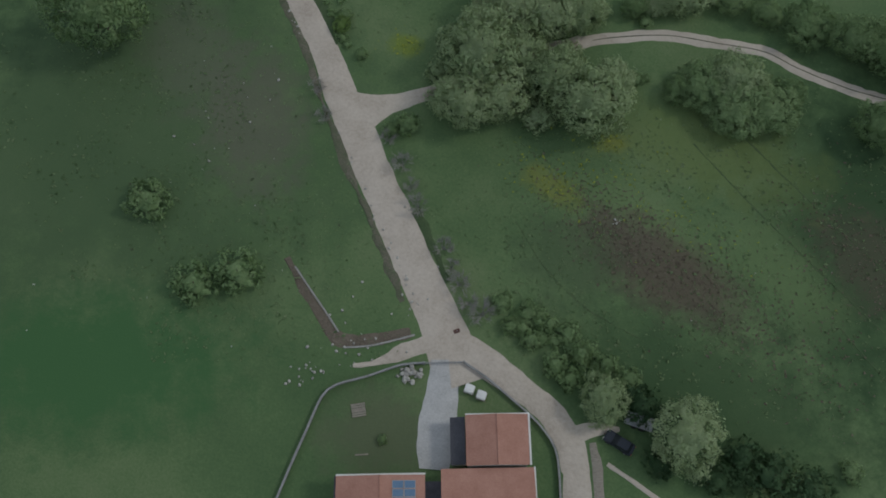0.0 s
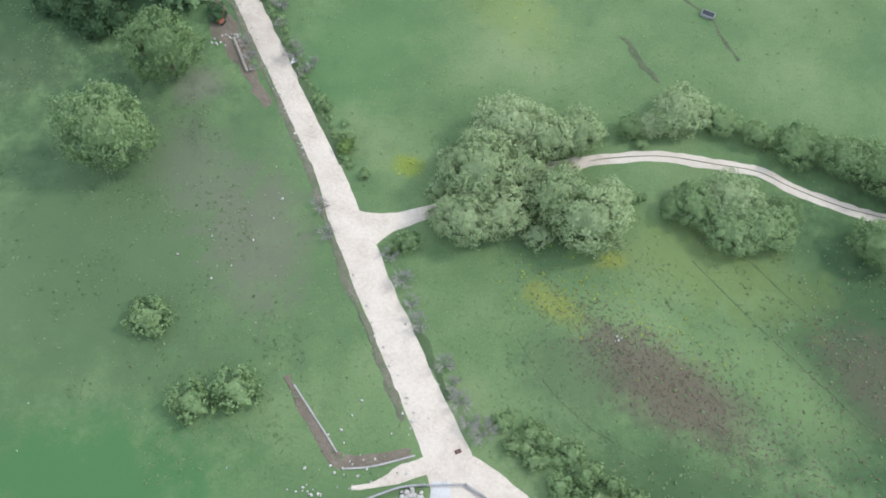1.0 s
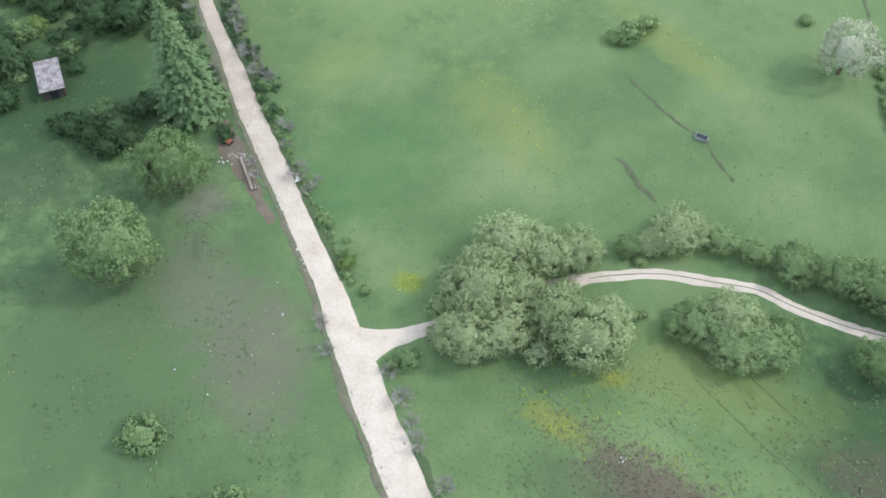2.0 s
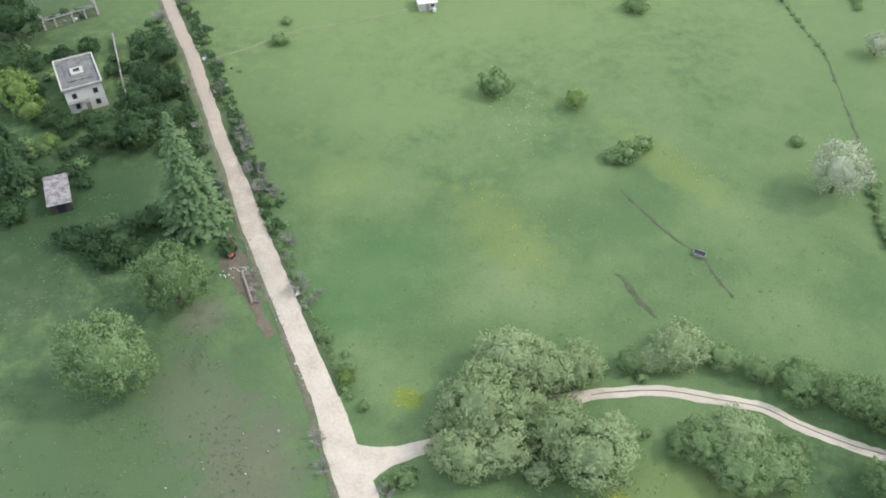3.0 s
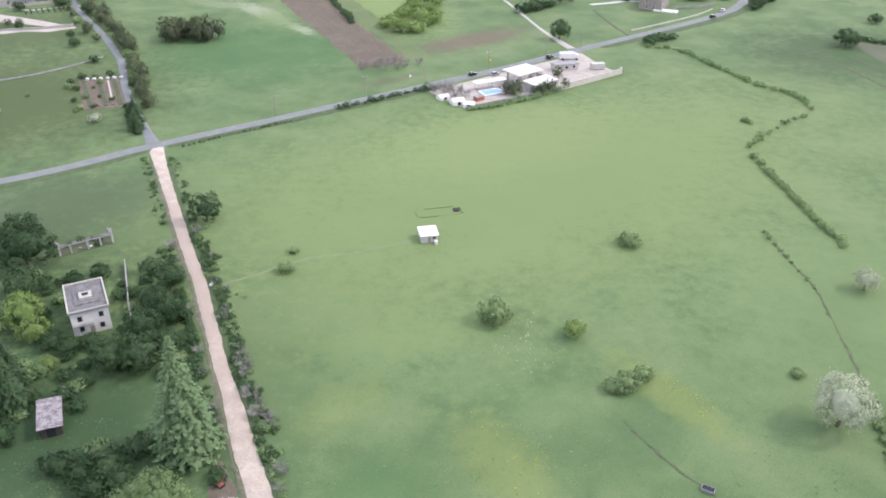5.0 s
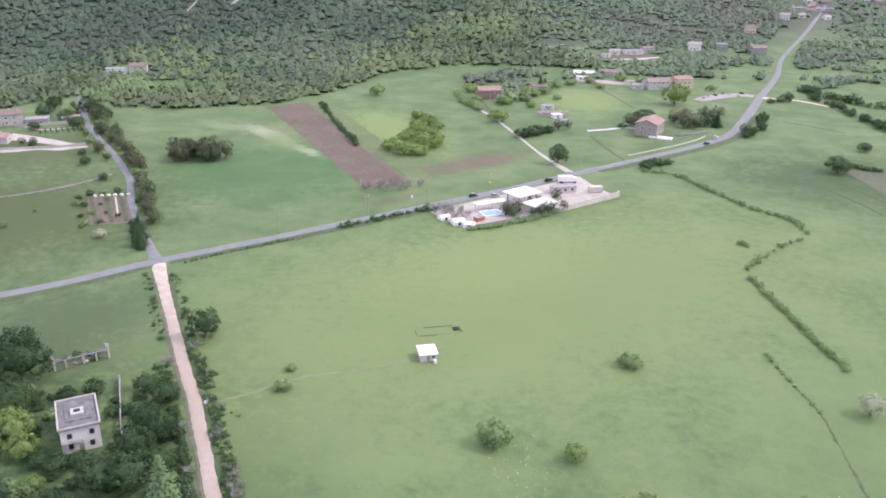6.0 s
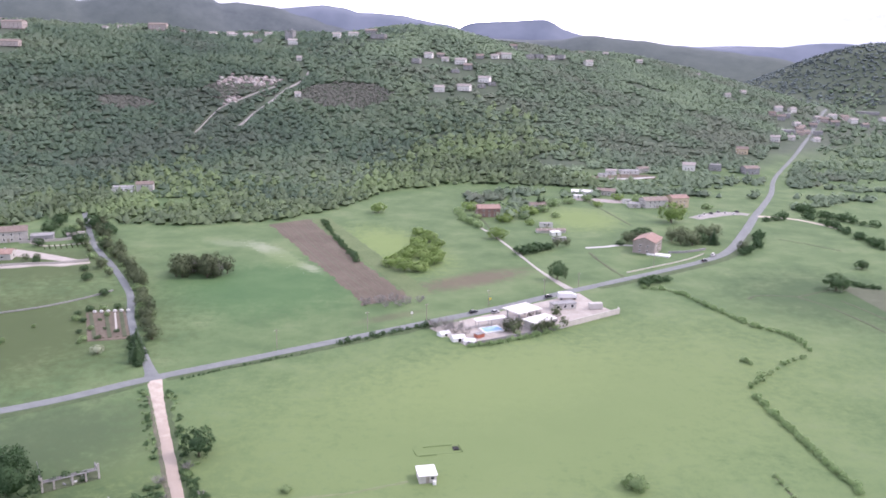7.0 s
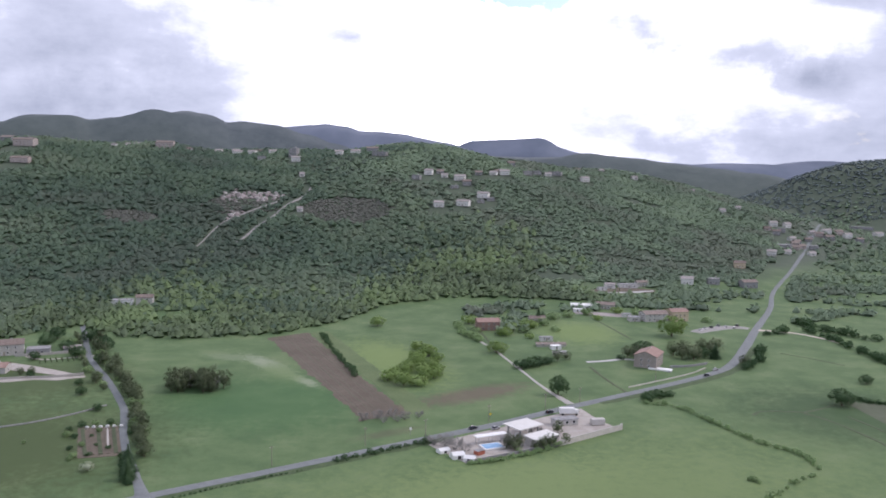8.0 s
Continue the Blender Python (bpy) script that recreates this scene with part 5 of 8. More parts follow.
def walls(bm, x0, x1, y0, y1, h, rise=0.0, axis="x", thick=0.3):
    """Four outer walls as a closed box with gable tops along an axis."""
    if not rise:
        return box(bm, x0, x1, y0, y1, -0.3, h)
    cx, cy = (x0 + x1) / 2, (y0 + y1) / 2
    ring = [(x0, y0), (x1, y0), (x1, y1), (x0, y1)]
    low = [bm.verts.new((x, y, -0.3)) for x, y in ring]
    up = [bm.verts.new((x, y, h)) for x, y in ring]
    bm.faces.new(low[::-1])
    if axis == "x":
        a, b = bm.verts.new((x0, cy, h + rise)), bm.verts.new((x1, cy, h + rise))
        bm.faces.new((low[0], low[1], up[1], up[0])), bm.faces.new((low[2], low[3], up[3], up[2]))
        bm.faces.new((low[1], low[2], up[2], b, up[1])), bm.faces.new((low[3], low[0], up[0], a, up[3]))
        bm.faces.new((up[0], up[1], b, a)), bm.faces.new((up[2], up[3], a, b))
    else:
        a, b = bm.verts.new((cx, y0, h + rise)), bm.verts.new((cx, y1, h + rise))
        bm.faces.new((low[1], low[2], up[2], up[1])), bm.faces.new((low[3], low[0], up[0], up[3]))
        bm.faces.new((low[0], low[1], up[1], a, up[0])), bm.faces.new((low[2], low[3], up[3], b, up[2]))
        bm.faces.new((up[1], up[2], b, a)), bm.faces.new((up[3], up[0], a, b))
    return bm


def gable(bm, x0, x1, y0, y1, h, rise, axis="x", over=0.5, thick=0.18):
    """Two roof slopes that overhang the walls."""
    cx, cy = (x0 + x1) / 2, (y0 + y1) / 2
    if axis == "x":
        k = rise / (cy - y0)
        for s, ye in ((-1, y0 - over), (1, y1 + over)):
            slab(bm, [(x0 - over, cy, h + rise + thick), (x1 + over, cy, h + rise + thick), (x1 + over, ye, h - over * k + thick), (x0 - over, ye, h - over * k + thick)], thick)
    else:
        k = rise / (cx - x0)
        for s, xe in ((-1, x0 - over), (1, x1 + over)):
            slab(bm, [(cx, y0 - over, h + rise + thick), (cx, y1 + over, h + rise + thick), (xe, y1 + over, h - over * k + thick), (xe, y0 - over, h - over * k + thick)], thick)
    return bm


def hip(bm, x0, x1, y0, y1, h, rise, over=0.6, thick=0.15):
    x0, x1, y0, y1 = x0 - over, x1 + over, y0 - over, y1 + over
    d = min(x1 - x0, y1 - y0) / 2
    cy = (y0 + y1) / 2
    a, b = (x0 + d, cy, h + rise), (x1 - d + 0.01, cy, h + rise)
    c = [(x0, y0, h), (x1, y0, h), (x1, y1, h), (x0, y1, h)]
    v = [bm.verts.new(p) for p in (*c, a, b)]
    w = [bm.verts.new((p[0], p[1], h - thick)) for p in c]
    for q in ((0, 1, 5, 4), (1, 2, 5), (2, 3, 4, 5), (3, 0, 4)):
        bm.faces.new([v[k] for k in q])
    for k in range(4):
        bm.faces.new((v[k], w[k], w[(k + 1) % 4], v[(k + 1) % 4]))
    bm.faces.new(w[::-1])
    return bm


TILES = surface("clay_roof_tiles", [(0.3, (0.33, 0.165, 0.125)), (0.5, (0.40, 0.210, 0.160)), (0.7, (0.47, 0.265, 0.205))], scale=0.5, fine=10.0, rough=0.85, stretch=(1, 1, 1))
DUSTYTILES = surface("dusty_roof_tiles", [(0.3, (0.25, 0.165, 0.138)), (0.5, (0.315, 0.215, 0.182)), (0.7, (0.38, 0.275, 0.24))], scale=0.5, fine=10.0, rough=0.9)
OLDTILES = surface("weathered_roof_tiles", [(0.3, (0.165, 0.130, 0.112)), (0.5, (0.225, 0.182, 0.158)), (0.7, (0.30, 0.25, 0.222))], scale=0.6, fine=8.0, rough=0.9, each=0.08)
PLASTER = surface("pale_plaster", [(0.3, (0.36, 0.345, 0.32)), (0.5, (0.46, 0.445, 0.415)), (0.7, (0.54, 0.525, 0.49))], scale=0.5, fine=6.0, rough=0.9, each=0.1, bump=0.1)
LIMEWASH = surface("white_limewash", [(0.3, (0.56, 0.55, 0.52)), (0.7, (0.70, 0.69, 0.66))], scale=0.4, fine=6.0, rough=0.9, each=0.12, bump=0.05)
OCHRE = surface("ochre_plaster", [(0.3, (0.48, 0.39, 0.27)), (0.7, (0.58, 0.49, 0.36))], scale=0.5, fine=6.0, rough=0.9, bump=0.1)
BRICK = surface("red_brick", [(0.3, (0.20, 0.125, 0.10)), (0.5, (0.27, 0.175, 0.145)), (0.7, (0.34, 0.235, 0.20))], scale=1.2, fine=9.0, rough=0.95)
CONCRETE = surface("stained_concrete", [(0.3, (0.15, 0.15, 0.155)), (0.45, (0.25, 0.25, 0.25)), (0.6, (0.33, 0.33, 0.33)), (0.72, (0.41, 0.405, 0.40))], scale=0.5, fine=7.0, rough=0.9)
DARKROOF = surface("dark_sheeting", [(0.3, (0.055, 0.055, 0.065)), (0.7, (0.11, 0.11, 0.125))], scale=0.8, fine=6.0, rough=0.7)
WHITE = surface("white_paint", [(0.3, (0.66, 0.66, 0.64)), (0.7, (0.80, 0.80, 0.79))], scale=0.7, fine=7.0, rough=0.6, bump=0.08)
RUSTY = surface("rusty_sheet", [(0.32, (0.112, 0.098, 0.105)), (0.45, (0.168, 0.147, 0.154)), (0.55, (0.280, 0.266, 0.273)), (0.72, (0.350, 0.336, 0.336))], scale=0.9, fine=3.0, rough=0.75)
WOOD = surface("weathered_timber", [(0.3, (0.17, 0.15, 0.12)), (0.5, (0.28, 0.25, 0.21)), (0.7, (0.38, 0.35, 0.30))], scale=1.5, fine=8.0, stretch=(1, 5, 1))
STONE = surface("limestone", [(0.3, (0.30, 0.285, 0.26)), (0.5, (0.40, 0.385, 0.355)), (0.7, (0.50, 0.485, 0.45))], scale=1.2, fine=5.0, each=0.12, bump=0.5)
SOIL = surface("brown_soil", [(0.3, (0.092, 0.078, 0.058)), (0.5, (0.140, 0.117, 0.090)), (0.7, (0.20, 0.168, 0.132))], scale=0.35, fine=9.0, bump=0.5)
DITCH = surface("dark_ditch", [(0.3, (0.045, 0.063, 0.033)), (0.5, (0.078, 0.099, 0.054)), (0.7, (0.128, 0.143, 0.084))], scale=0.5, fine=9.0, bump=0.5)
METAL = surface("grey_metal", [(0.3, (0.28, 0.29, 0.30)), (0.7, (0.40, 0.41, 0.42))], scale=1.5, rough=0.45, metal=0.6, bump=0.05)
RUBBER = surface("black_rubber", [(0.3, (0.018, 0.018, 0.018)), (0.7, (0.035, 0.035, 0.035))], scale=4.0, rough=0.8)
GLASS = surface("dark_window_glass", [(0.3, (0.020, 0.024, 0.028)), (0.7, (0.035, 0.04, 0.045))], scale=1.0, rough=0.08, bump=0.0)
SOLAR = surface("solar_cells", [(0.3, (0.10, 0.17, 0.27)), (0.7, (0.14, 0.22, 0.33))], scale=2.0, rough=0.15, bump=0.0)
POOLBLUE = surface("blue_tarpaulin", [(0.3, (0.16, 0.34, 0.55)), (0.7, (0.25, 0.45, 0.66))], scale=0.8, rough=0.4, bump=0.1)
REDPAINT = surface("red_paint", [(0.3, (0.33, 0.10, 0.065)), (0.7, (0.42, 0.15, 0.095))], scale=1.5, rough=0.5, bump=0.05)
PAVING = surface("pale_gravel_yard", [(0.3, (0.360, 0.354, 0.348)), (0.5, (0.462, 0.456, 0.450)), (0.7, (0.552, 0.546, 0.534))], scale=0.5, fine=8.0)


def car_paint(name, colour):
    return surface(name, [(0.3, colour), (0.7, tuple(c * 1.15 for c in colour))], scale=0.5, rough=0.25, bump=0.0)


BLACKCAR, WHITECAR, GREYCAR = car_paint("dark_car_paint", (0.03, 0.035, 0.045)), car_paint("white_car_paint", (0.72, 0.72, 0.72)), car_paint("silver_car_paint", (0.35, 0.36, 0.38))


def window_mesh():
    return boxed(-0.55, 0.55, -0.06, 0.06, -0.65, 0.65), boxed(-0.44, 0.44, -0.075, 0.02, -0.54, 0.54)


def windows(parent, places, size=(1.0, 1.0), frame_material=None):
    """Framed windows with panes on a wall: (x, y, z, turn of the outward side, in degrees from -y)."""
    fm, pm = bpy.data.meshes.new("window"), bpy.data.meshes.new("pane")
    f, p = window_mesh()
    f.to_mesh(fm), p.to_mesh(pm)
    f.free(), p.free()
    fm.materials.append(frame_material or WHITE)
    pm.materials.append(GLASS)
    for x, y, z, turn in places:
        w = again("window", fm, parent, pose(x, y, z, 0, 0, turn) @ Matrix.Diagonal((size[0], 1, size[1], 1)))
        again("pane", pm, w, Matrix.Identity(4), "dark glass pane")


def side_windows(x0, x1, y0, y1, levels, front=2, ends=1):
    """Window places on the four walls."""
    out = []
    for z in levels:
        for k in range(front):
            x = x0 + (x1 - x0) * (k + 1) / (front + 1)
            out += [(x, y0, z, 0), (x, y1, z, 180)]
        for k in range(ends):
            y = y0 + (y1 - y0) * (k + 1) / (ends + 1)
            out += [(x1, y, z, 90), (x0, y, z, -90)]
    return out


def cottage(x, y, w, d, h, turn, wall, roof, label, category="house", group="", shape="gable", rise=1.8, name="house", front=3, z=None, chimney=True):
    """A house with walls, roof, chimney, windows and a door."""
    root = thing(name, x, y, z, turn, label, category, group)
    a, b = w / 2, d / 2
    part("wall", walls(bmesh.new(), -a, a, -b, b, h, rise if shape == "gable" else 0), wall, root)
    if shape == "gable":
        top = part("roof", gable(bmesh.new(), -a, a, -b, b, h, rise), roof, root)
    elif shape == "hip":
        top = part("roof", hip(bmesh.new(), -a, a, -b, b, h + 0.02, rise), roof, root)
    else:
        bm = boxed(-a - 0.15, a + 0.15, -b - 0.15, b + 0.15, h + 0.004, h + 0.25, bevel=0.04)
        top = part("roof", bm, roof, root)
    if chimney:
        part("chimney", boxed(a * 0.35, a * 0.35 + 0.7, -0.35, 0.35, h - 0.2, h + rise + 0.7, bevel=0.05), PLASTER, top)
    levels = [1.6 + 2.9 * k for k in range(max(1, int(h / 2.8)))]
    windows(root, side_windows(-a, a, -b, b, levels, front, max(1, front - 1)))
    part("door", boxed(-0.5 + a * 0.02, 0.5 + a * 0.02, -b - 0.05, -b + 0.05, -0.05, 2.1, bevel=0.02), WOOD, root, "brown wooden door")
    return root


def car(x, y, turn, paint, label, group="", z=None, grow=1.0):
    """A parked car: body, cabin, glass, wheels and lamps."""
    root = thing("car", x, y, z, turn, label, "car", group)
    root.scale = (grow, grow, grow)
    bm = boxed(-2.1, 2.1, -0.86, 0.86, 0.32, 0.86, bevel=0.16)
    part("body", bm, paint, root)
    bm = bmesh.new()
    c = [(-1.75, -0.78, 0.84), (1.0, -0.78, 0.84), (1.0, 0.78, 0.84), (-1.75, 0.78, 0.84), (-1.3, -0.62, 1.42), (0.25, -0.62, 1.42), (0.25, 0.62, 1.42), (-1.3, 0.62, 1.42)]
    v = [bm.verts.new(p) for p in c]
    for q in ((0, 1, 5, 4), (1, 2, 6, 5), (2, 3, 7, 6), (3, 0, 4, 7), (4, 5, 6, 7), (3, 2, 1, 0)):
        bm.faces.new([v[k] for k in q])
    bmesh.ops.bevel(bm, geom=list(bm.edges), offset=0.06, segments=2, affect="EDGES")
    part("cabin", bm, GLASS, root, "dark tinted windows")
    part("roof", boxed(-1.28, 0.2, -0.6, 0.6, 1.40, 1.46, bevel=0.02), paint, root)
    for wx in (-1.3, 1.3):
        for wy in (-0.8, 0.8):
            w = part("wheel", rod(bmesh.new(), (wx, wy - 0.1, 0.32), (wx, wy + 0.1, 0.32), 0.32, 14), RUBBER, root)
            part("rim", rod(bmesh.new(), (wx, wy - 0.115, 0.32), (wx, wy + 0.115, 0.32), 0.19, 10), METAL, w)
    for wy in (-0.62, 0.62):
        part("headlight", boxed(2.04, 2.12, wy - 0.16, wy + 0.16, 0.58, 0.72, bevel=0.02), WHITE, root)
        part("tail_light", boxed(-2.12, -2.05, wy - 0.14, wy + 0.14, 0.6, 0.74, bevel=0.02), REDPAINT, root)
    return root


def rock(bm, x, y, z, r, rng):
    v, f = ICO1
    vs = [bm.verts.new((x + p[0] * r * rng.uniform(0.7, 1.2), y + p[1] * r * rng.uniform(0.7, 1.2), z + p[2] * r * 0.7)) for p in v]
    for q in f:
        bm.faces.new([vs[k] for k in q])


def bound(name, pts, material, label, category, height, thick, cap=None, kind=""):
    """A low wall along a line, with a coping."""
    line = glide([(x, y, 0) for x, y in pts], 1.2)
    root = new(name)
    tagged(root, label, category, kind=kind)
    for nm, half, z0, z1, mat in (("wall", thick / 2, -0.2, height, material), ("coping", thick / 2 + 0.06, height + 0.003, height + 0.09, cap)):
        if mat is None:
            continue
        along = np.gradient(line[:, :2], axis=0)
        along /= np.linalg.norm(along, axis=1, keepdims=True)
        side = np.stack([along[:, 1], -along[:, 0]], -1) * half
        base = lift(line[:, 0], line[:, 1])
        bm = bmesh.new()
        rows = []
        for p, s, b in zip(line[:, :2], side, base):
            rows.append([bm.verts.new((*(p + q * s), b + z)) for q, z in ((-1, z0), (1, z0), (1, z1), (-1, z1))])
        for r0, r1 in zip(rows, rows[1:]):
            for k in range(4):
                bm.faces.new((r0[k], r0[(k + 1) % 4], r1[(k + 1) % 4], r1[k]))
        bm.faces.new(rows[0][::-1]), bm.faces.new(rows[-1])
        part(nm, bm, mat, root)
    return root


# ---- farmhouse and its yard ----
def build_farmhouse():
    root = thing("farmhouse", 0, 0, 0, 0, "farmhouse with low terracotta tile roofs and pale walls", "house")
    part("wall", walls(bmesh.new(), 2.5, 10.1, 8.9, 15.1, 4.3, 0.9, "y"), PLASTER, root, "pale plastered wing")
    r = part("roof", gable(bmesh.new(), 2.5, 10.1, 9.2, 15.1, 4.3, 0.9, "y", over=0.25), TILES, root, "terracotta tile roof")
    part("ridge", rod(bmesh.new(), (6.3, 9.0, 5.38), (6.3, 15.35, 5.38), 0.10, 8), TILES, r)
    part("gutter", boxed(10.38, 10.62, 8.95, 15.4, 4.12, 4.34, bevel=0.04), WHITE, r, "white rain gutter")
    part("verge", boxed(2.25, 10.6, 15.37, 15.55, 4.2, 4.36, bevel=0.03), WHITE, r, "white verge board")
    part("lean_to", walls(bmesh.new(), 0.45, 2.2, 9.3, 15.0, 2.7), PLASTER, root)
    part("lean_to_roof", slab(bmesh.new(), [(0.25, 9.2, 2.78), (2.2, 9.2, 3.3), (2.2, 15.3, 3.3), (0.25, 15.3, 2.78)], 0.1), DARKROOF, root, "dark sheet roof of the lean-to")
    part("wall", walls(bmesh.new(), -0.6, 10.4, -4.0, 8.2, 4.6, 1.5, "x"), PLASTER, root, "pale plastered main house")
    m = part("roof", gable(bmesh.new(), -0.6, 10.4, -4.0, 8.2, 4.6, 1.5, "x", over=0.4), TILES, root, "terracotta tile roof")
    part("ridge", rod(bmesh.new(), (-1.0, 2.1, 6.28), (10.8, 2.1, 6.28), 0.1, 8), TILES, m)
    part("gutter", boxed(10.82, 11.02, -4.0, 8.7, 4.5, 4.68, bevel=0.04), WHITE, m, "white rain gutter")
    part("chimney", boxed(7.6, 8.3, -0.6, 0.1, 5.0, 6.9, bevel=0.05), PLASTER, m)
    part("wall", walls(bmesh.new(), -14.0, -3.4, -5.0, 7.6, 4.4, 1.0, "y"), PLASTER, root, "pale plastered side wing")
    s = part("roof", gable(bmesh.new(), -14.0, -3.4, -5.0, 7.6, 4.4, 1.0, "y", over=0.35), TILES, root, "terracotta tile roof")
    part("ridge", rod(bmesh.new(), (-8.7, -5.3, 5.58), (-8.7, 7.95, 5.58), 0.1, 8), TILES, s)
    part("verge", boxed(-14.4, -3.0, 7.97, 8.2, 4.15, 4.4, bevel=0.03), WHITE, s, "white verge board")
    # The dark colour copies the shaded strip along the wing's left side.
    part("gutter", boxed(-14.62, -14.4, -5.2, 8.0, 4.1, 4.3, bevel=0.04), DARKROOF, s, "dark gutter-like strip for the shade at the eave")
    part("passage", walls(bmesh.new(), -3.4, -0.6, -3.0, 6.0, 2.9), PLASTER, root)
    part("passage_roof", boxed(-3.38, -0.62, -3.0, 7.2, 2.905, 3.02, bevel=0.02), DARKROOF, root, "dark flat roof over the passage")
    slope = -1.0 / 5.3
    for i in range(2):
        for j in range(3):
            x0, y0 = -7.15 + i * 1.5, 4.2 + j * 1.05
            z = lambda x: 5.4 + 0.18 + (x + 8.7) * slope + 0.09
            p = part("solar_panel", slab(bmesh.new(), [(x0, y0, z(x0)), (x0 + 1.42, y0, z(x0 + 1.42)), (x0 + 1.42, y0 + 0.98, z(x0 + 1.42)), (x0, y0 + 0.98, z(x0))], 0.05), METAL, s, "solar panel in an aluminium frame")
            part("cells", slab(bmesh.new(), [(x0 + 0.06, y0 + 0.06, z(x0 + 0.06) + 0.006), (x0 + 1.36, y0 + 0.06, z(x0 + 1.36) + 0.006), (x0 + 1.36, y0 + 0.92, z(x0 + 1.36) + 0.006), (x0 + 0.06, y0 + 0.92, z(x0 + 0.06) + 0.006)], 0.01), SOLAR, p, "blue-grey solar cells")
    windows(root, [(4.2, 15.1, 1.7, 180), (8.2, 15.1, 1.7, 180), (10.1, 12, 1.7, 90), (10.4, 5, 1.8, 90), (10.4, 0, 1.8, 90), (-6, 7.6, 1.7, 180), (-11, 7.6, 1.7, 180), (-14, 3, 1.7, -90), (-14, -1, 1.7, -90)])
    part("door", boxed(5.7, 6.7, 15.06, 15.16, 0, 2.1, bevel=0.02), WOOD, root, "brown wooden door")


build_farmhouse()
ribbon("driveway", [(-0.5, 23.6, 4.2), (-0.6, 20.5, 4.6), (-1.0, 17.4, 5.2), (-1.6, 14.4, 5.4), (-1.8, 11.0, 5.2), (-2.0, 8.9, 4.4)], PAVING, "pale grey gravel driveway in front of the farmhouse", "driveway", height=0.13, ragged=0.15, seed=11, kind="structure")
ribbon("side_path", [(-2.0, 26.2, 3.0), (-5.0, 25.2, 2.6), (-8.0, 24.0, 1.8), (-10.5, 23.2, 1.0), (-13.0, 23.0, 0.5)], DIRT, "worn pale path fading into the grass", "path", height=0.1, seed=12)
bound("garden_wall", [(-23.5, 3.0), (-21.5, 8.3), (-18.8, 14.8), (-17.1, 18.7), (-15.2, 20.3), (-11.0, 21.4), (-6.3, 22.9), (-3.2, 23.1)], CONCRETE, "low pale concrete wall round the farmhouse garden", "wall", 0.6, 0.14, CONCRETE)
bound("garden_wall", [(2.4, 23.1), (5.4, 20.9), (8.2, 18.4), (11.1, 15.7), (12.9, 13.6), (14.2, 11.2), (14.5, 8.2), (14.4, 2.0)], CONCRETE, "low pale concrete wall beside the gravel lane", "wall", 0.6, 0.14, CONCRETE)


def build_gate():
    root = thing("gate", -0.4, 23.05, 0, 0, "closed thin metal gate across the gravel driveway", "gate")
    for x in (-2.75, 2.75):
        part("post", boxed(x - 0.12, x + 0.12, -0.12, 0.12, -0.2, 1.4, bevel=0.02), CONCRETE, root)
    for z in (0.25, 0.75, 1.2):
        part("rail", rod(bmesh.new(), (-2.6, 0, z), (2.6, 0, z), 0.035, 6), METAL, root)
    for k in range(9):
        part("bar", rod(bmesh.new(), (-2.4 + k * 0.6, 0, 0.2), (-2.4 + k * 0.6, 0, 1.22), 0.02, 6), METAL, root)


build_gate()


def build_rubble(x, y, n, spread, size, label, seed):
    rng = np.random.RandomState(seed)
    root = thing("rubble_heap", x, y, 0, 0, label, "rubble")
    me = bpy.data.meshes.new("stone")
    bm = bmesh.new()
    rock(bm, 0, 0, 0, 1.0, rng)
    bm.to_mesh(me)
    bm.free()
    me.materials.append(STONE)
    for k in range(n):
        a, d = rng.uniform(0, 6.28), spread * rng.uniform(0, 1) ** 0.7
        s = size * rng.uniform(0.5, 1.3)
        again("stone", me, root, Matrix.LocRotScale((math.cos(a) * d * 1.3, math.sin(a) * d * 0.8, s * 0.45), Euler(rng.uniform(0, 6, 3)), (s, s, s)))


build_rubble(-5.2, 21.7, 34, 1.5, 0.42, "heap of pale stones beside the driveway", 3)


def build_pallet(x, y, turn):
    root = thing("wooden_pallet", x, y, 0, turn, "grey weathered wooden pallet stack on the lawn", "pallet")
    for k in range(3):
        part("bearer", boxed(-0.9, 0.9, -0.8 + k * 0.75, -0.7 + k * 0.75, 0, 0.14), WOOD, root)
    for k in range(6):
        part("board", boxed(-0.95, 0.95, -0.9 + k * 0.31, -0.66 + k * 0.31, 0.144, 0.19, bevel=0.01), WOOD, root)


build_pallet(-12.1, 16.9, 8)
for x, y, turn in ((3.0, 19.4, -22), (4.6, 18.5, -20)):
    t = thing("water_tank", x, y, 0, turn, "white square plastic water tank on the grass", "tank", "water tanks")
    part("tank", boxed(-0.65, 0.65, -0.6, 0.6, 0.14, 1.1, bevel=0.12), WHITE, t)
    part("base", boxed(-0.7, 0.7, -0.65, 0.65, 0, 0.136, bevel=0.01), WOOD, t, "wooden pallet base")
    part("lid", rod(bmesh.new(), (0, 0, 1.1), (0, 0, 1.18), 0.18, 14), WHITE, t)
t = thing("timber_beam", -11.6, 11.0, 0, 3, "pale timber beam lying on the lawn", "timber")
part("beam", boxed(-0.9, 0.9, -0.09, 0.09, 0, 0.16, bevel=0.015), WOOD, t)
car(22.7, 11.9, 146, BLACKCAR, "dark parked car beside the gravel lane", z=0.03, grow=1.0)


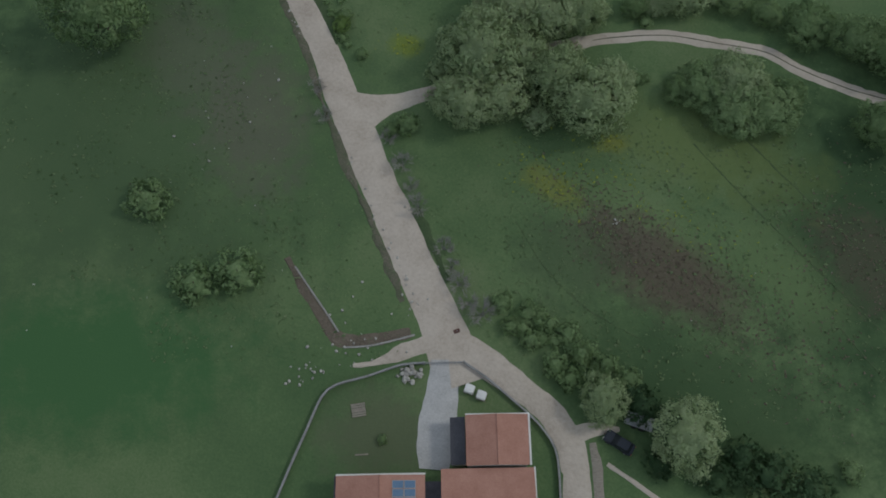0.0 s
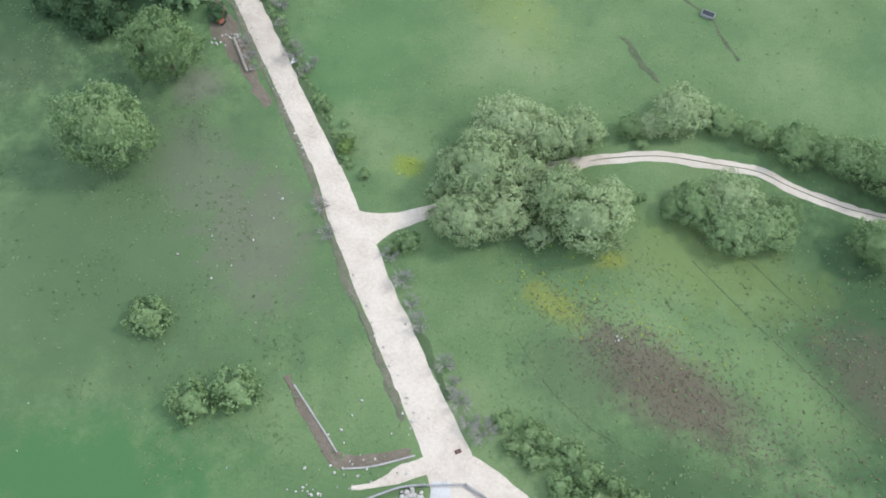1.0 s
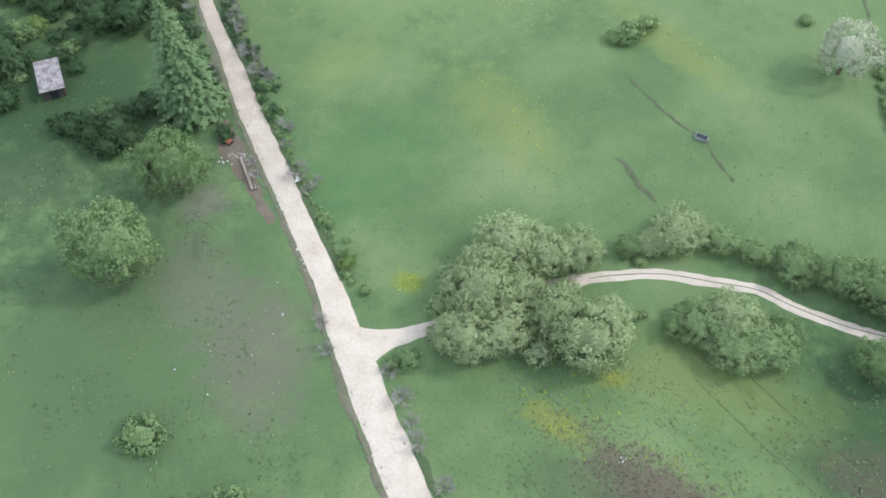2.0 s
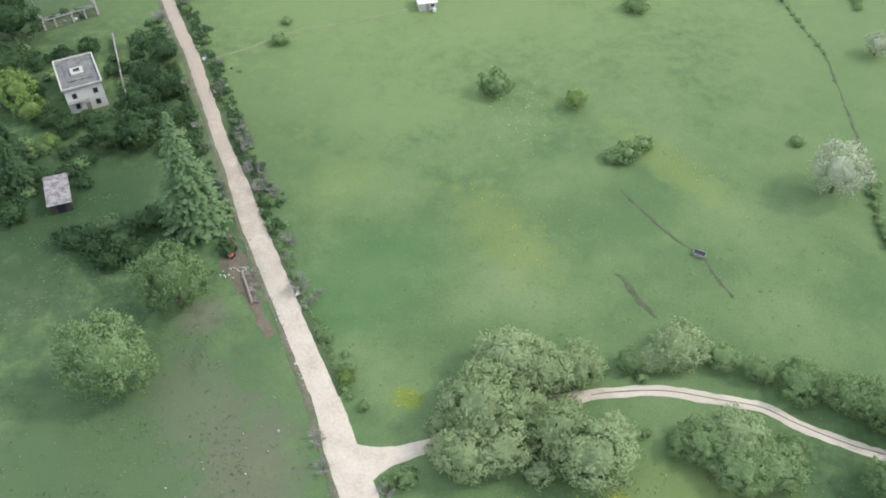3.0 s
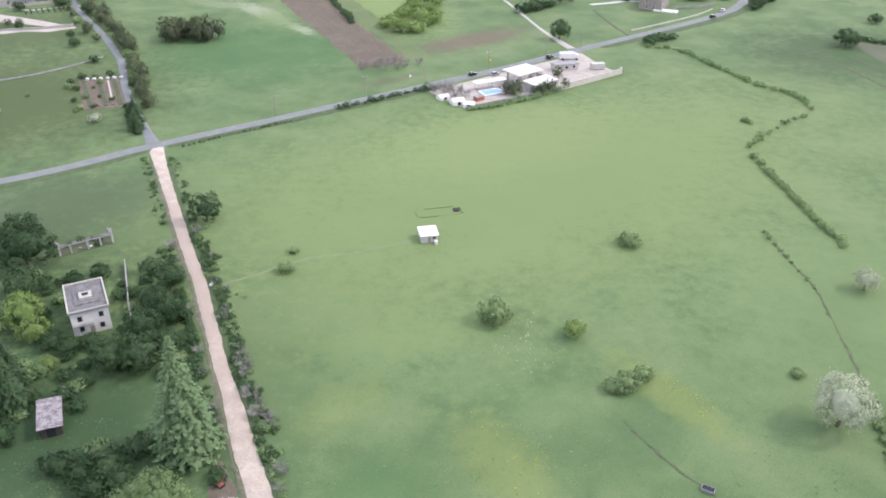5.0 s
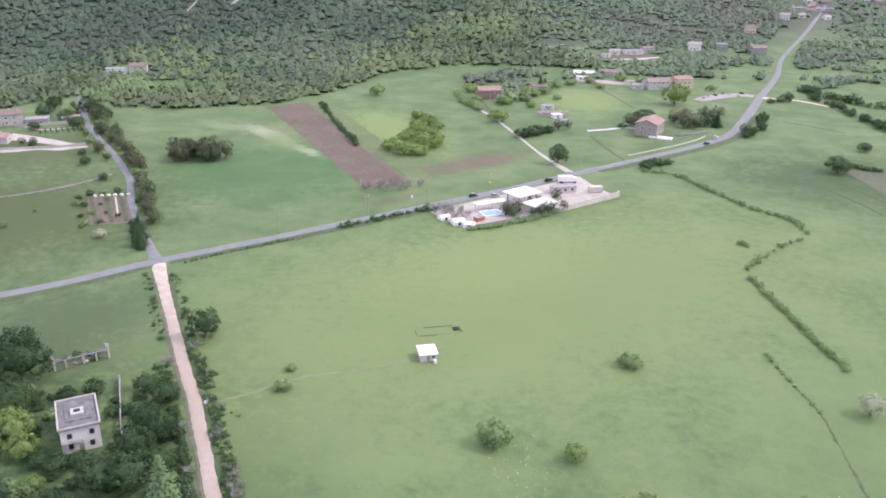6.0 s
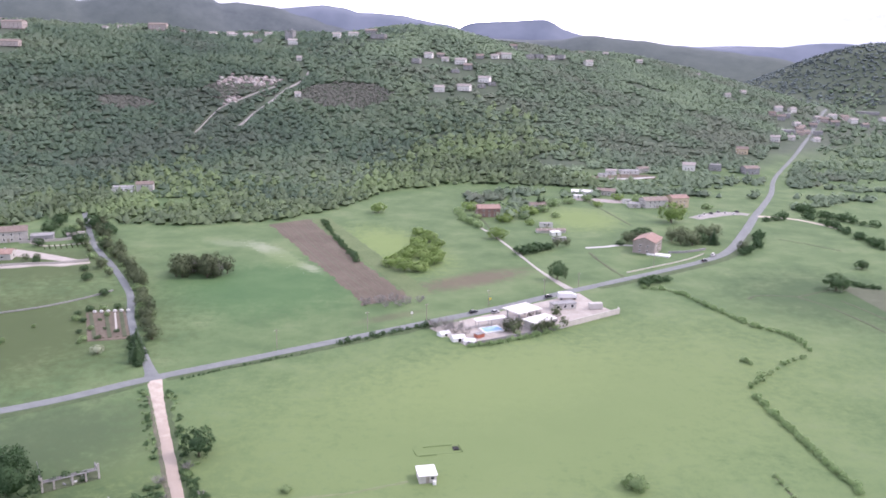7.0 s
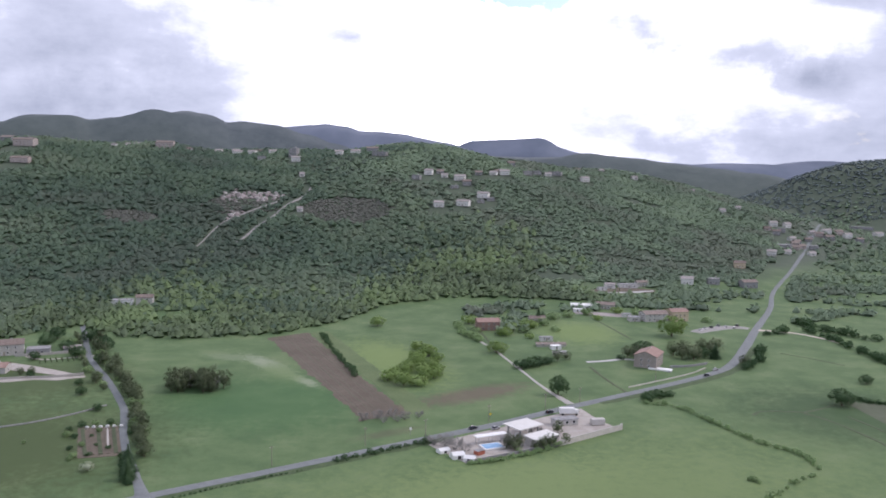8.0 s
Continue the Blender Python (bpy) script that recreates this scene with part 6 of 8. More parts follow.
def build_trailer():
    t = thing("farm_trailer", 25.6, 14.6, 0, -20, "grey flat farm trailer half hidden by trees", "trailer")
    part("bed", boxed(-1.9, 1.9, -0.85, 0.85, 0.62, 0.8, bevel=0.03), METAL, t)
    for y in (-0.85, 0.85):
        part("side_board", boxed(-1.9, 1.9, y - 0.03, y + 0.03, 0.804, 1.05), METAL, t)
    for x in (-0.5, 0.5):
        for y in (-0.95, 0.95):
            part("wheel", rod(bmesh.new(), (x, y - 0.1, 0.35), (x, y + 0.1, 0.35), 0.35, 14), RUBBER, t)
    part("drawbar", rod(bmesh.new(), (1.9, 0, 0.6), (3.1, 0, 0.4), 0.06, 8), METAL, t)


build_trailer()
ribbon("stone_edging", [(19.3, 12.0, 1.2), (19.6, 8.5, 1.3), (19.6, 2.0, 1.3)], WOOD, "strip of bare stony ground beside the lane", "verge", height=0.08, seed=14)
ribbon("footpath", [(21.0, 9.2, 0.7), (22.6, 8.0, 0.7), (26.9, 4.9, 0.7), (31, 1.5, 0.7)], DIRT, "narrow pale footpath below the lane", "path", height=0.08, ragged=0.1, step=1, seed=15)


# an open trench with a low stone edge beside the road
def strip_of(name, pts, material, label, category, height, seed, ragged=0.25):
    return ribbon(name, pts, material, label, category, height=height, ragged=ragged, step=1.0, seed=seed)


strip_of("trench", [(-22.9, 39.0, 1.2), (-20.2, 34.3, 1.6), (-17.5, 30.1, 1.7), (-15.6, 27.0, 2.2), (-11.1, 26.6, 1.9), (-5.0, 27.6, 1.6)], SOIL, "bare brown earth strip of a filled trench", "trench", 0.05, 21)
bound("kerb", [(-21.6, 37.6), (-19.2, 34.0), (-16.6, 30.2), (-15.1, 27.8)], VERGE_STONE, "low weathered stone kerb along the earth strip", "kerb", 0.14, 0.25, None)
bound("kerb", [(-14.4, 25.6), (-11.1, 25.7), (-8.0, 26.3), (-4.4, 27.2)], VERGE_STONE, "low weathered stone kerb along the earth strip", "kerb", 0.14, 0.25, None)


# ---- villa, hut and ruin beside the road ----
RUSTDARK = surface("dark_rust", [(0.3, (0.07, 0.035, 0.03)), (0.7, (0.14, 0.07, 0.06))], scale=3.0, rough=0.8)
YELLOWPAINT = surface("yellow_paint", [(0.3, (0.60, 0.46, 0.05)), (0.7, (0.72, 0.56, 0.08))], scale=2.0, rough=0.5, bump=0.05)
DARKSLAB = surface("dark_stained_concrete", [(0.3, (0.085, 0.085, 0.085)), (0.5, (0.15, 0.15, 0.15)), (0.7, (0.25, 0.245, 0.24))], scale=0.6, fine=6.0, rough=0.9)


def build_villa():
    v = thing("villa", -82.0, 158.2, 0, 26.5, "abandoned flat-roofed villa with pale stained walls", "house")
    part("wall", boxed(-4.1, 4.1, -6.2, 6.2, -0.3, 6.1), LIMEWASH, v)
    r = part("roof", boxed(-4.45, 4.45, -6.55, 6.55, 6.104, 6.3, bevel=0.03), DARKSLAB, v, "stained dark grey concrete roof slab")
    for nm, d in (("parapet", (-4.45, 4.45, -6.55, -6.2, 6.303, 6.75)), ("parapet", (-4.45, 4.45, 6.2, 6.55, 6.303, 6.75)), ("parapet", (-4.45, -4.1, -6.2, 6.2, 6.303, 6.75)), ("parapet", (4.1, 4.45, -6.2, 6.2, 6.303, 6.75))):
        part(nm, boxed(*d, bevel=0.03), STONE, r, "pale concrete parapet")
    part("platform", boxed(-2.7, 2.9, -3.4, 4.2, 6.303, 6.5, bevel=0.05), DARKSLAB, r)
    h = part("stair_head", boxed(-1.4, 1.4, -1.6, 1.2, 6.503, 7.0, bevel=0.05), STONE, r)
    part("hatch", boxed(-0.7, 0.7, -0.7, 0.5, 7.003, 7.06), GLASS, h, "dark roof hatch")
    windows(v, [(-2.2, -6.2, 4.4, 0), (2.4, -6.2, 4.6, 0), (-2.2, -6.2, 1.7, 0), (2.2, -6.2, 1.7, 0), (4.1, -2, 4.4, 90), (4.1, 2.4, 4.4, 90), (4.1, 0, 1.6, 90), (-4.1, 0, 4.4, -90)], (1.0, 1.1), CONCRETE)
    part("balcony", boxed(-3.9, 0.4, -7.2, -6.2, 3.0, 3.18, bevel=0.03), CONCRETE, v)
    part("door", boxed(-0.5, 0.5, -6.26, -6.17, 0, 2.1), WOOD, v, "old wooden door")


DARKWOOD = surface("dark_boards", [(0.3, (0.035, 0.03, 0.026)), (0.7, (0.085, 0.075, 0.065))], scale=1.5, fine=6.0, stretch=(1, 5, 1))


def build_hut():
    t = thing("hut", -76.5, 122.6, 0, 23, "small shed with a patchy rusted sheet roof", "shed")
    part("wall", walls(bmesh.new(), -2.0, 2.0, -4.3, 4.3, 2.35), DARKWOOD, t)
    r = part("roof", bmesh.new(), RUSTY, t, "patchy grey and rust sheet roof")
    bm = bmesh.new()
    for k in range(4):
        y0 = -4.8 + k * 2.4
        slab(bm, [(-2.35, y0, 2.75 + 0.02 * (k % 2)), (2.35, y0, 2.5 + 0.02 * (k % 2)), (2.35, y0 + 2.38, 2.5 + 0.02 * (k % 2)), (-2.35, y0 + 2.38, 2.75 + 0.02 * (k % 2))], 0.06)
    bm.to_mesh(r.data)
    bm.free()
    # The wall is not cut; a dark panel gives the doorway's shade.
    part("door", boxed(-0.8, 0.8, -4.36, -4.27, 0, 2.0), GLASS, t, "dark panel standing in for a shaded doorway")


def build_ruin():
    t = thing("ruined_pergola", -95.5, 191.3, 0, 33.5, "roofless ruin of pale concrete posts and beams", "ruin")
    part("floor_slab", boxed(-7.0, 7.0, -1.6, 3.6, -0.1, 0.1, bevel=0.03), DITCH, t, "dark overgrown floor")
    for x, h in ((-6.8, 4.2), (-4.0, 2.5), (0.4, 2.5), (3.6, 2.5), (6.8, 4.4)):
        part("post", boxed(x - 0.24, x + 0.24, -1.5, -1.02, 0, h, bevel=0.03), STONE, t)
    part("beam", boxed(-6.5, 6.5, -1.42, -1.1, 2.504, 2.75, bevel=0.03), CONCRETE, t)
    for x in (-6.8, 6.8):
        part("side_beam", boxed(x - 0.15, x + 0.15, -1.0, 3.4, 2.3, 2.55, bevel=0.03), CONCRETE, t)
        part("post", boxed(x - 0.2, x + 0.2, 3.2, 3.6, 0, 2.296, bevel=0.03), CONCRETE, t)
    part("back_wall", boxed(-6.9, 6.9, 3.3, 3.6, 0.1, 0.9, bevel=0.04), CONCRETE, t)
    part("pole", rod(bmesh.new(), (-6.8, -1.3, 4.2), (-7.3, -0.6, 8.4), 0.09, 6), METAL, t, "thin leaning metal pole")
    rng = np.random.RandomState(8)
    for k in range(8):
        bm = bmesh.new()
        rock(bm, rng.uniform(-3, 4), rng.uniform(-0.5, 2.0), 0.25, rng.uniform(0.25, 0.5), rng)
        part("fallen_stone", bm, CONCRETE, t)
    part("tub", boxed(0.8, 1.6, -0.6, -0.1, 0.104, 0.5, bevel=0.08), WHITE, t, "white bathtub-like basin")


build_villa()
build_hut()
build_ruin()
bound("old_wall", [(-82.0, 182.5), (-79.2, 175), (-76.7, 168.7), (-74.2, 162), (-71.4, 155.8)], CONCRETE, "crumbling pale garden wall among bushes", "wall", 1.7, 0.25, None)
t = thing("timber_beam", -77.1, 132.6, 0, -24, "grey timber pole lying in the grass", "timber")
part("beam", rod(bmesh.new(), (-2.6, 0, 0.15), (2.6, 0, 0.15), 0.15, 8, 0.1), WOOD, t)
t = thing("lime_heap", -56.6, 173.0, 0, 0, "round white heap of lime beside the road", "heap")
bm = bmesh.new()
rng = np.random.RandomState(2)
v, f = ICO2
vs = [bm.verts.new((p[0] * 1.3 * rng.uniform(0.9, 1.1), p[1] * 1.1 * rng.uniform(0.9, 1.1), max(-0.05, p[2] * 0.6 * rng.uniform(0.9, 1.1)))) for p in v]
for q in f:
    bm.faces.new([vs[k] for k in q])
part("heap", bm, WHITE, t)


def build_excavator():
    t = thing("mini_excavator", -39.4, 106.2, 0, 60, "small orange excavator parked beside the gravel road", "excavator")
    t.scale = (0.78, 0.78, 0.78)
    for y in (-0.65, 0.65):
        part("track", boxed(-0.9, 0.9, y - 0.18, y + 0.18, 0, 0.42, bevel=0.14), RUBBER, t)
    part("chassis", boxed(-0.6, 0.6, -0.45, 0.45, 0.2, 0.55, bevel=0.04), METAL, t)
    b = part("body", boxed(-0.9, 0.55, -0.6, 0.6, 0.553, 1.2, bevel=0.12), REDPAINT, t, "orange-red engine cover")
    part("seat", boxed(-0.1, 0.4, -0.25, 0.25, 1.203, 1.55, bevel=0.08), RUBBER, b)
    part("boom", rod(bmesh.new(), (0.5, 0, 1.0), (1.5, 0, 2.1), 0.12, 8), REDPAINT, t)
    part("arm", rod(bmesh.new(), (1.5, 0, 2.1), (2.2, 0, 1.0), 0.1, 8), REDPAINT, t)
    part("bucket", boxed(2.0, 2.5, -0.28, 0.28, 0.6, 1.0, bevel=0.08), METAL, t)


build_excavator()
t = thing("wooden_pole", -35.2, 98.4, 0, 22, "long pale wooden pole lying beside the road", "pole")
part("pole", rod(bmesh.new(), (0, -4.2, 0.3), (0, 4.2, 0.25), 0.24, 12), WOOD, t)
build_rubble(-37.4, 102.5, 26, 3.0, 0.26, "scattered pale stones on bare earth beside the road", 5)
strip_of("bare_verge", [(-41.5, 112.0, 2.5), (-39.2, 106.0, 5.0), (-36.0, 100.0, 4.2), (-32.6, 93.0, 2.2), (-29.5, 87.0, 1.4)], SOIL, "bare brown earth beside the gravel road", "verge", 0.05, 22, 0.5)
t = thing("fallen_sheet", -25.8, 96.8, 0, 30, "crumpled white plastic sheet in the grass", "litter")
part("sheet", slab(bmesh.new(), [(-0.7, -0.4, 0.2), (0.7, -0.5, 0.25), (0.2, 0.7, 0.35)], 0.05), WHITE, t)


# ---- shed and old foundations in the meadow ----
def build_shed():
    t = thing("field_shed", -3.3, 197.2, 0, 12, "small white flat-roofed shed alone in the meadow", "shed")
    part("wall", walls(bmesh.new(), -2.3, 2.3, -2.4, 2.4, 2.2), PLASTER, t)
    part("roof", slab(bmesh.new(), [(-2.6, -2.7, 2.32), (2.6, -2.7, 2.32), (2.6, 2.7, 2.55), (-2.6, 2.7, 2.55)], 0.14), WHITE, t, "white sheet roof")
    part("door", boxed(-0.5, 0.4, -2.46, -2.37, 0, 1.9), WOOD, t, "brown plank door")
    part("water_butt", rod(bmesh.new(), (1.6, -3.2, 0), (1.6, -3.2, 0.9), 0.5, 14), WHITE, t, "white plastic water butt")
    part("window", boxed(0.8, 1.7, -2.44, -2.37, 1.1, 1.7), GLASS, t)


def build_foundations():
    t = thing("old_foundations", -0.3, 213.0, 0, 13, "overgrown rectangle of old stone foundations", "foundation")
    part("floor", boxed(-6.6, 6.4, -2.3, 2.3, -0.1, 0.05), MEADOW, t)
    for d in ((-3.9, 4.6, 2.3, 2.6, -0.1, 0.25), (-5.9, -1.0, -2.6, -2.3, -0.1, 0.2), (-6.9, -6.6, -1.3, 1.3, -0.1, 0.2), (6.4, 6.7, -2.0, 2.0, -0.1, 0.3)):
        part("footing", boxed(*d, bevel=0.05), MEADOW, t, "grass-grown footing")
    # No hole is dug; a black box gives the dark inside of a pit.
    part("pit", boxed(4.3, 6.0, -1.0, 1.0, 0.054, 0.3, bevel=0.02), RUBBER, t, "black box standing in for a dark pit")


build_shed()
build_foundations()
t = thing("cattle_trough", 48.6, 105.6, 0, -30, "pale stone cattle trough over dark water", "trough")
for d in ((-1.2, 1.2, -0.7, -0.58, 0, 0.6), (-1.2, 1.2, 0.58, 0.7, 0, 0.6), (-1.2, -1.08, -0.58, 0.58, 0, 0.6), (1.08, 1.2, -0.58, 0.58, 0, 0.6)):
    part("side", boxed(*d, bevel=0.03), CONCRETE, t)
part("water", boxed(-1.08, 1.08, -0.58, 0.58, 0.1, 0.45), GLASS, t, "dark still water")
for pts, w, s in (([(36.7, 123.8), (41.1, 115.8), (45.3, 109.5), (47.9, 106.5)], 0.9, 31), ([(49.5, 104.6), (50.5, 100.1), (52.5, 95.0)], 0.8, 32), ([(32.0, 101.0), (33.8, 98.9), (35.4, 94.2), (37.8, 90.6)], 1.3, 33), ([(91.2, 201.8), (93.0, 184.9), (94.4, 172.9), (92.9, 157.2), (91.3, 144.9), (88.7, 126.2), (85.6, 113.0)], 0.7, 34)):
    strip_of("ditch", [(x, y, w * (0.35 + 0.6 * ((i * 7) % 3) / 2)) for i, (x, y) in enumerate(pts)], DITCH, "dark narrow drainage ditch through the meadow", "ditch", 0.03, s, 0.45)


TRODDEN = surface("trodden_grass", [(0.3, (0.125, 0.165, 0.075)), (0.5, (0.155, 0.195, 0.095)), (0.7, (0.20, 0.225, 0.13))], scale=0.4, fine=8.0)
ribbon("trodden_path", [(-55.0, 173.0, 0.8), (-46.0, 178.5, 1.4), (-36.0, 185.5, 1.2), (-22.0, 189.5, 1.0), (-8.0, 195.5, 1.2)], TRODDEN, "faint trodden path across the meadow to the shed", "path", height=0.04, ragged=0.3, seed=81)


# ---- petrol station beside the asphalt road ----
AX = 37.5  # the road's bearing here


OLDRENDER = surface("stained_render", [(0.3, (0.40, 0.375, 0.335)), (0.5, (0.52, 0.49, 0.44)), (0.7, (0.62, 0.59, 0.54))], scale=0.5, fine=7.0, rough=0.9, bump=0.1)


def build_station():
    yard = bmesh.new()
    slab(yard, [(-5, 317, 0.1), (9.6, 297.5, 0.1), (47.2, 318.7, 0.1), (77, 341.5, 0.1), (70, 353, 0.1), (64.5, 370.5, 0.1)], 0.3)
    me = bpy.data.meshes.new("yard")
    yard.to_mesh(me)
    yard.free()
    me.materials.append(YARD)
    tagged(new("station_yard", me), "beige concrete forecourt of the roadside petrol station", "forecourt", kind="structure")
    c = thing("station_canopy", 34.0, 330.5, 0.1, AX, "large white flat forecourt canopy on four columns", "canopy")
    part("canopy", boxed(-6.8, 6.8, -5.2, 5.2, 4.6, 5.0, bevel=0.06), LIMEWASH, c)
    for x in (-5, 5):
        for y in (-3.6, 3.6):
            part("column", boxed(x - 0.25, x + 0.25, y - 0.25, y + 0.25, 0, 4.596, bevel=0.03), METAL, c)
    for x in (-3.5, 3.5):
        p = thing("fuel_pump", 34 + x * math.cos(radians(AX)), 330.5 + x * math.sin(radians(AX)), 0.1, AX, "pale fuel pump under the forecourt canopy", "fuel pump", "fuel pumps")
        part("housing", boxed(-0.5, 0.5, -0.3, 0.3, 0, 1.7, bevel=0.05), WHITE, p)
        part("display", boxed(-0.35, 0.35, -0.33, -0.296, 1.0, 1.5), GLASS, p)
        part("plinth", boxed(-1.2, 1.2, -0.6, 0.6, 0, -0.05 + 0.15), CONCRETE, p)
    k = thing("station_kiosk", 40.5, 321.5, 0.1, AX, "white flat-roofed station kiosk with wide windows", "kiosk")
    part("wall", boxed(-6.0, 6.0, -3.2, 3.2, 0, 3.2), PLASTER, k)
    part("roof", boxed(-6.6, 6.6, -3.8, 3.8, 3.204, 3.6, bevel=0.06), LIMEWASH, k)
    windows(k, [(-5, -3.2, 1.7, 0), (-2, -3.2, 1.7, 0), (2, -3.2, 1.7, 0), (5, -3.2, 1.7, 0), (-5, 3.2, 1.7, 180), (0, 3.2, 1.7, 180), (5, 3.2, 1.7, 180)], (1.8, 1.4))
    w = thing("white_awning", 20.0, 321.6, 0.1, 25, "long white awning beside the forecourt", "awning")
    part("roof", boxed(-7, 7, -1.7, 1.7, 3.0, 3.25, bevel=0.06), WHITE, w)
    for x in (-6, 0, 6):
        for y in (-1.4, 1.4):
            part("post", boxed(x - 0.08, x + 0.08, y - 0.08, y + 0.08, 0, 2.996), METAL, w)
    b = thing("blue_pool", 20.4, 316.0, 0.1, 25, "light blue pool with a white rim behind the station", "pool")
    part("rim", boxed(-4.6, 4.6, -3.2, 3.2, 0, 0.5, bevel=0.08), WHITE, b)
    part("water", boxed(-3.9, 3.9, -2.6, 2.6, 0.504, 0.53), POOLBLUE, b, "light blue water")
    r = thing("red_shed", 15.0, 307.5, 0.1, AX, "small red-walled shed beside the pool", "shed")
    part("wall", boxed(-1.8, 1.8, -1.2, 1.2, 0, 1.6), REDPAINT, r)
    part("roof", boxed(-2.0, 2.0, -1.4, 1.4, 1.604, 1.72, bevel=0.03), CONCRETE, r)
    for x, y, sx, sy, h, turn, lab in ((6.5, 303.5, 2.6, 2.0, 2.4, 20, "white rounded storage tent by the station"), (11.0, 300.8, 2.2, 1.8, 2.0, -10, "white storage tent with a black panel standing in for a shaded opening"), (1.0, 309.0, 2.4, 1.6, 1.8, 35, "pale low storage tent by the station")):
        d = thing("storage_tent", x, y, 0.1, turn, lab, "tent", "storage tents")
        bm = walls(bmesh.new(), -sx, sx, -sy, sy, h * 0.6, h * 0.4, "x")
        bmesh.ops.bevel(bm, geom=list(bm.edges), offset=0.12, segments=2, affect="EDGES")
        part("cover", bm, WHITE, d)
        # The cover stays closed; a black panel gives the shade of an opening.
        part("opening", boxed(-0.6, 0.6, -sy - 0.04, -sy + 0.05, 0, h * 0.5), RUBBER, d, "black panel standing in for a shaded opening")
    v = thing("truck", 57.3, 360.2, 0.1, 4, "white box truck parked at the station", "truck")
    part("cargo_box", boxed(-4.2, 2.6, -1.25, 1.25, 0.95, 3.3, bevel=0.06), WHITE, v)
    part("cab", boxed(2.7, 4.4, -1.15, 1.15, 0.6, 2.6, bevel=0.18), WHITE, v)
    part("windscreen", boxed(4.3, 4.43, -0.95, 0.95, 1.6, 2.35), GLASS, v)
    for x in (-2.8, 3.4):
        for y in (-1.0, 1.0):
            part("wheel", rod(bmesh.new(), (x, y - 0.15, 0.48), (x, y + 0.15, 0.48), 0.48, 14), RUBBER, v)
    v = thing("shipping_container", 68.0, 347.0, 0.1, 10, "beige container box on the forecourt", "container")
    part("box", boxed(-3.0, 3.0, -1.3, 1.3, 0.15, 2.7, bevel=0.05), PLASTER, v)
    part("skid", boxed(-2.9, 2.9, -1.2, 1.2, 0, 0.146), RUBBER, v)
    part("door", boxed(2.98, 3.06, -1.0, 1.0, 0.3, 2.5), METAL, v)
    s = thing("forecourt_office", 53.5, 346.5, 0.1, 20, "low pale office with a grey flat roof", "office")
    part("wall", boxed(-5.5, 5.5, -2.2, 2.2, 0, 2.6), PLASTER, s)
    part("roof", boxed(-5.8, 5.8, -2.5, 2.5, 2.604, 2.85, bevel=0.04), CONCRETE, s)
    windows(s, [(-3.5, -2.2, 1.5, 0), (0, -2.2, 1.5, 0), (3.5, -2.2, 1.5, 0)], (1.4, 1.0))
    bound("boundary_wall", [(47.2, 318.5), (55, 324.2), (62, 329.5), (70, 335.5), (77.4, 341.0)], OLDRENDER, "stained off-white rendered boundary wall of the station yard", "wall", 2.3, 0.3, STONE)
    bound("boundary_wall", [(77.6, 341.3), (77.4, 344)], OLDRENDER, "short off-white return of the boundary wall", "wall", 2.0, 0.3, STONE)
    bound("hedge_wall", [(9.6, 297.5), (20, 303.6), (33, 311.0), (47.0, 318.4)], CONCRETE, "low grey wall behind the station", "wall", 1.0, 0.3, None)
    car(30.5, 342.5, AX, WHITECAR, "white car at the roadside by the station", z=0.25)
    car(23.0, 337.6, AX, GREYCAR, "silver car at the roadside by the station", z=0.25)
    car(49.0, 361.8, AX, BLACKCAR, "dark car driving on the asphalt road", z=0.32)
    car(13.5, 337.0, AX, BLACKCAR, "dark car on the asphalt road near the station", z=0.32)
    car(143.0, 434.0, AX, BLACKCAR, "dark car on the asphalt road at the bend", z=0.32)
    car(152.0, 447.5, 50, WHITECAR, "white car on the asphalt road at the bend", z=0.32)


build_station()


# ---- houses of the valley ----
def clump_of(r, high, seed):
    """A ragged leafy clump as a bmesh."""
    rng = np.random.RandomState(seed)
    bm = bmesh.new()
    v, f = ICO1
    for k in range(3):
        vs = [bm.verts.new((p[0] * r * rng.uniform(0.6, 1.2), p[1] * r * rng.uniform(0.6, 1.2), high * (0.45 + 0.25 * k) + p[2] * r * rng.uniform(0.5, 1.0))) for p in v]
        for q in f:
            bm.faces.new([vs[i] for i in q])
    return bm


PALETILES = surface("pale_roof_tiles", [(0.3, (0.26, 0.235, 0.22)), (0.5, (0.33, 0.30, 0.285)), (0.7, (0.40, 0.37, 0.35))], scale=0.6, fine=8.0, rough=0.9, each=0.1)
DUSTYWALL = surface("dusty_brown_plaster", [(0.3, (0.235, 0.205, 0.185)), (0.5, (0.30, 0.265, 0.24)), (0.7, (0.37, 0.335, 0.305))], scale=0.5, fine=6.0, rough=0.9, bump=0.1)
cottage(30.0, 549.0, 15, 10, 6.0, 8, BRICK, DUSTYTILES, "two-storey red brick house with a terracotta roof", rise=1.8)
cottage(117.0, 457.0, 16, 12.5, 7.0, 62, DUSTYWALL, DUSTYTILES, "two-storey brownish house with a pinkish tile roof", rise=2.4, front=3)
t = thing("terrace", 121.0, 447.0, 0, -26, "white paved terrace in front of the house", "terrace")
part("slab", boxed(-6.0, 6.5, -2.5, 2.6, -0.2, 0.7, bevel=0.05), WHITE, t)
for k in range(4):
    part("step", boxed(5.0, 6.4, -2.9 - 0.32 * k, -2.56 - 0.32 * k, -0.1, 0.54 - 0.16 * k), CONCRETE, t)
cottage(154.0, 594.0, 18, 11, 5.6, 14, PLASTER, OLDTILES, "long pale house with a pinkish tile roof", rise=1.8, front=4)
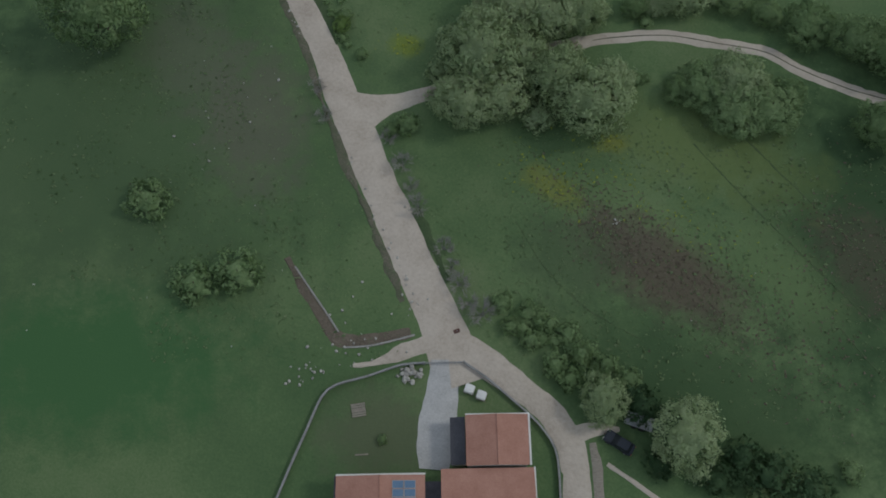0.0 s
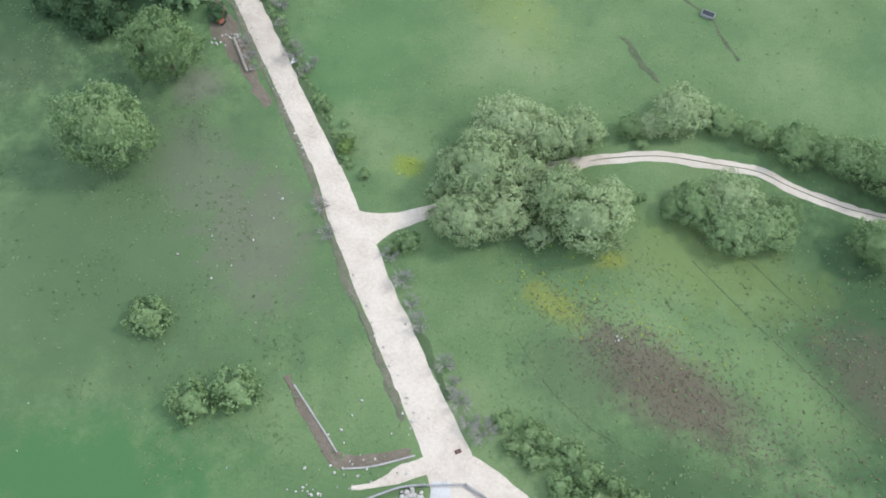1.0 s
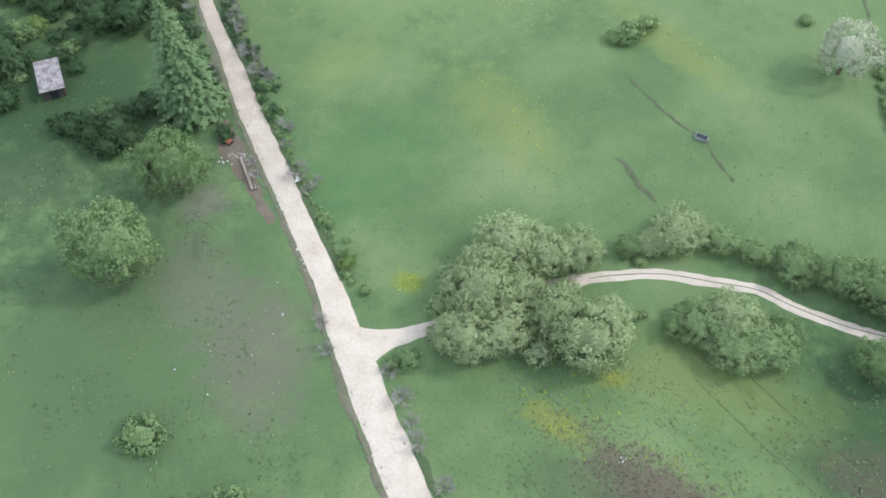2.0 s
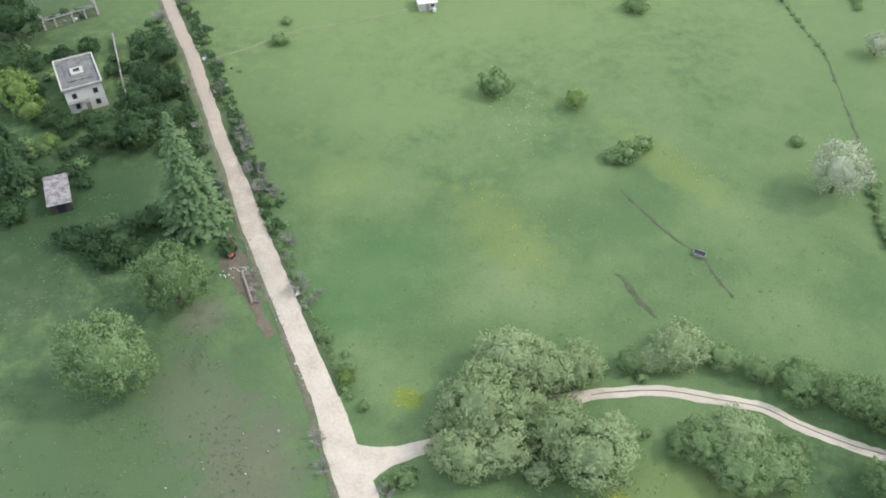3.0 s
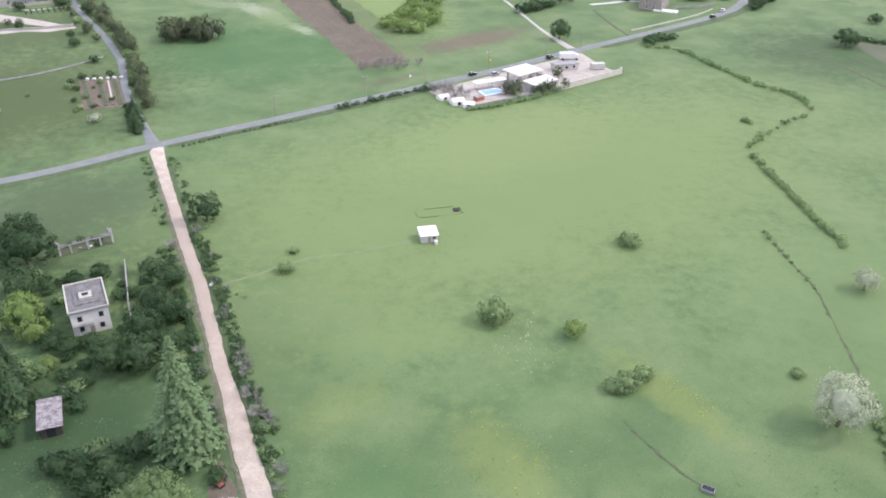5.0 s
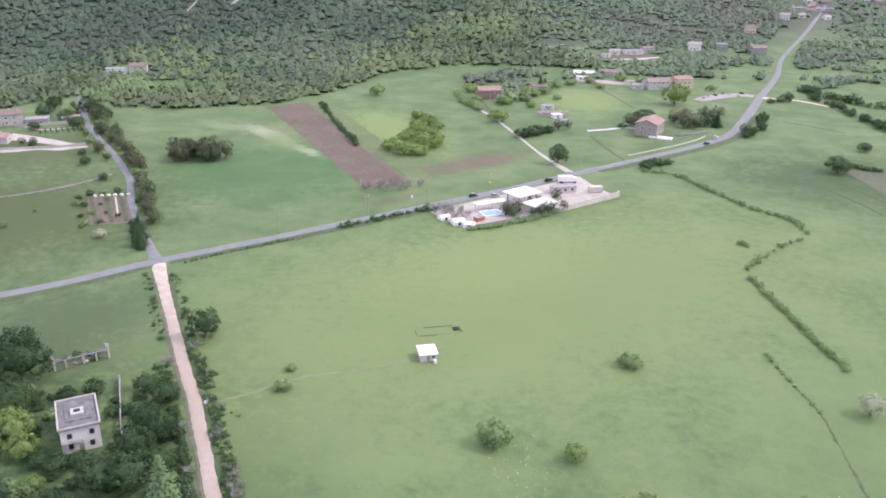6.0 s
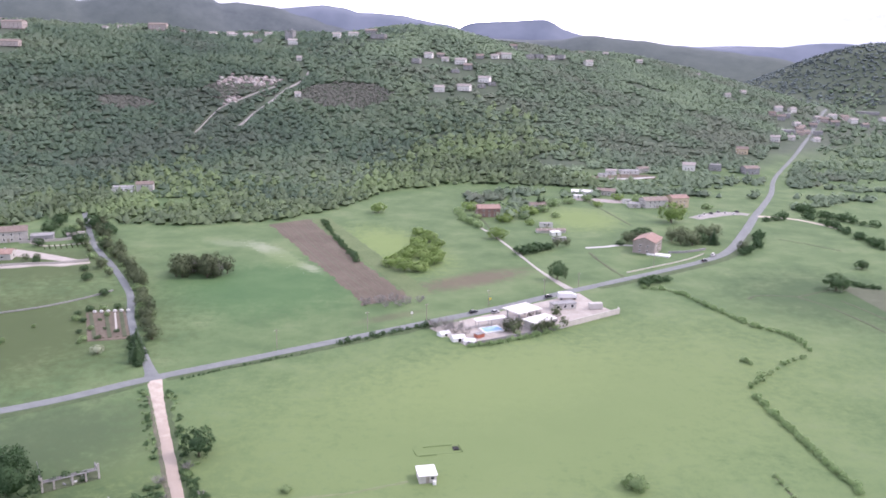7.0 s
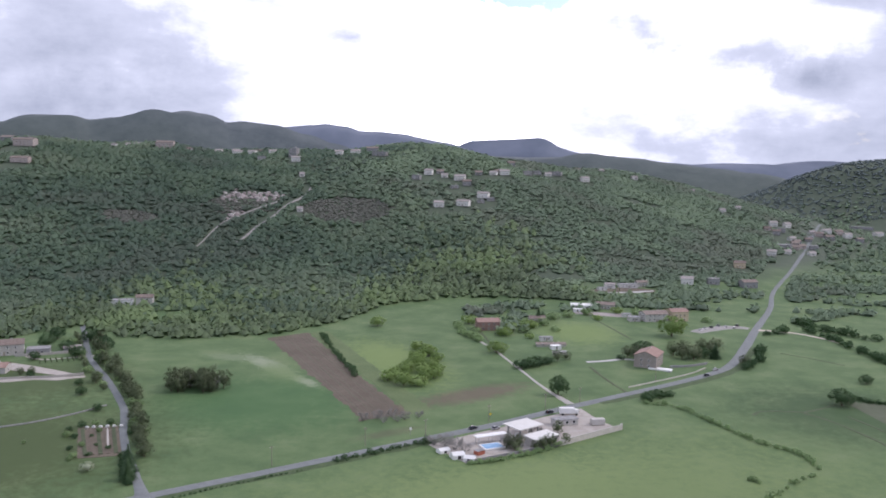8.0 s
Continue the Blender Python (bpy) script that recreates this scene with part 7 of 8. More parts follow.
cottage(172.0, 597.0, 13, 11, 7.2, 14, OCHRE, DUSTYTILES, "tall ochre house with a terracotta roof", rise=1.6, front=3)
cottage(66.5, 577.0, 11, 7, 3.6, 10, PLASTER, OLDTILES, "low pale house among dark trees", rise=1.3, front=2)
cottage(139.0, 591.0, 8, 7, 3.0, 5, PLASTER, CONCRETE, "small pale outbuilding with a flat roof", shape="flat", rise=0.3, front=2, name="outbuilding", chimney=False)
cottage(108.0, 636.0, 16, 8, 3.2, -6, WHITE, WHITE, "long white shed with a pale roof", "shed", rise=1.0, front=3, name="long_shed", chimney=False)
cottage(128.0, 640.0, 14, 9, 3.6, -15, PLASTER, OLDTILES, "low barn with a brown tile roof", "barn", rise=1.4, front=2, name="barn", chimney=False)
cottage(66.0, 517.0, 8, 4, 2.4, 8, LIMEWASH, CONCRETE, "low white garden shed with a grey roof", "shed", shape="flat", rise=0.2, front=2, name="garden_shed", chimney=False)
cottage(69.0, 493.0, 6, 4, 2.2, 15, WHITE, WHITE, "tiny white garden shed", "shed", shape="flat", rise=0.2, front=1, name="garden_shed", chimney=False)
cottage(69.5, 478.5, 8, 3.5, 1.8, 15, PLASTER, CONCRETE, "low pale hen house in a garden", "shed", shape="flat", rise=0.2, front=1, name="garden_shed", chimney=False)
ribbon("house_drive", [(82.5, 461.0, 3.6), (94, 465.0, 3.6), (105.7, 470.0, 3.6), (113, 468, 4.0)], PAVING, "pale concrete drive leading to the house", "drive", height=0.2, ragged=0.15, step=3, seed=44)
for a, b, lab in (((58.0, 500.0), (76.0, 502.0), "long low pale shed with a brown tile roof"),):
    cottage((a[0] + b[0]) / 2, (a[1] + b[1]) / 2, math.hypot(b[0] - a[0], b[1] - a[1]), 4.5, 1.7, math.degrees(math.atan2(b[1] - a[1], b[0] - a[0])), PLASTER, OLDTILES, lab, "shed", rise=0.7, name="long_shed", front=4, chimney=False)
cottage(-247.0, 452.0, 20, 11, 6.2, 25, PLASTER, OLDTILES, "two-storey pale farmhouse with a brown tile roof", rise=2.0, front=4)
cottage(-231.0, 413.0, 13, 9, 3.4, 10, PLASTER, DUSTYTILES, "low house with a red-brown porch roof on posts", rise=1.6, front=2)
cottage(-229.0, 455.0, 12, 8, 3.2, 20, CONCRETE, CONCRETE, "grey concrete barn with a flat roof", "barn", shape="flat", rise=0.3, front=2, name="barn", chimney=False)
cottage(-240.0, 604.0, 15, 9, 3.4, 12, WHITE, CONCRETE, "low white house at the edge of the wood", shape="flat", rise=0.3, front=3)
cottage(-224.0, 606.0, 12, 8, 6.0, 12, PLASTER, OLDTILES, "pale two-storey house at the edge of the wood", rise=1.6, front=2)
cottage(163.0, 722.0, 17, 7, 3.0, 8, LIMEWASH, CONCRETE, "long white farm shed on a bare yard", "shed", shape="flat", rise=0.3, front=4, name="farm_shed", chimney=False)
cottage(146.0, 716.0, 9, 6, 3.4, -4, LIMEWASH, PALETILES, "small white farm building on a bare yard", "shed", rise=1.0, front=2, name="farm_shed", chimney=False)
cottage(137.0, 705.0, 7, 5, 2.6, 12, LIMEWASH, CONCRETE, "low white hut on a bare yard", "shed", shape="flat", rise=0.2, front=1, name="farm_shed", chimney=False)
cottage(177.0, 730.0, 10, 6, 4.0, 15, PLASTER, OLDTILES, "pale house beside the bare yard", rise=1.2, front=2, chimney=False)
cottage(103.0, 622.0, 7, 4, 2.4, -8, WHITE, WHITE, "white van-like store shed on the yard", "shed", shape="flat", rise=0.2, front=1, name="store_shed", chimney=False)
cottage(137.0, 606.0, 6, 4.5, 2.6, 10, LIMEWASH, CONCRETE, "small pale store shed on the yard", "shed", shape="flat", rise=0.2, front=1, name="store_shed", chimney=False)
ribbon("farm_yard", [(126, 700, 10), (140, 704, 16), (158, 709, 20), (178, 714, 14), (186, 716, 6)], SOIL, "bare brown yard round the white sheds", "yard", height=0.3, ragged=1.2, step=4, seed=45)
ribbon("farm_yard", [(140, 697, 4), (160, 703, 5), (184, 714, 4)], PAVING, "pale gravel strip across the bare yard", "yard", height=0.42, ragged=0.6, step=4, seed=46)
ribbon("store_yard", [(100, 618, 8), (114, 617, 13), (130, 612, 15), (142, 608, 8)], PINKROCK, "pinkish bare earth of a storage yard", "yard", height=0.25, ragged=0.9, step=3, seed=47)
ribbon("farm_yard", [(-266, 422, 15), (-240, 426, 16), (-215, 420, 11), (-190, 410, 6)], YARD, "pale gravel farm yard", "yard", height=0.15, step=4, seed=41)
ribbon("gravel_bank", [(-222, 395, 5), (-207, 401, 6), (-193, 403, 6), (-182, 408, 4)], YARD, "pale gravel bank below the farm yard", "bank", height=0.3, ragged=0.7, step=3, seed=48)
ribbon("farm_path", [(-232, 447, 2.2), (-220, 441, 2.2), (-208, 446, 2.0), (-196, 452, 1.8)], YARD, "pale path between the farm garden plots", "path", height=0.2, ragged=0.3, step=3, seed=49)
cottage(-258.0, 440.0, 12, 9, 6.0, 20, LIMEWASH, DUSTYTILES, "pale two-storey farm wing with a pinkish roof", rise=1.8, front=3)
cottage(-213.0, 462.0, 9, 5, 2.6, 22, CONCRETE, PALETILES, "low grey farm store with a pale roof", "shed", rise=0.9, front=2, name="farm_shed", chimney=False)
bound("terrace_wall", [(-238, 446), (-228, 449), (-216, 455), (-206, 461)], STONE, "pale stone terrace wall in the farm garden", "wall", 1.4, 0.4, STONE)
sow(YOUNG, [(-216, 409, 2.0), (-211, 411, 2.2)], "tree", "small round olive tree before the farm porch", "tree", tall=0.7)
for k in range(14):
    t = thing("vine_post", -217 + 2.6 * (k % 7), 432 + 1.0 * (k % 7) + 5.5 * (k // 7), 0, 20, "wooden post of a small vineyard", "post", "vine posts")
    part("shaft", boxed(-0.07, 0.07, -0.07, 0.07, -0.2, 1.9), WOOD, t)
    part("vine", clump_of(0.55, 1.5, 300 + k), OLIVELEAF, t, "leafy vine")
bound("yard_wall", [(-226, 396), (-210, 401), (-196, 404), (-184, 411)], STONE, "low pale stone wall in front of the farm yard", "wall", 1.2, 0.4, STONE)
bound("field_wall", [(-184.6, 324.8), (-172.1, 333.2), (-160, 346), (-151.1, 359.7)], CONCRETE, "low dry stone wall across the pasture", "wall", 0.6, 0.4, None)
bound("road_wall", [(95, 408), (110, 419), (125, 430), (138, 441), (148, 452)], OLDRENDER, "low pale wall along the road bend", "wall", 0.6, 0.25, None)
bound("terrace_wall", [(128, 452), (140, 455), (152, 462)], CONCRETE, "grey terrace wall in front of the house", "wall", 1.2, 0.4, None)


def build_allotment():
    t = thing("vegetable_garden", -135.0, 313.0, 0, 0, "fenced vegetable garden with beds and a pale path", "garden")
    part("soil", slab(bmesh.new(), [(-15, 15, 0.08), (0, 19, 0.08), (15, -15, 0.08), (0, -19, 0.08)], 0.2), SOIL, t)
    for k in range(5):
        u = k / 4
        bm = bmesh.new()
        slab(bm, [(-13.2 + u * 11.5, 13.5 + u * 3, 0.3), (-11.8 + u * 11.5, 14 + u * 3, 0.3), (2.2 + u * 10.5, -15.5 + u * 3, 0.3), (0.8 + u * 10.5, -16 + u * 3, 0.3)], 0.25)
        part("bed", bm, SOIL if k % 2 else DITCH, t)
    part("path", slab(bmesh.new(), [(-3.1, 15, 0.34), (-2.4, 15.2, 0.34), (7.0, -7, 0.34), (6.3, -7.4, 0.34)], 0.1), CEMENT, t, "pale gravel path")
    for k in range(6):
        part("sack", boxed(-12 + k * 2.6, -10.6 + k * 2.6, 14.6 + k * 0.6, 15.7 + k * 0.6, 0.1, 1.0, bevel=0.2), WHITE, t, "white plastic sack")
    for k in range(7):
        u = k / 6
        part("fence_post", boxed(-0.07 + 15 * u, 0.07 + 15 * u, 19 - 34 * u, 19.14 - 34 * u, 0, 1.7), WOOD, t)


build_allotment()
sow(LITE + LITEPALE, [(-149, 330, 1.8), (-145, 333, 1.5), (-139, 334, 1.7), (-152, 325, 1.4), (-132, 297, 1.3), (-137, 295, 1.5), (-142, 303, 1.2), (-146, 316, 1.4), (-128, 305, 1.1), (-150, 318, 1.6), (-126, 322, 1.3), (-140, 318, 0.9), (-134, 308, 0.8)], "bush", "leafy shrub round the vegetable garden", "bush", "garden shrubs", 1.0)
# cars on the parking place by the bend
for k, (x, y, paint) in enumerate(((178, 559, WHITECAR), (183, 566, WHITECAR), (200, 573, WHITECAR), (205, 570, WHITECAR), (196, 576, GREYCAR), (189, 570, BLACKCAR), (210, 578, BLACKCAR))):
    car(x, y, 60 + 7 * k, paint, {WHITECAR: "white car on the parking place by the road", GREYCAR: "silver car on the parking place by the road", BLACKCAR: "dark car on the parking place by the road"}[paint], "parked cars")
ribbon("parking_place", [(172, 553, 10), (188, 566, 13), (206, 574, 12), (216, 570, 9)], VERGE_STONE, "grey gravel parking place beside the road", "parking", height=0.2, step=4, seed=42)
ribbon("field_path", [(218, 566, 8), (232, 562, 5), (242, 557.5, 4), (252, 545, 4), (264, 519, 4)], DIRT, "pale dirt path along the fields", "path", height=0.2, step=4, seed=43)

PINKWALL = surface("pink_plaster", [(0.3, (0.38, 0.325, 0.30)), (0.7, (0.49, 0.425, 0.395))], scale=0.5, fine=6.0, rough=0.9, each=0.08, bump=0.1)
KINDS = [(LIMEWASH, PALETILES, "white house with a weathered tile roof"), (CONCRETE, OLDTILES, "grey house with a brown tile roof"), (CONCRETE, CONCRETE, "grey flat-roofed house"), (PINKWALL, OLDTILES, "pale pink house with a terracotta roof"), (OCHRE, OLDTILES, "yellow house with a brown tile roof"), (CONCRETE, CONCRETE, "tall grey block of flats")]
rng = np.random.RandomState(17)
for rows, where, grp in ((HILL, "on the wooded hill", "hill houses"), (HILL2, "on the wooded hill", "hill houses"), (FAR, "in the valley village", "village houses"), (FAR2, "in the valley village", "village houses")):
    for x, y, w, k in rows:
        wall, roof, lab = KINDS[k]
        cottage(x, y, w, min(w * 0.7, 10), 12.0 if k == 5 else 8.0 if w > 22 and k != 2 else 5.4 if w > 9 else 3.4, rng.uniform(-25, 25), wall, roof, f"{lab} {where}", group=grp, shape="flat" if k in (2, 5) else "gable", rise=1.8 if w < 30 else 1.0, front=4 if w > 18 else 3 if w > 9 else 2, chimney=w < 30)


# ---- poles and field boundaries ----
def utility_pole(x, y, high, turn):
    t = thing("utility_pole", x, y, None, turn, "slender wooden utility pole with a crossarm by the road", "pole", "utility poles")
    part("shaft", rod(bmesh.new(), (0, 0, -0.2), (0, 0, high), 0.16, 8, 0.10), WOOD, t)
    part("crossarm", boxed(-0.9, 0.9, -0.06, 0.06, high - 0.6, high - 0.45), WOOD, t)
    for k in (-0.75, 0.0, 0.75):
        part("insulator", rod(bmesh.new(), (k, 0, high - 0.446), (k, 0, high - 0.25), 0.05, 6), WHITE, t)


for x, y in ((-30.0, 314.5), (-6.4, 326.5), (20.7, 348.5), (47.7, 367.8), (65.5, 379.5), (112, 421), (-62, 291)):
    utility_pole(x, y, 7.5, AX)
for x, y, lab in ((21.5, 350.6, "small yellow roadside sign on a thin post"), (-12.6, 328.6, "small pale roadside sign on a thin post")):
    t = thing("road_sign", x, y, 0, AX, lab, "sign", "road signs")
    part("post", rod(bmesh.new(), (0, 0, -0.2), (0, 0, 2.6), 0.05, 6), METAL, t)
    part("plate", boxed(-0.55, 0.55, -0.03, 0.03, 2.1, 3.1, bevel=0.02), YELLOWPAINT if "yellow" in lab else WHITE, t)
for k, pts in enumerate(([(168.2, 371.3), (176.9, 353.8), (184.4, 321.8), (186.6, 295.7)], [(168.2, 371.3), (188.6, 383.8)], [(207.2, 493.6), (221.2, 480), (232.9, 465.6)], [(186.2, 366.3), (193.7, 339.8), (197.6, 315.2)], [(103.1, 630.4), (114.5, 575.3), (122.9, 525.1)], [(82.6, 449.5), (86.5, 423.9), (91.8, 400)], [(30, 505), (22, 560), (16, 600)], [(168, 372), (150, 372), (142.5, 366)])):
    ribbon("field_boundary", [(x, y, 1.6) for x, y in pts], DITCH, "dark grassy ditch between fields", "ditch", height=0.12, ragged=0.4, step=2.5, seed=120 + k)
t = thing("metal_plate", 1.45, 27.6, 0.12, 20, "dark rusty metal plate lying on the gravel junction", "plate")
part("plate", boxed(-0.45, 0.45, -0.28, 0.28, 0.0, 0.06, bevel=0.015), RUSTDARK, t)
part("handle", rod(bmesh.new(), (-0.15, 0, 0.09), (0.15, 0, 0.09), 0.03, 6), METAL, t)


build_quarry()


# ---- fields ----
def field(name, corners, material, label, height=0.07, seed=1, n=24):
    """A worked field: a thin sheet between four corners, with uneven edges and low furrows."""
    rng = np.random.RandomState(seed)
    a, b, c, d = [np.array(p, float) for p in corners]
    u, v = np.meshgrid(np.linspace(0, 1, n * 3), np.linspace(0, 1, n))
    p = ((1 - u) * (1 - v))[..., None] * a + (u * (1 - v))[..., None] * b + (u * v)[..., None] * c + ((1 - u) * v)[..., None] * d
    rim = (v == 0) | (v == 1)
    p = p + rng.normal(0, 0.9, p.shape) * rim[..., None]
    z = lift(p[..., 0], p[..., 1]) + height + np.where(rim, -0.05, 0.05 * (np.arange(n)[:, None] % 2))
    verts = np.concatenate([p, z[..., None]], -1).reshape(-1, 3)
    m = n * 3
    i, j = np.meshgrid(np.arange(n - 1), np.arange(m - 1), indexing="ij")
    q = np.stack([i * m + j, i * m + j + 1, (i + 1) * m + j + 1, (i + 1) * m + j], -1).reshape(-1, 4)
    me = np_mesh(name, verts, q)
    me.materials.append(material)
    return tagged(new(name, me), label, "field", kind="structure")


PLOUGHED = surface("ploughed_soil", [(0.3, (0.088, 0.074, 0.054)), (0.5, (0.122, 0.100, 0.076)), (0.7, (0.160, 0.136, 0.104))], scale=0.06, fine=14.0, bump=0.5)
FALLOW = surface("fallow_grass", [(0.3, (0.070, 0.088, 0.055)), (0.5, (0.095, 0.112, 0.070)), (0.7, (0.12, 0.135, 0.09))], scale=0.06, fine=14.0)
CROP = surface("young_crop", [(0.3, (0.085, 0.125, 0.055)), (0.5, (0.115, 0.160, 0.070)), (0.7, (0.15, 0.19, 0.09))], scale=0.05, fine=16.0)
field("ploughed_field", [(-109.7, 507.5), (-34.0, 346), (-15.5, 357), (-88.1, 526)], PLOUGHED, "ploughed brown field strip", seed=2)
field("crop_field", [(-86.5, 526), (-14, 358), (-4, 364), (-76, 531)], CROP, "narrow strip of young green crop", seed=3)

for k in range(5):
    u = (k + 0.8 + 0.25 * (k % 2)) / 5.6
    ribbon("plough_line", [(-109.7 + 21.6 * u, 507.5 + 18.5 * u, 0.6), (-72 + 20 * u, 427 + 15 * u, 0.9 - 0.1 * k), (-34.0 + 18.5 * u, 346 + 11 * u, 0.5)], VERGE, "weedy line along the brown field", "furrow", height=0.14, ragged=0.45, step=3, seed=110 + k)
field("fallow_field", [(195.6, 393), (222, 381.5), (213, 330), (199.5, 340)], FALLOW, "dark fallow field plot in the valley", seed=5, n=12)
for k, pts in enumerate(([(38.0, 56.0), (46, 45), (55, 33.5), (66, 20)], [(45.0, 58.0), (53, 47.5), (63, 35)], [(10.5, 44), (14.5, 36.5), (20, 30.5), (27, 26)], [(55, 27), (60, 19.5), (66, 12)])):
    ribbon("furrow", [(x, y, 0.16) for x, y in pts], DARKVERGE, "shallow old furrow across the rough field", "furrow", height=0.03, ragged=0.12, seed=100 + k)


# ---- flowers and stones ----
def tufts(name, x, y, size, material, label, seed, high=0.5):
    rng = np.random.RandomState(seed)
    n = len(x)
    pts = np.column_stack([x, y, lift(x, y) + size * 0.08])
    up = np.tile([[0.0, 0.0, 1.0]], (n, 1)) + rng.normal(0, high, (n, 3))
    v, f = sprigs(pts, up, 1.0, rng)
    v = (v.reshape(n, 4, 3) - pts[:, None]) * size[:, None, None] + pts[:, None]
    me = np_mesh(name, v.reshape(-1, 3), f)
    me.materials.append(material)
    return tagged(new(name, me), label, "flowers", kind="stuff")


ROAD_XY = np.array([(2.0, 20.0), (-0.4, 28.6), (-4.3, 38.3), (-8.0, 46.3), (-11.2, 54.2), (-15.1, 64.0), (-19.0, 74.0), (-24.4, 87.5), (-30.5, 102.6), (-37.3, 116.8), (-41.5, 127.5), (-47.5, 140.8), (-57.0, 164.6), (-65.5, 188.0), (-73.7, 207.0), (-97.5, 259.0)])
LANE_XY = np.array([(-1.0, 26.0), (8.5, 21.6), (12.9, 18.1), (15.9, 13.8), (16.9, 9.4), (16.6, 3.0)])
TRACK_XY = np.array([(-13.5, 63.0), (-3.0, 65.5), (7.0, 69.5), (16.3, 73.1), (27.7, 75.1), (36.0, 75.3), (51.1, 71.9), (63.8, 64.7), (75.0, 61.0)])


def clear_of(x, y, line, gap):
    ok = np.ones(len(x), bool)
    for a, b in zip(line, line[1:]):
        k = np.clip(((x - a[0]) * (b[0] - a[0]) + (y - a[1]) * (b[1] - a[1])) / ((b[0] - a[0]) ** 2 + (b[1] - a[1]) ** 2), 0, 1)
        ok &= np.hypot(x - a[0] - k * (b[0] - a[0]), y - a[1] - k * (b[1] - a[1])) > gap
    return ok


def open_ground(x, y):
    ok = clear_of(x, y, ROAD_XY, 3.1) & clear_of(x, y, LANE_XY, 3.0) & clear_of(x, y, TRACK_XY, 1.6)
    ok &= ~((x > -16) & (x < 12) & (y < 16.5)) & ~((x > -6) & (x < 3) & (y < 30) & (y > 8))
    return ok


PALEGRASS = surface("pale_grass_tufts", [(0.3, (0.125, 0.190, 0.085)), (0.7, (0.205, 0.265, 0.140))], scale=0.3, island=0.12, bump=0.0, thin=0.3)
HEATH = surface("brown_heath", [(0.3, (0.125, 0.105, 0.078)), (0.7, (0.185, 0.155, 0.118))], scale=0.3, island=0.15, bump=0.0, thin=0.2)
DARKGRASS = surface("dark_grass_tufts", [(0.3, (0.085, 0.150, 0.062)), (0.7, (0.140, 0.210, 0.095))], scale=0.3, island=0.12, bump=0.0, thin=0.3)
YELLOW = surface("yellow_flowers", [(0.3, (0.22, 0.26, 0.035)), (0.7, (0.32, 0.36, 0.06))], scale=1.0, island=0.15, bump=0.0)
PALEFLOWERS = surface("white_flowers", [(0.3, (0.40, 0.42, 0.36)), (0.7, (0.55, 0.56, 0.50))], scale=1.0, island=0.15, bump=0.0)


def build_flowers():
    rng = np.random.RandomState(12)
    fx, fy = [], []
    for cx, cy, sx, sy, turn, n in [(16.5, 49, 4, 1.6, -40, 90), (26, 56.5, 1.5, 0.9, 0, 40), (-5.8, 74.5, 1.8, 1.4, 0, 60), (34, 44, 8, 2.5, -35, 120), (14, 115, 6, 4, -60, 120), (50, 134, 8, 2, -55, 120), (22, 53, 6, 3, -20, 120)]:
        a, b = rng.normal(0, sx, n), rng.normal(0, sy, n)
        c, s = math.cos(radians(turn)), math.sin(radians(turn))
        fx.append(cx + a * c - b * s), fy.append(cy + a * s + b * c)
    fx, fy = np.concatenate(fx), np.concatenate(fy)
    tufts("yellow_flowers", fx, fy, rng.uniform(0.12, 0.3, len(fx)), YELLOW, "patches of yellow meadow flowers", 15, 0.3)
    fx, fy = rng.normal(19, 4, 140), rng.normal(150, 7, 140)
    k = rng.uniform(size=160)
    fx, fy = np.concatenate([fx, -118 + 52 * k + rng.normal(0, 4, 160)]), np.concatenate([fy, 462 - 64 * k + rng.normal(0, 4, 160)])
    fx, fy = np.concatenate([fx, rng.uniform(-60, 60, 90)]), np.concatenate([fy, rng.uniform(25, 75, 90)])
    ok = open_ground(fx, fy)
    tufts("white_flowers", fx[ok], fy[ok], rng.uniform(0.08, 0.2, ok.sum()), PALEFLOWERS, "scattered white meadow flowers", 16, 0.3)


build_flowers()


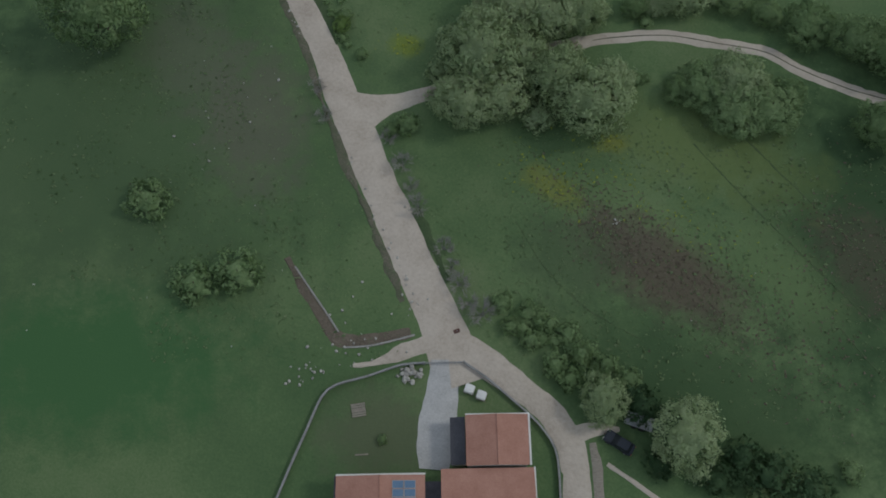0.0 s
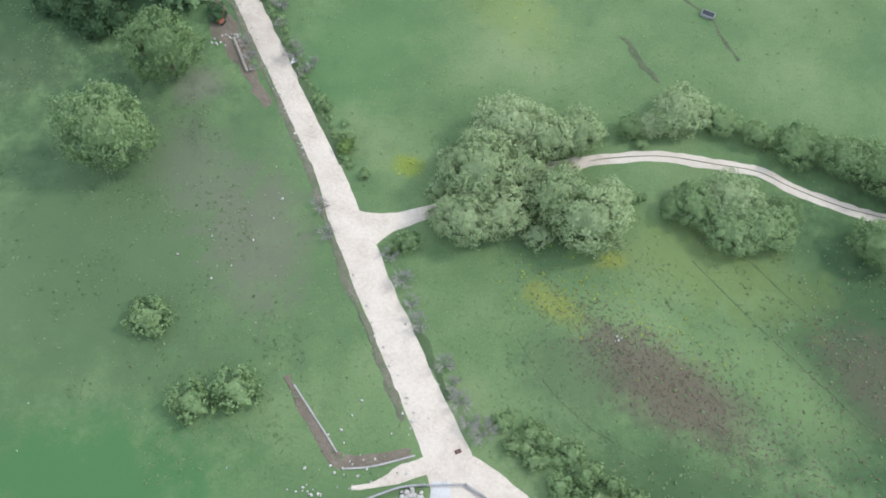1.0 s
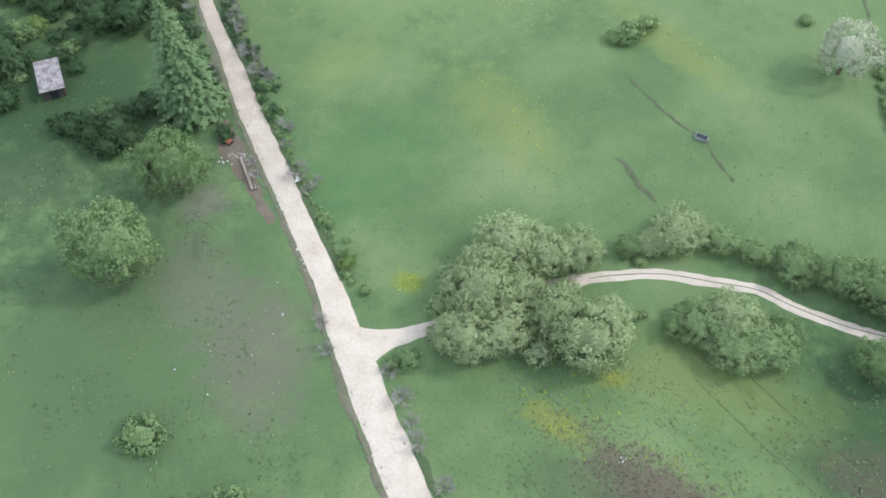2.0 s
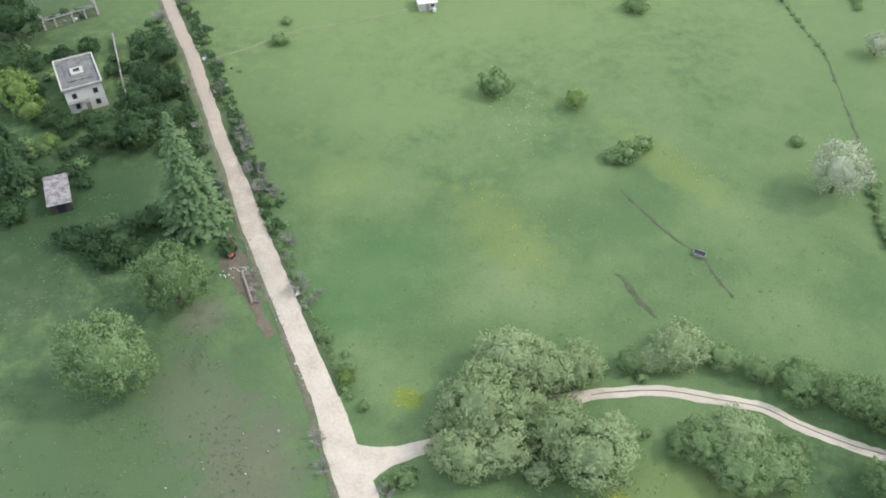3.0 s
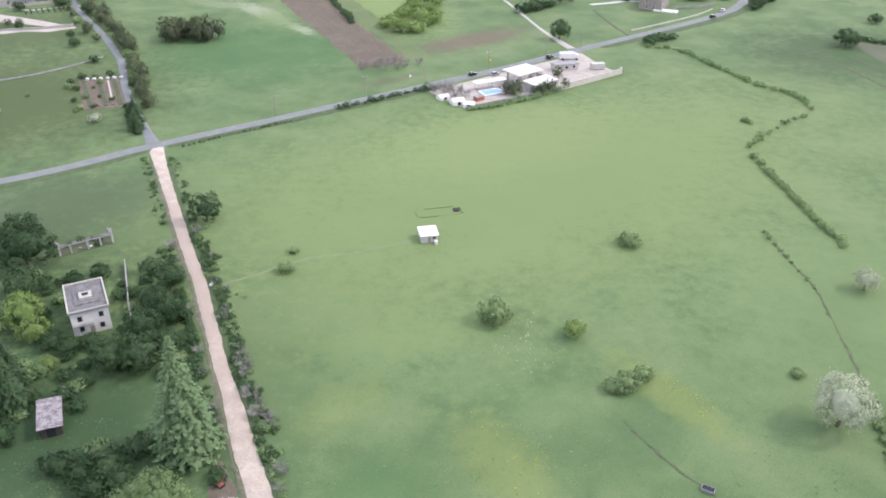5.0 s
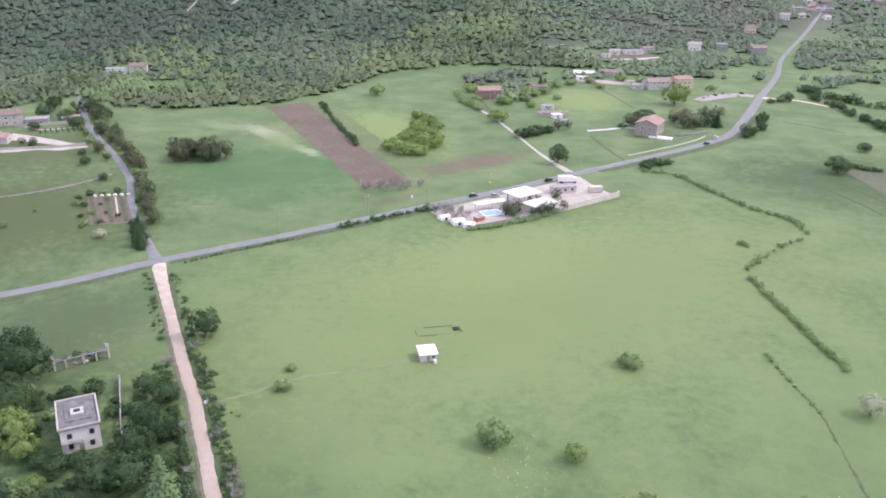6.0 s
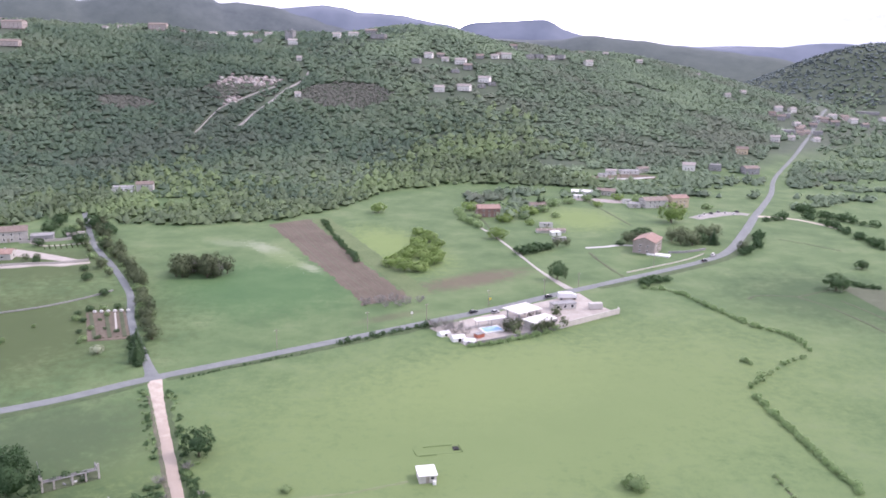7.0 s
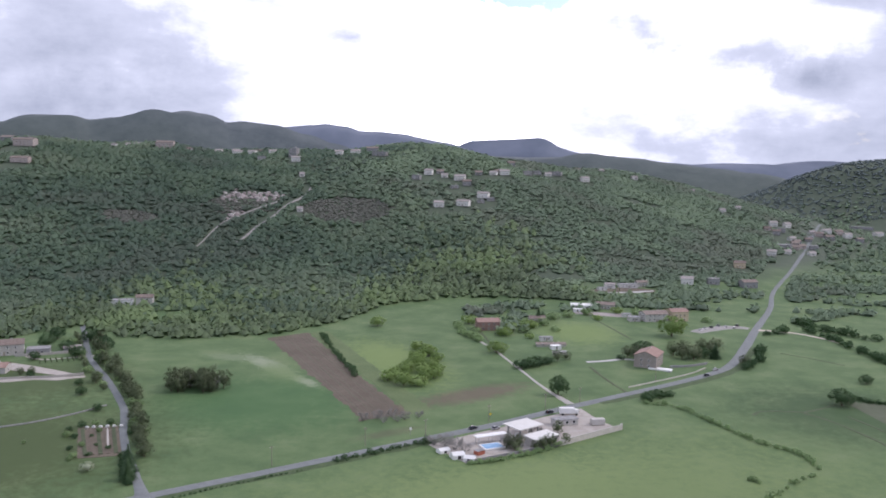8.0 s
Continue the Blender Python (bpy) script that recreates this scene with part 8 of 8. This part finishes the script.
def build_grass():
    rng = np.random.RandomState(31)
    for material, n, label, seed in ((PALEGRASS, 15000, "pale tufts of meadow grass", 32), (DARKGRASS, 9000, "dark tufts of meadow grass", 33)):
        y = 24 + 100 * rng.uniform(size=n) ** 1.25
        x = rng.uniform(-1, 1, n) * (30 + 0.45 * y)
        thick = np.sin(x * 0.13 + 1.7 * np.sin(y * 0.09)) + np.sin(y * 0.17 - x * 0.06) + rng.normal(0, 0.8, n)
        ok = open_ground(x, y) & (thick > -0.4 if seed == 32 else thick < 0.5)
        tufts("grass_tufts", x[ok], y[ok], rng.uniform(0.07, 0.27 if seed == 32 else 0.19, ok.sum()), material, label, seed, 0.15)
    # coarse tussocks of the pasture
    for material, n, seed in ((PALEGRASS, 3600, 36), (DARKGRASS, 1600, 37)):
        y = rng.uniform(27, 112, n)
        x = -14 - 0.42 * (y - 27) - rng.uniform(0, 1, n) * (26 + 0.28 * y)
        clump = np.sin(x * 0.31 + 2.1 * np.sin(y * 0.17)) + np.sin(y * 0.37 + x * 0.11) + rng.normal(0, 0.7, n)
        ok = open_ground(x, y) & (clump > 0.2) & ~((y < 36) & (x < -24))
        tufts("tussocks", x[ok], y[ok], rng.uniform(0.12, 0.42, ok.sum()), material, "coarse grass tussocks of the rough pasture", seed, 0.2)
    x, y = rng.uniform(8, 72, 3600), rng.uniform(14, 60, 3600)
    ok = open_ground(x, y) & (y > 34 - 0.75 * (x - 8)) & (np.sin(x * 0.5 + y * 0.35 + np.sin(x * 0.13) * 2) + rng.normal(0, 0.8, 3600) > 0)
    tufts("tussocks", x[ok], y[ok], rng.uniform(0.12, 0.42, ok.sum()), PALEGRASS, "coarse pale tussocks of the rough field", 39, 0.2)
    # brown heath on the rough field
    for cx, cy, sx, sy, turn, n in ((31, 37, 8, 3.6, -38, 1300), (24, 44, 6, 3, -38, 600), (61, 36, 9, 5, -50, 1000), (46, 27, 8, 4, -45, 700)):
        a, b = rng.normal(0, sx, n), rng.normal(0, sy, n)
        c, w = math.cos(radians(turn)), math.sin(radians(turn))
        tufts("heath_tufts", cx + a * c - b * w, cy + a * w + b * c, rng.uniform(0.10, 0.30, n), HEATH, "reddish-brown heath tufts on the rough field", 40 + n, 0.22)
    # dark clods and thistles on the pasture
    x, y = rng.normal(-36, 10, 40), rng.normal(54, 13, 40)
    ok = open_ground(x, y)
    tufts("thistles", x[ok], y[ok], rng.uniform(0.15, 0.45, ok.sum()), DITCH, "small dark thistles scattered over the pasture", 34, 0.3)


build_grass()


def build_stones():
    """Pale stones along the road's edge and in the pasture."""
    rng = np.random.RandomState(3)
    shapes = []
    for k in range(4):
        bm = bmesh.new()
        rock(bm, 0, 0, 0, 1.0, rng)
        me = bpy.data.meshes.new("stone")
        bm.to_mesh(me)
        bm.free()
        me.materials.append(STONE)
        shapes.append(me)
    spots = []
    for k in range(70):
        u = rng.uniform(0.08, 0.62)
        x, y = np.interp(u, np.linspace(0, 1, len(ROAD_XY)), ROAD_XY[:, 0]), np.interp(u, np.linspace(0, 1, len(ROAD_XY)), ROAD_XY[:, 1])
        side = -1 if rng.uniform() < 0.8 else 1
        spots.append((x + side * (2.6 + abs(rng.normal(0, 0.35))) , y - side * 0.9, rng.uniform(0.1, 0.3)))
    for cx, cy, s, n in ((-13.5, 25.6, 2.4, 16), (-19.0, 22.5, 1.4, 14), (-20.3, 20.8, 0.7, 6), (24.6, 43.6, 0.6, 4), (-10, 31, 4.0, 10), (-30, 62, 10, 12)):
        for k in range(n):
            spots.append((cx + rng.normal(0, s), cy + rng.normal(0, s * 0.5), rng.uniform(0.12, 0.32)))
    for i, (x, y, r) in enumerate(spots):
        ob = new("stone", shapes[i % 4])
        ob.matrix_world = Matrix.LocRotScale((x, y, z_at(x, y) + r * 0.3), Euler(rng.uniform(0, 6, 3)), (r, r, r))
        tagged(ob, "pale limestone lying at the road edge" if i < 70 else "pale limestone lying in the grass", "stone", "loose stones")


build_stones()
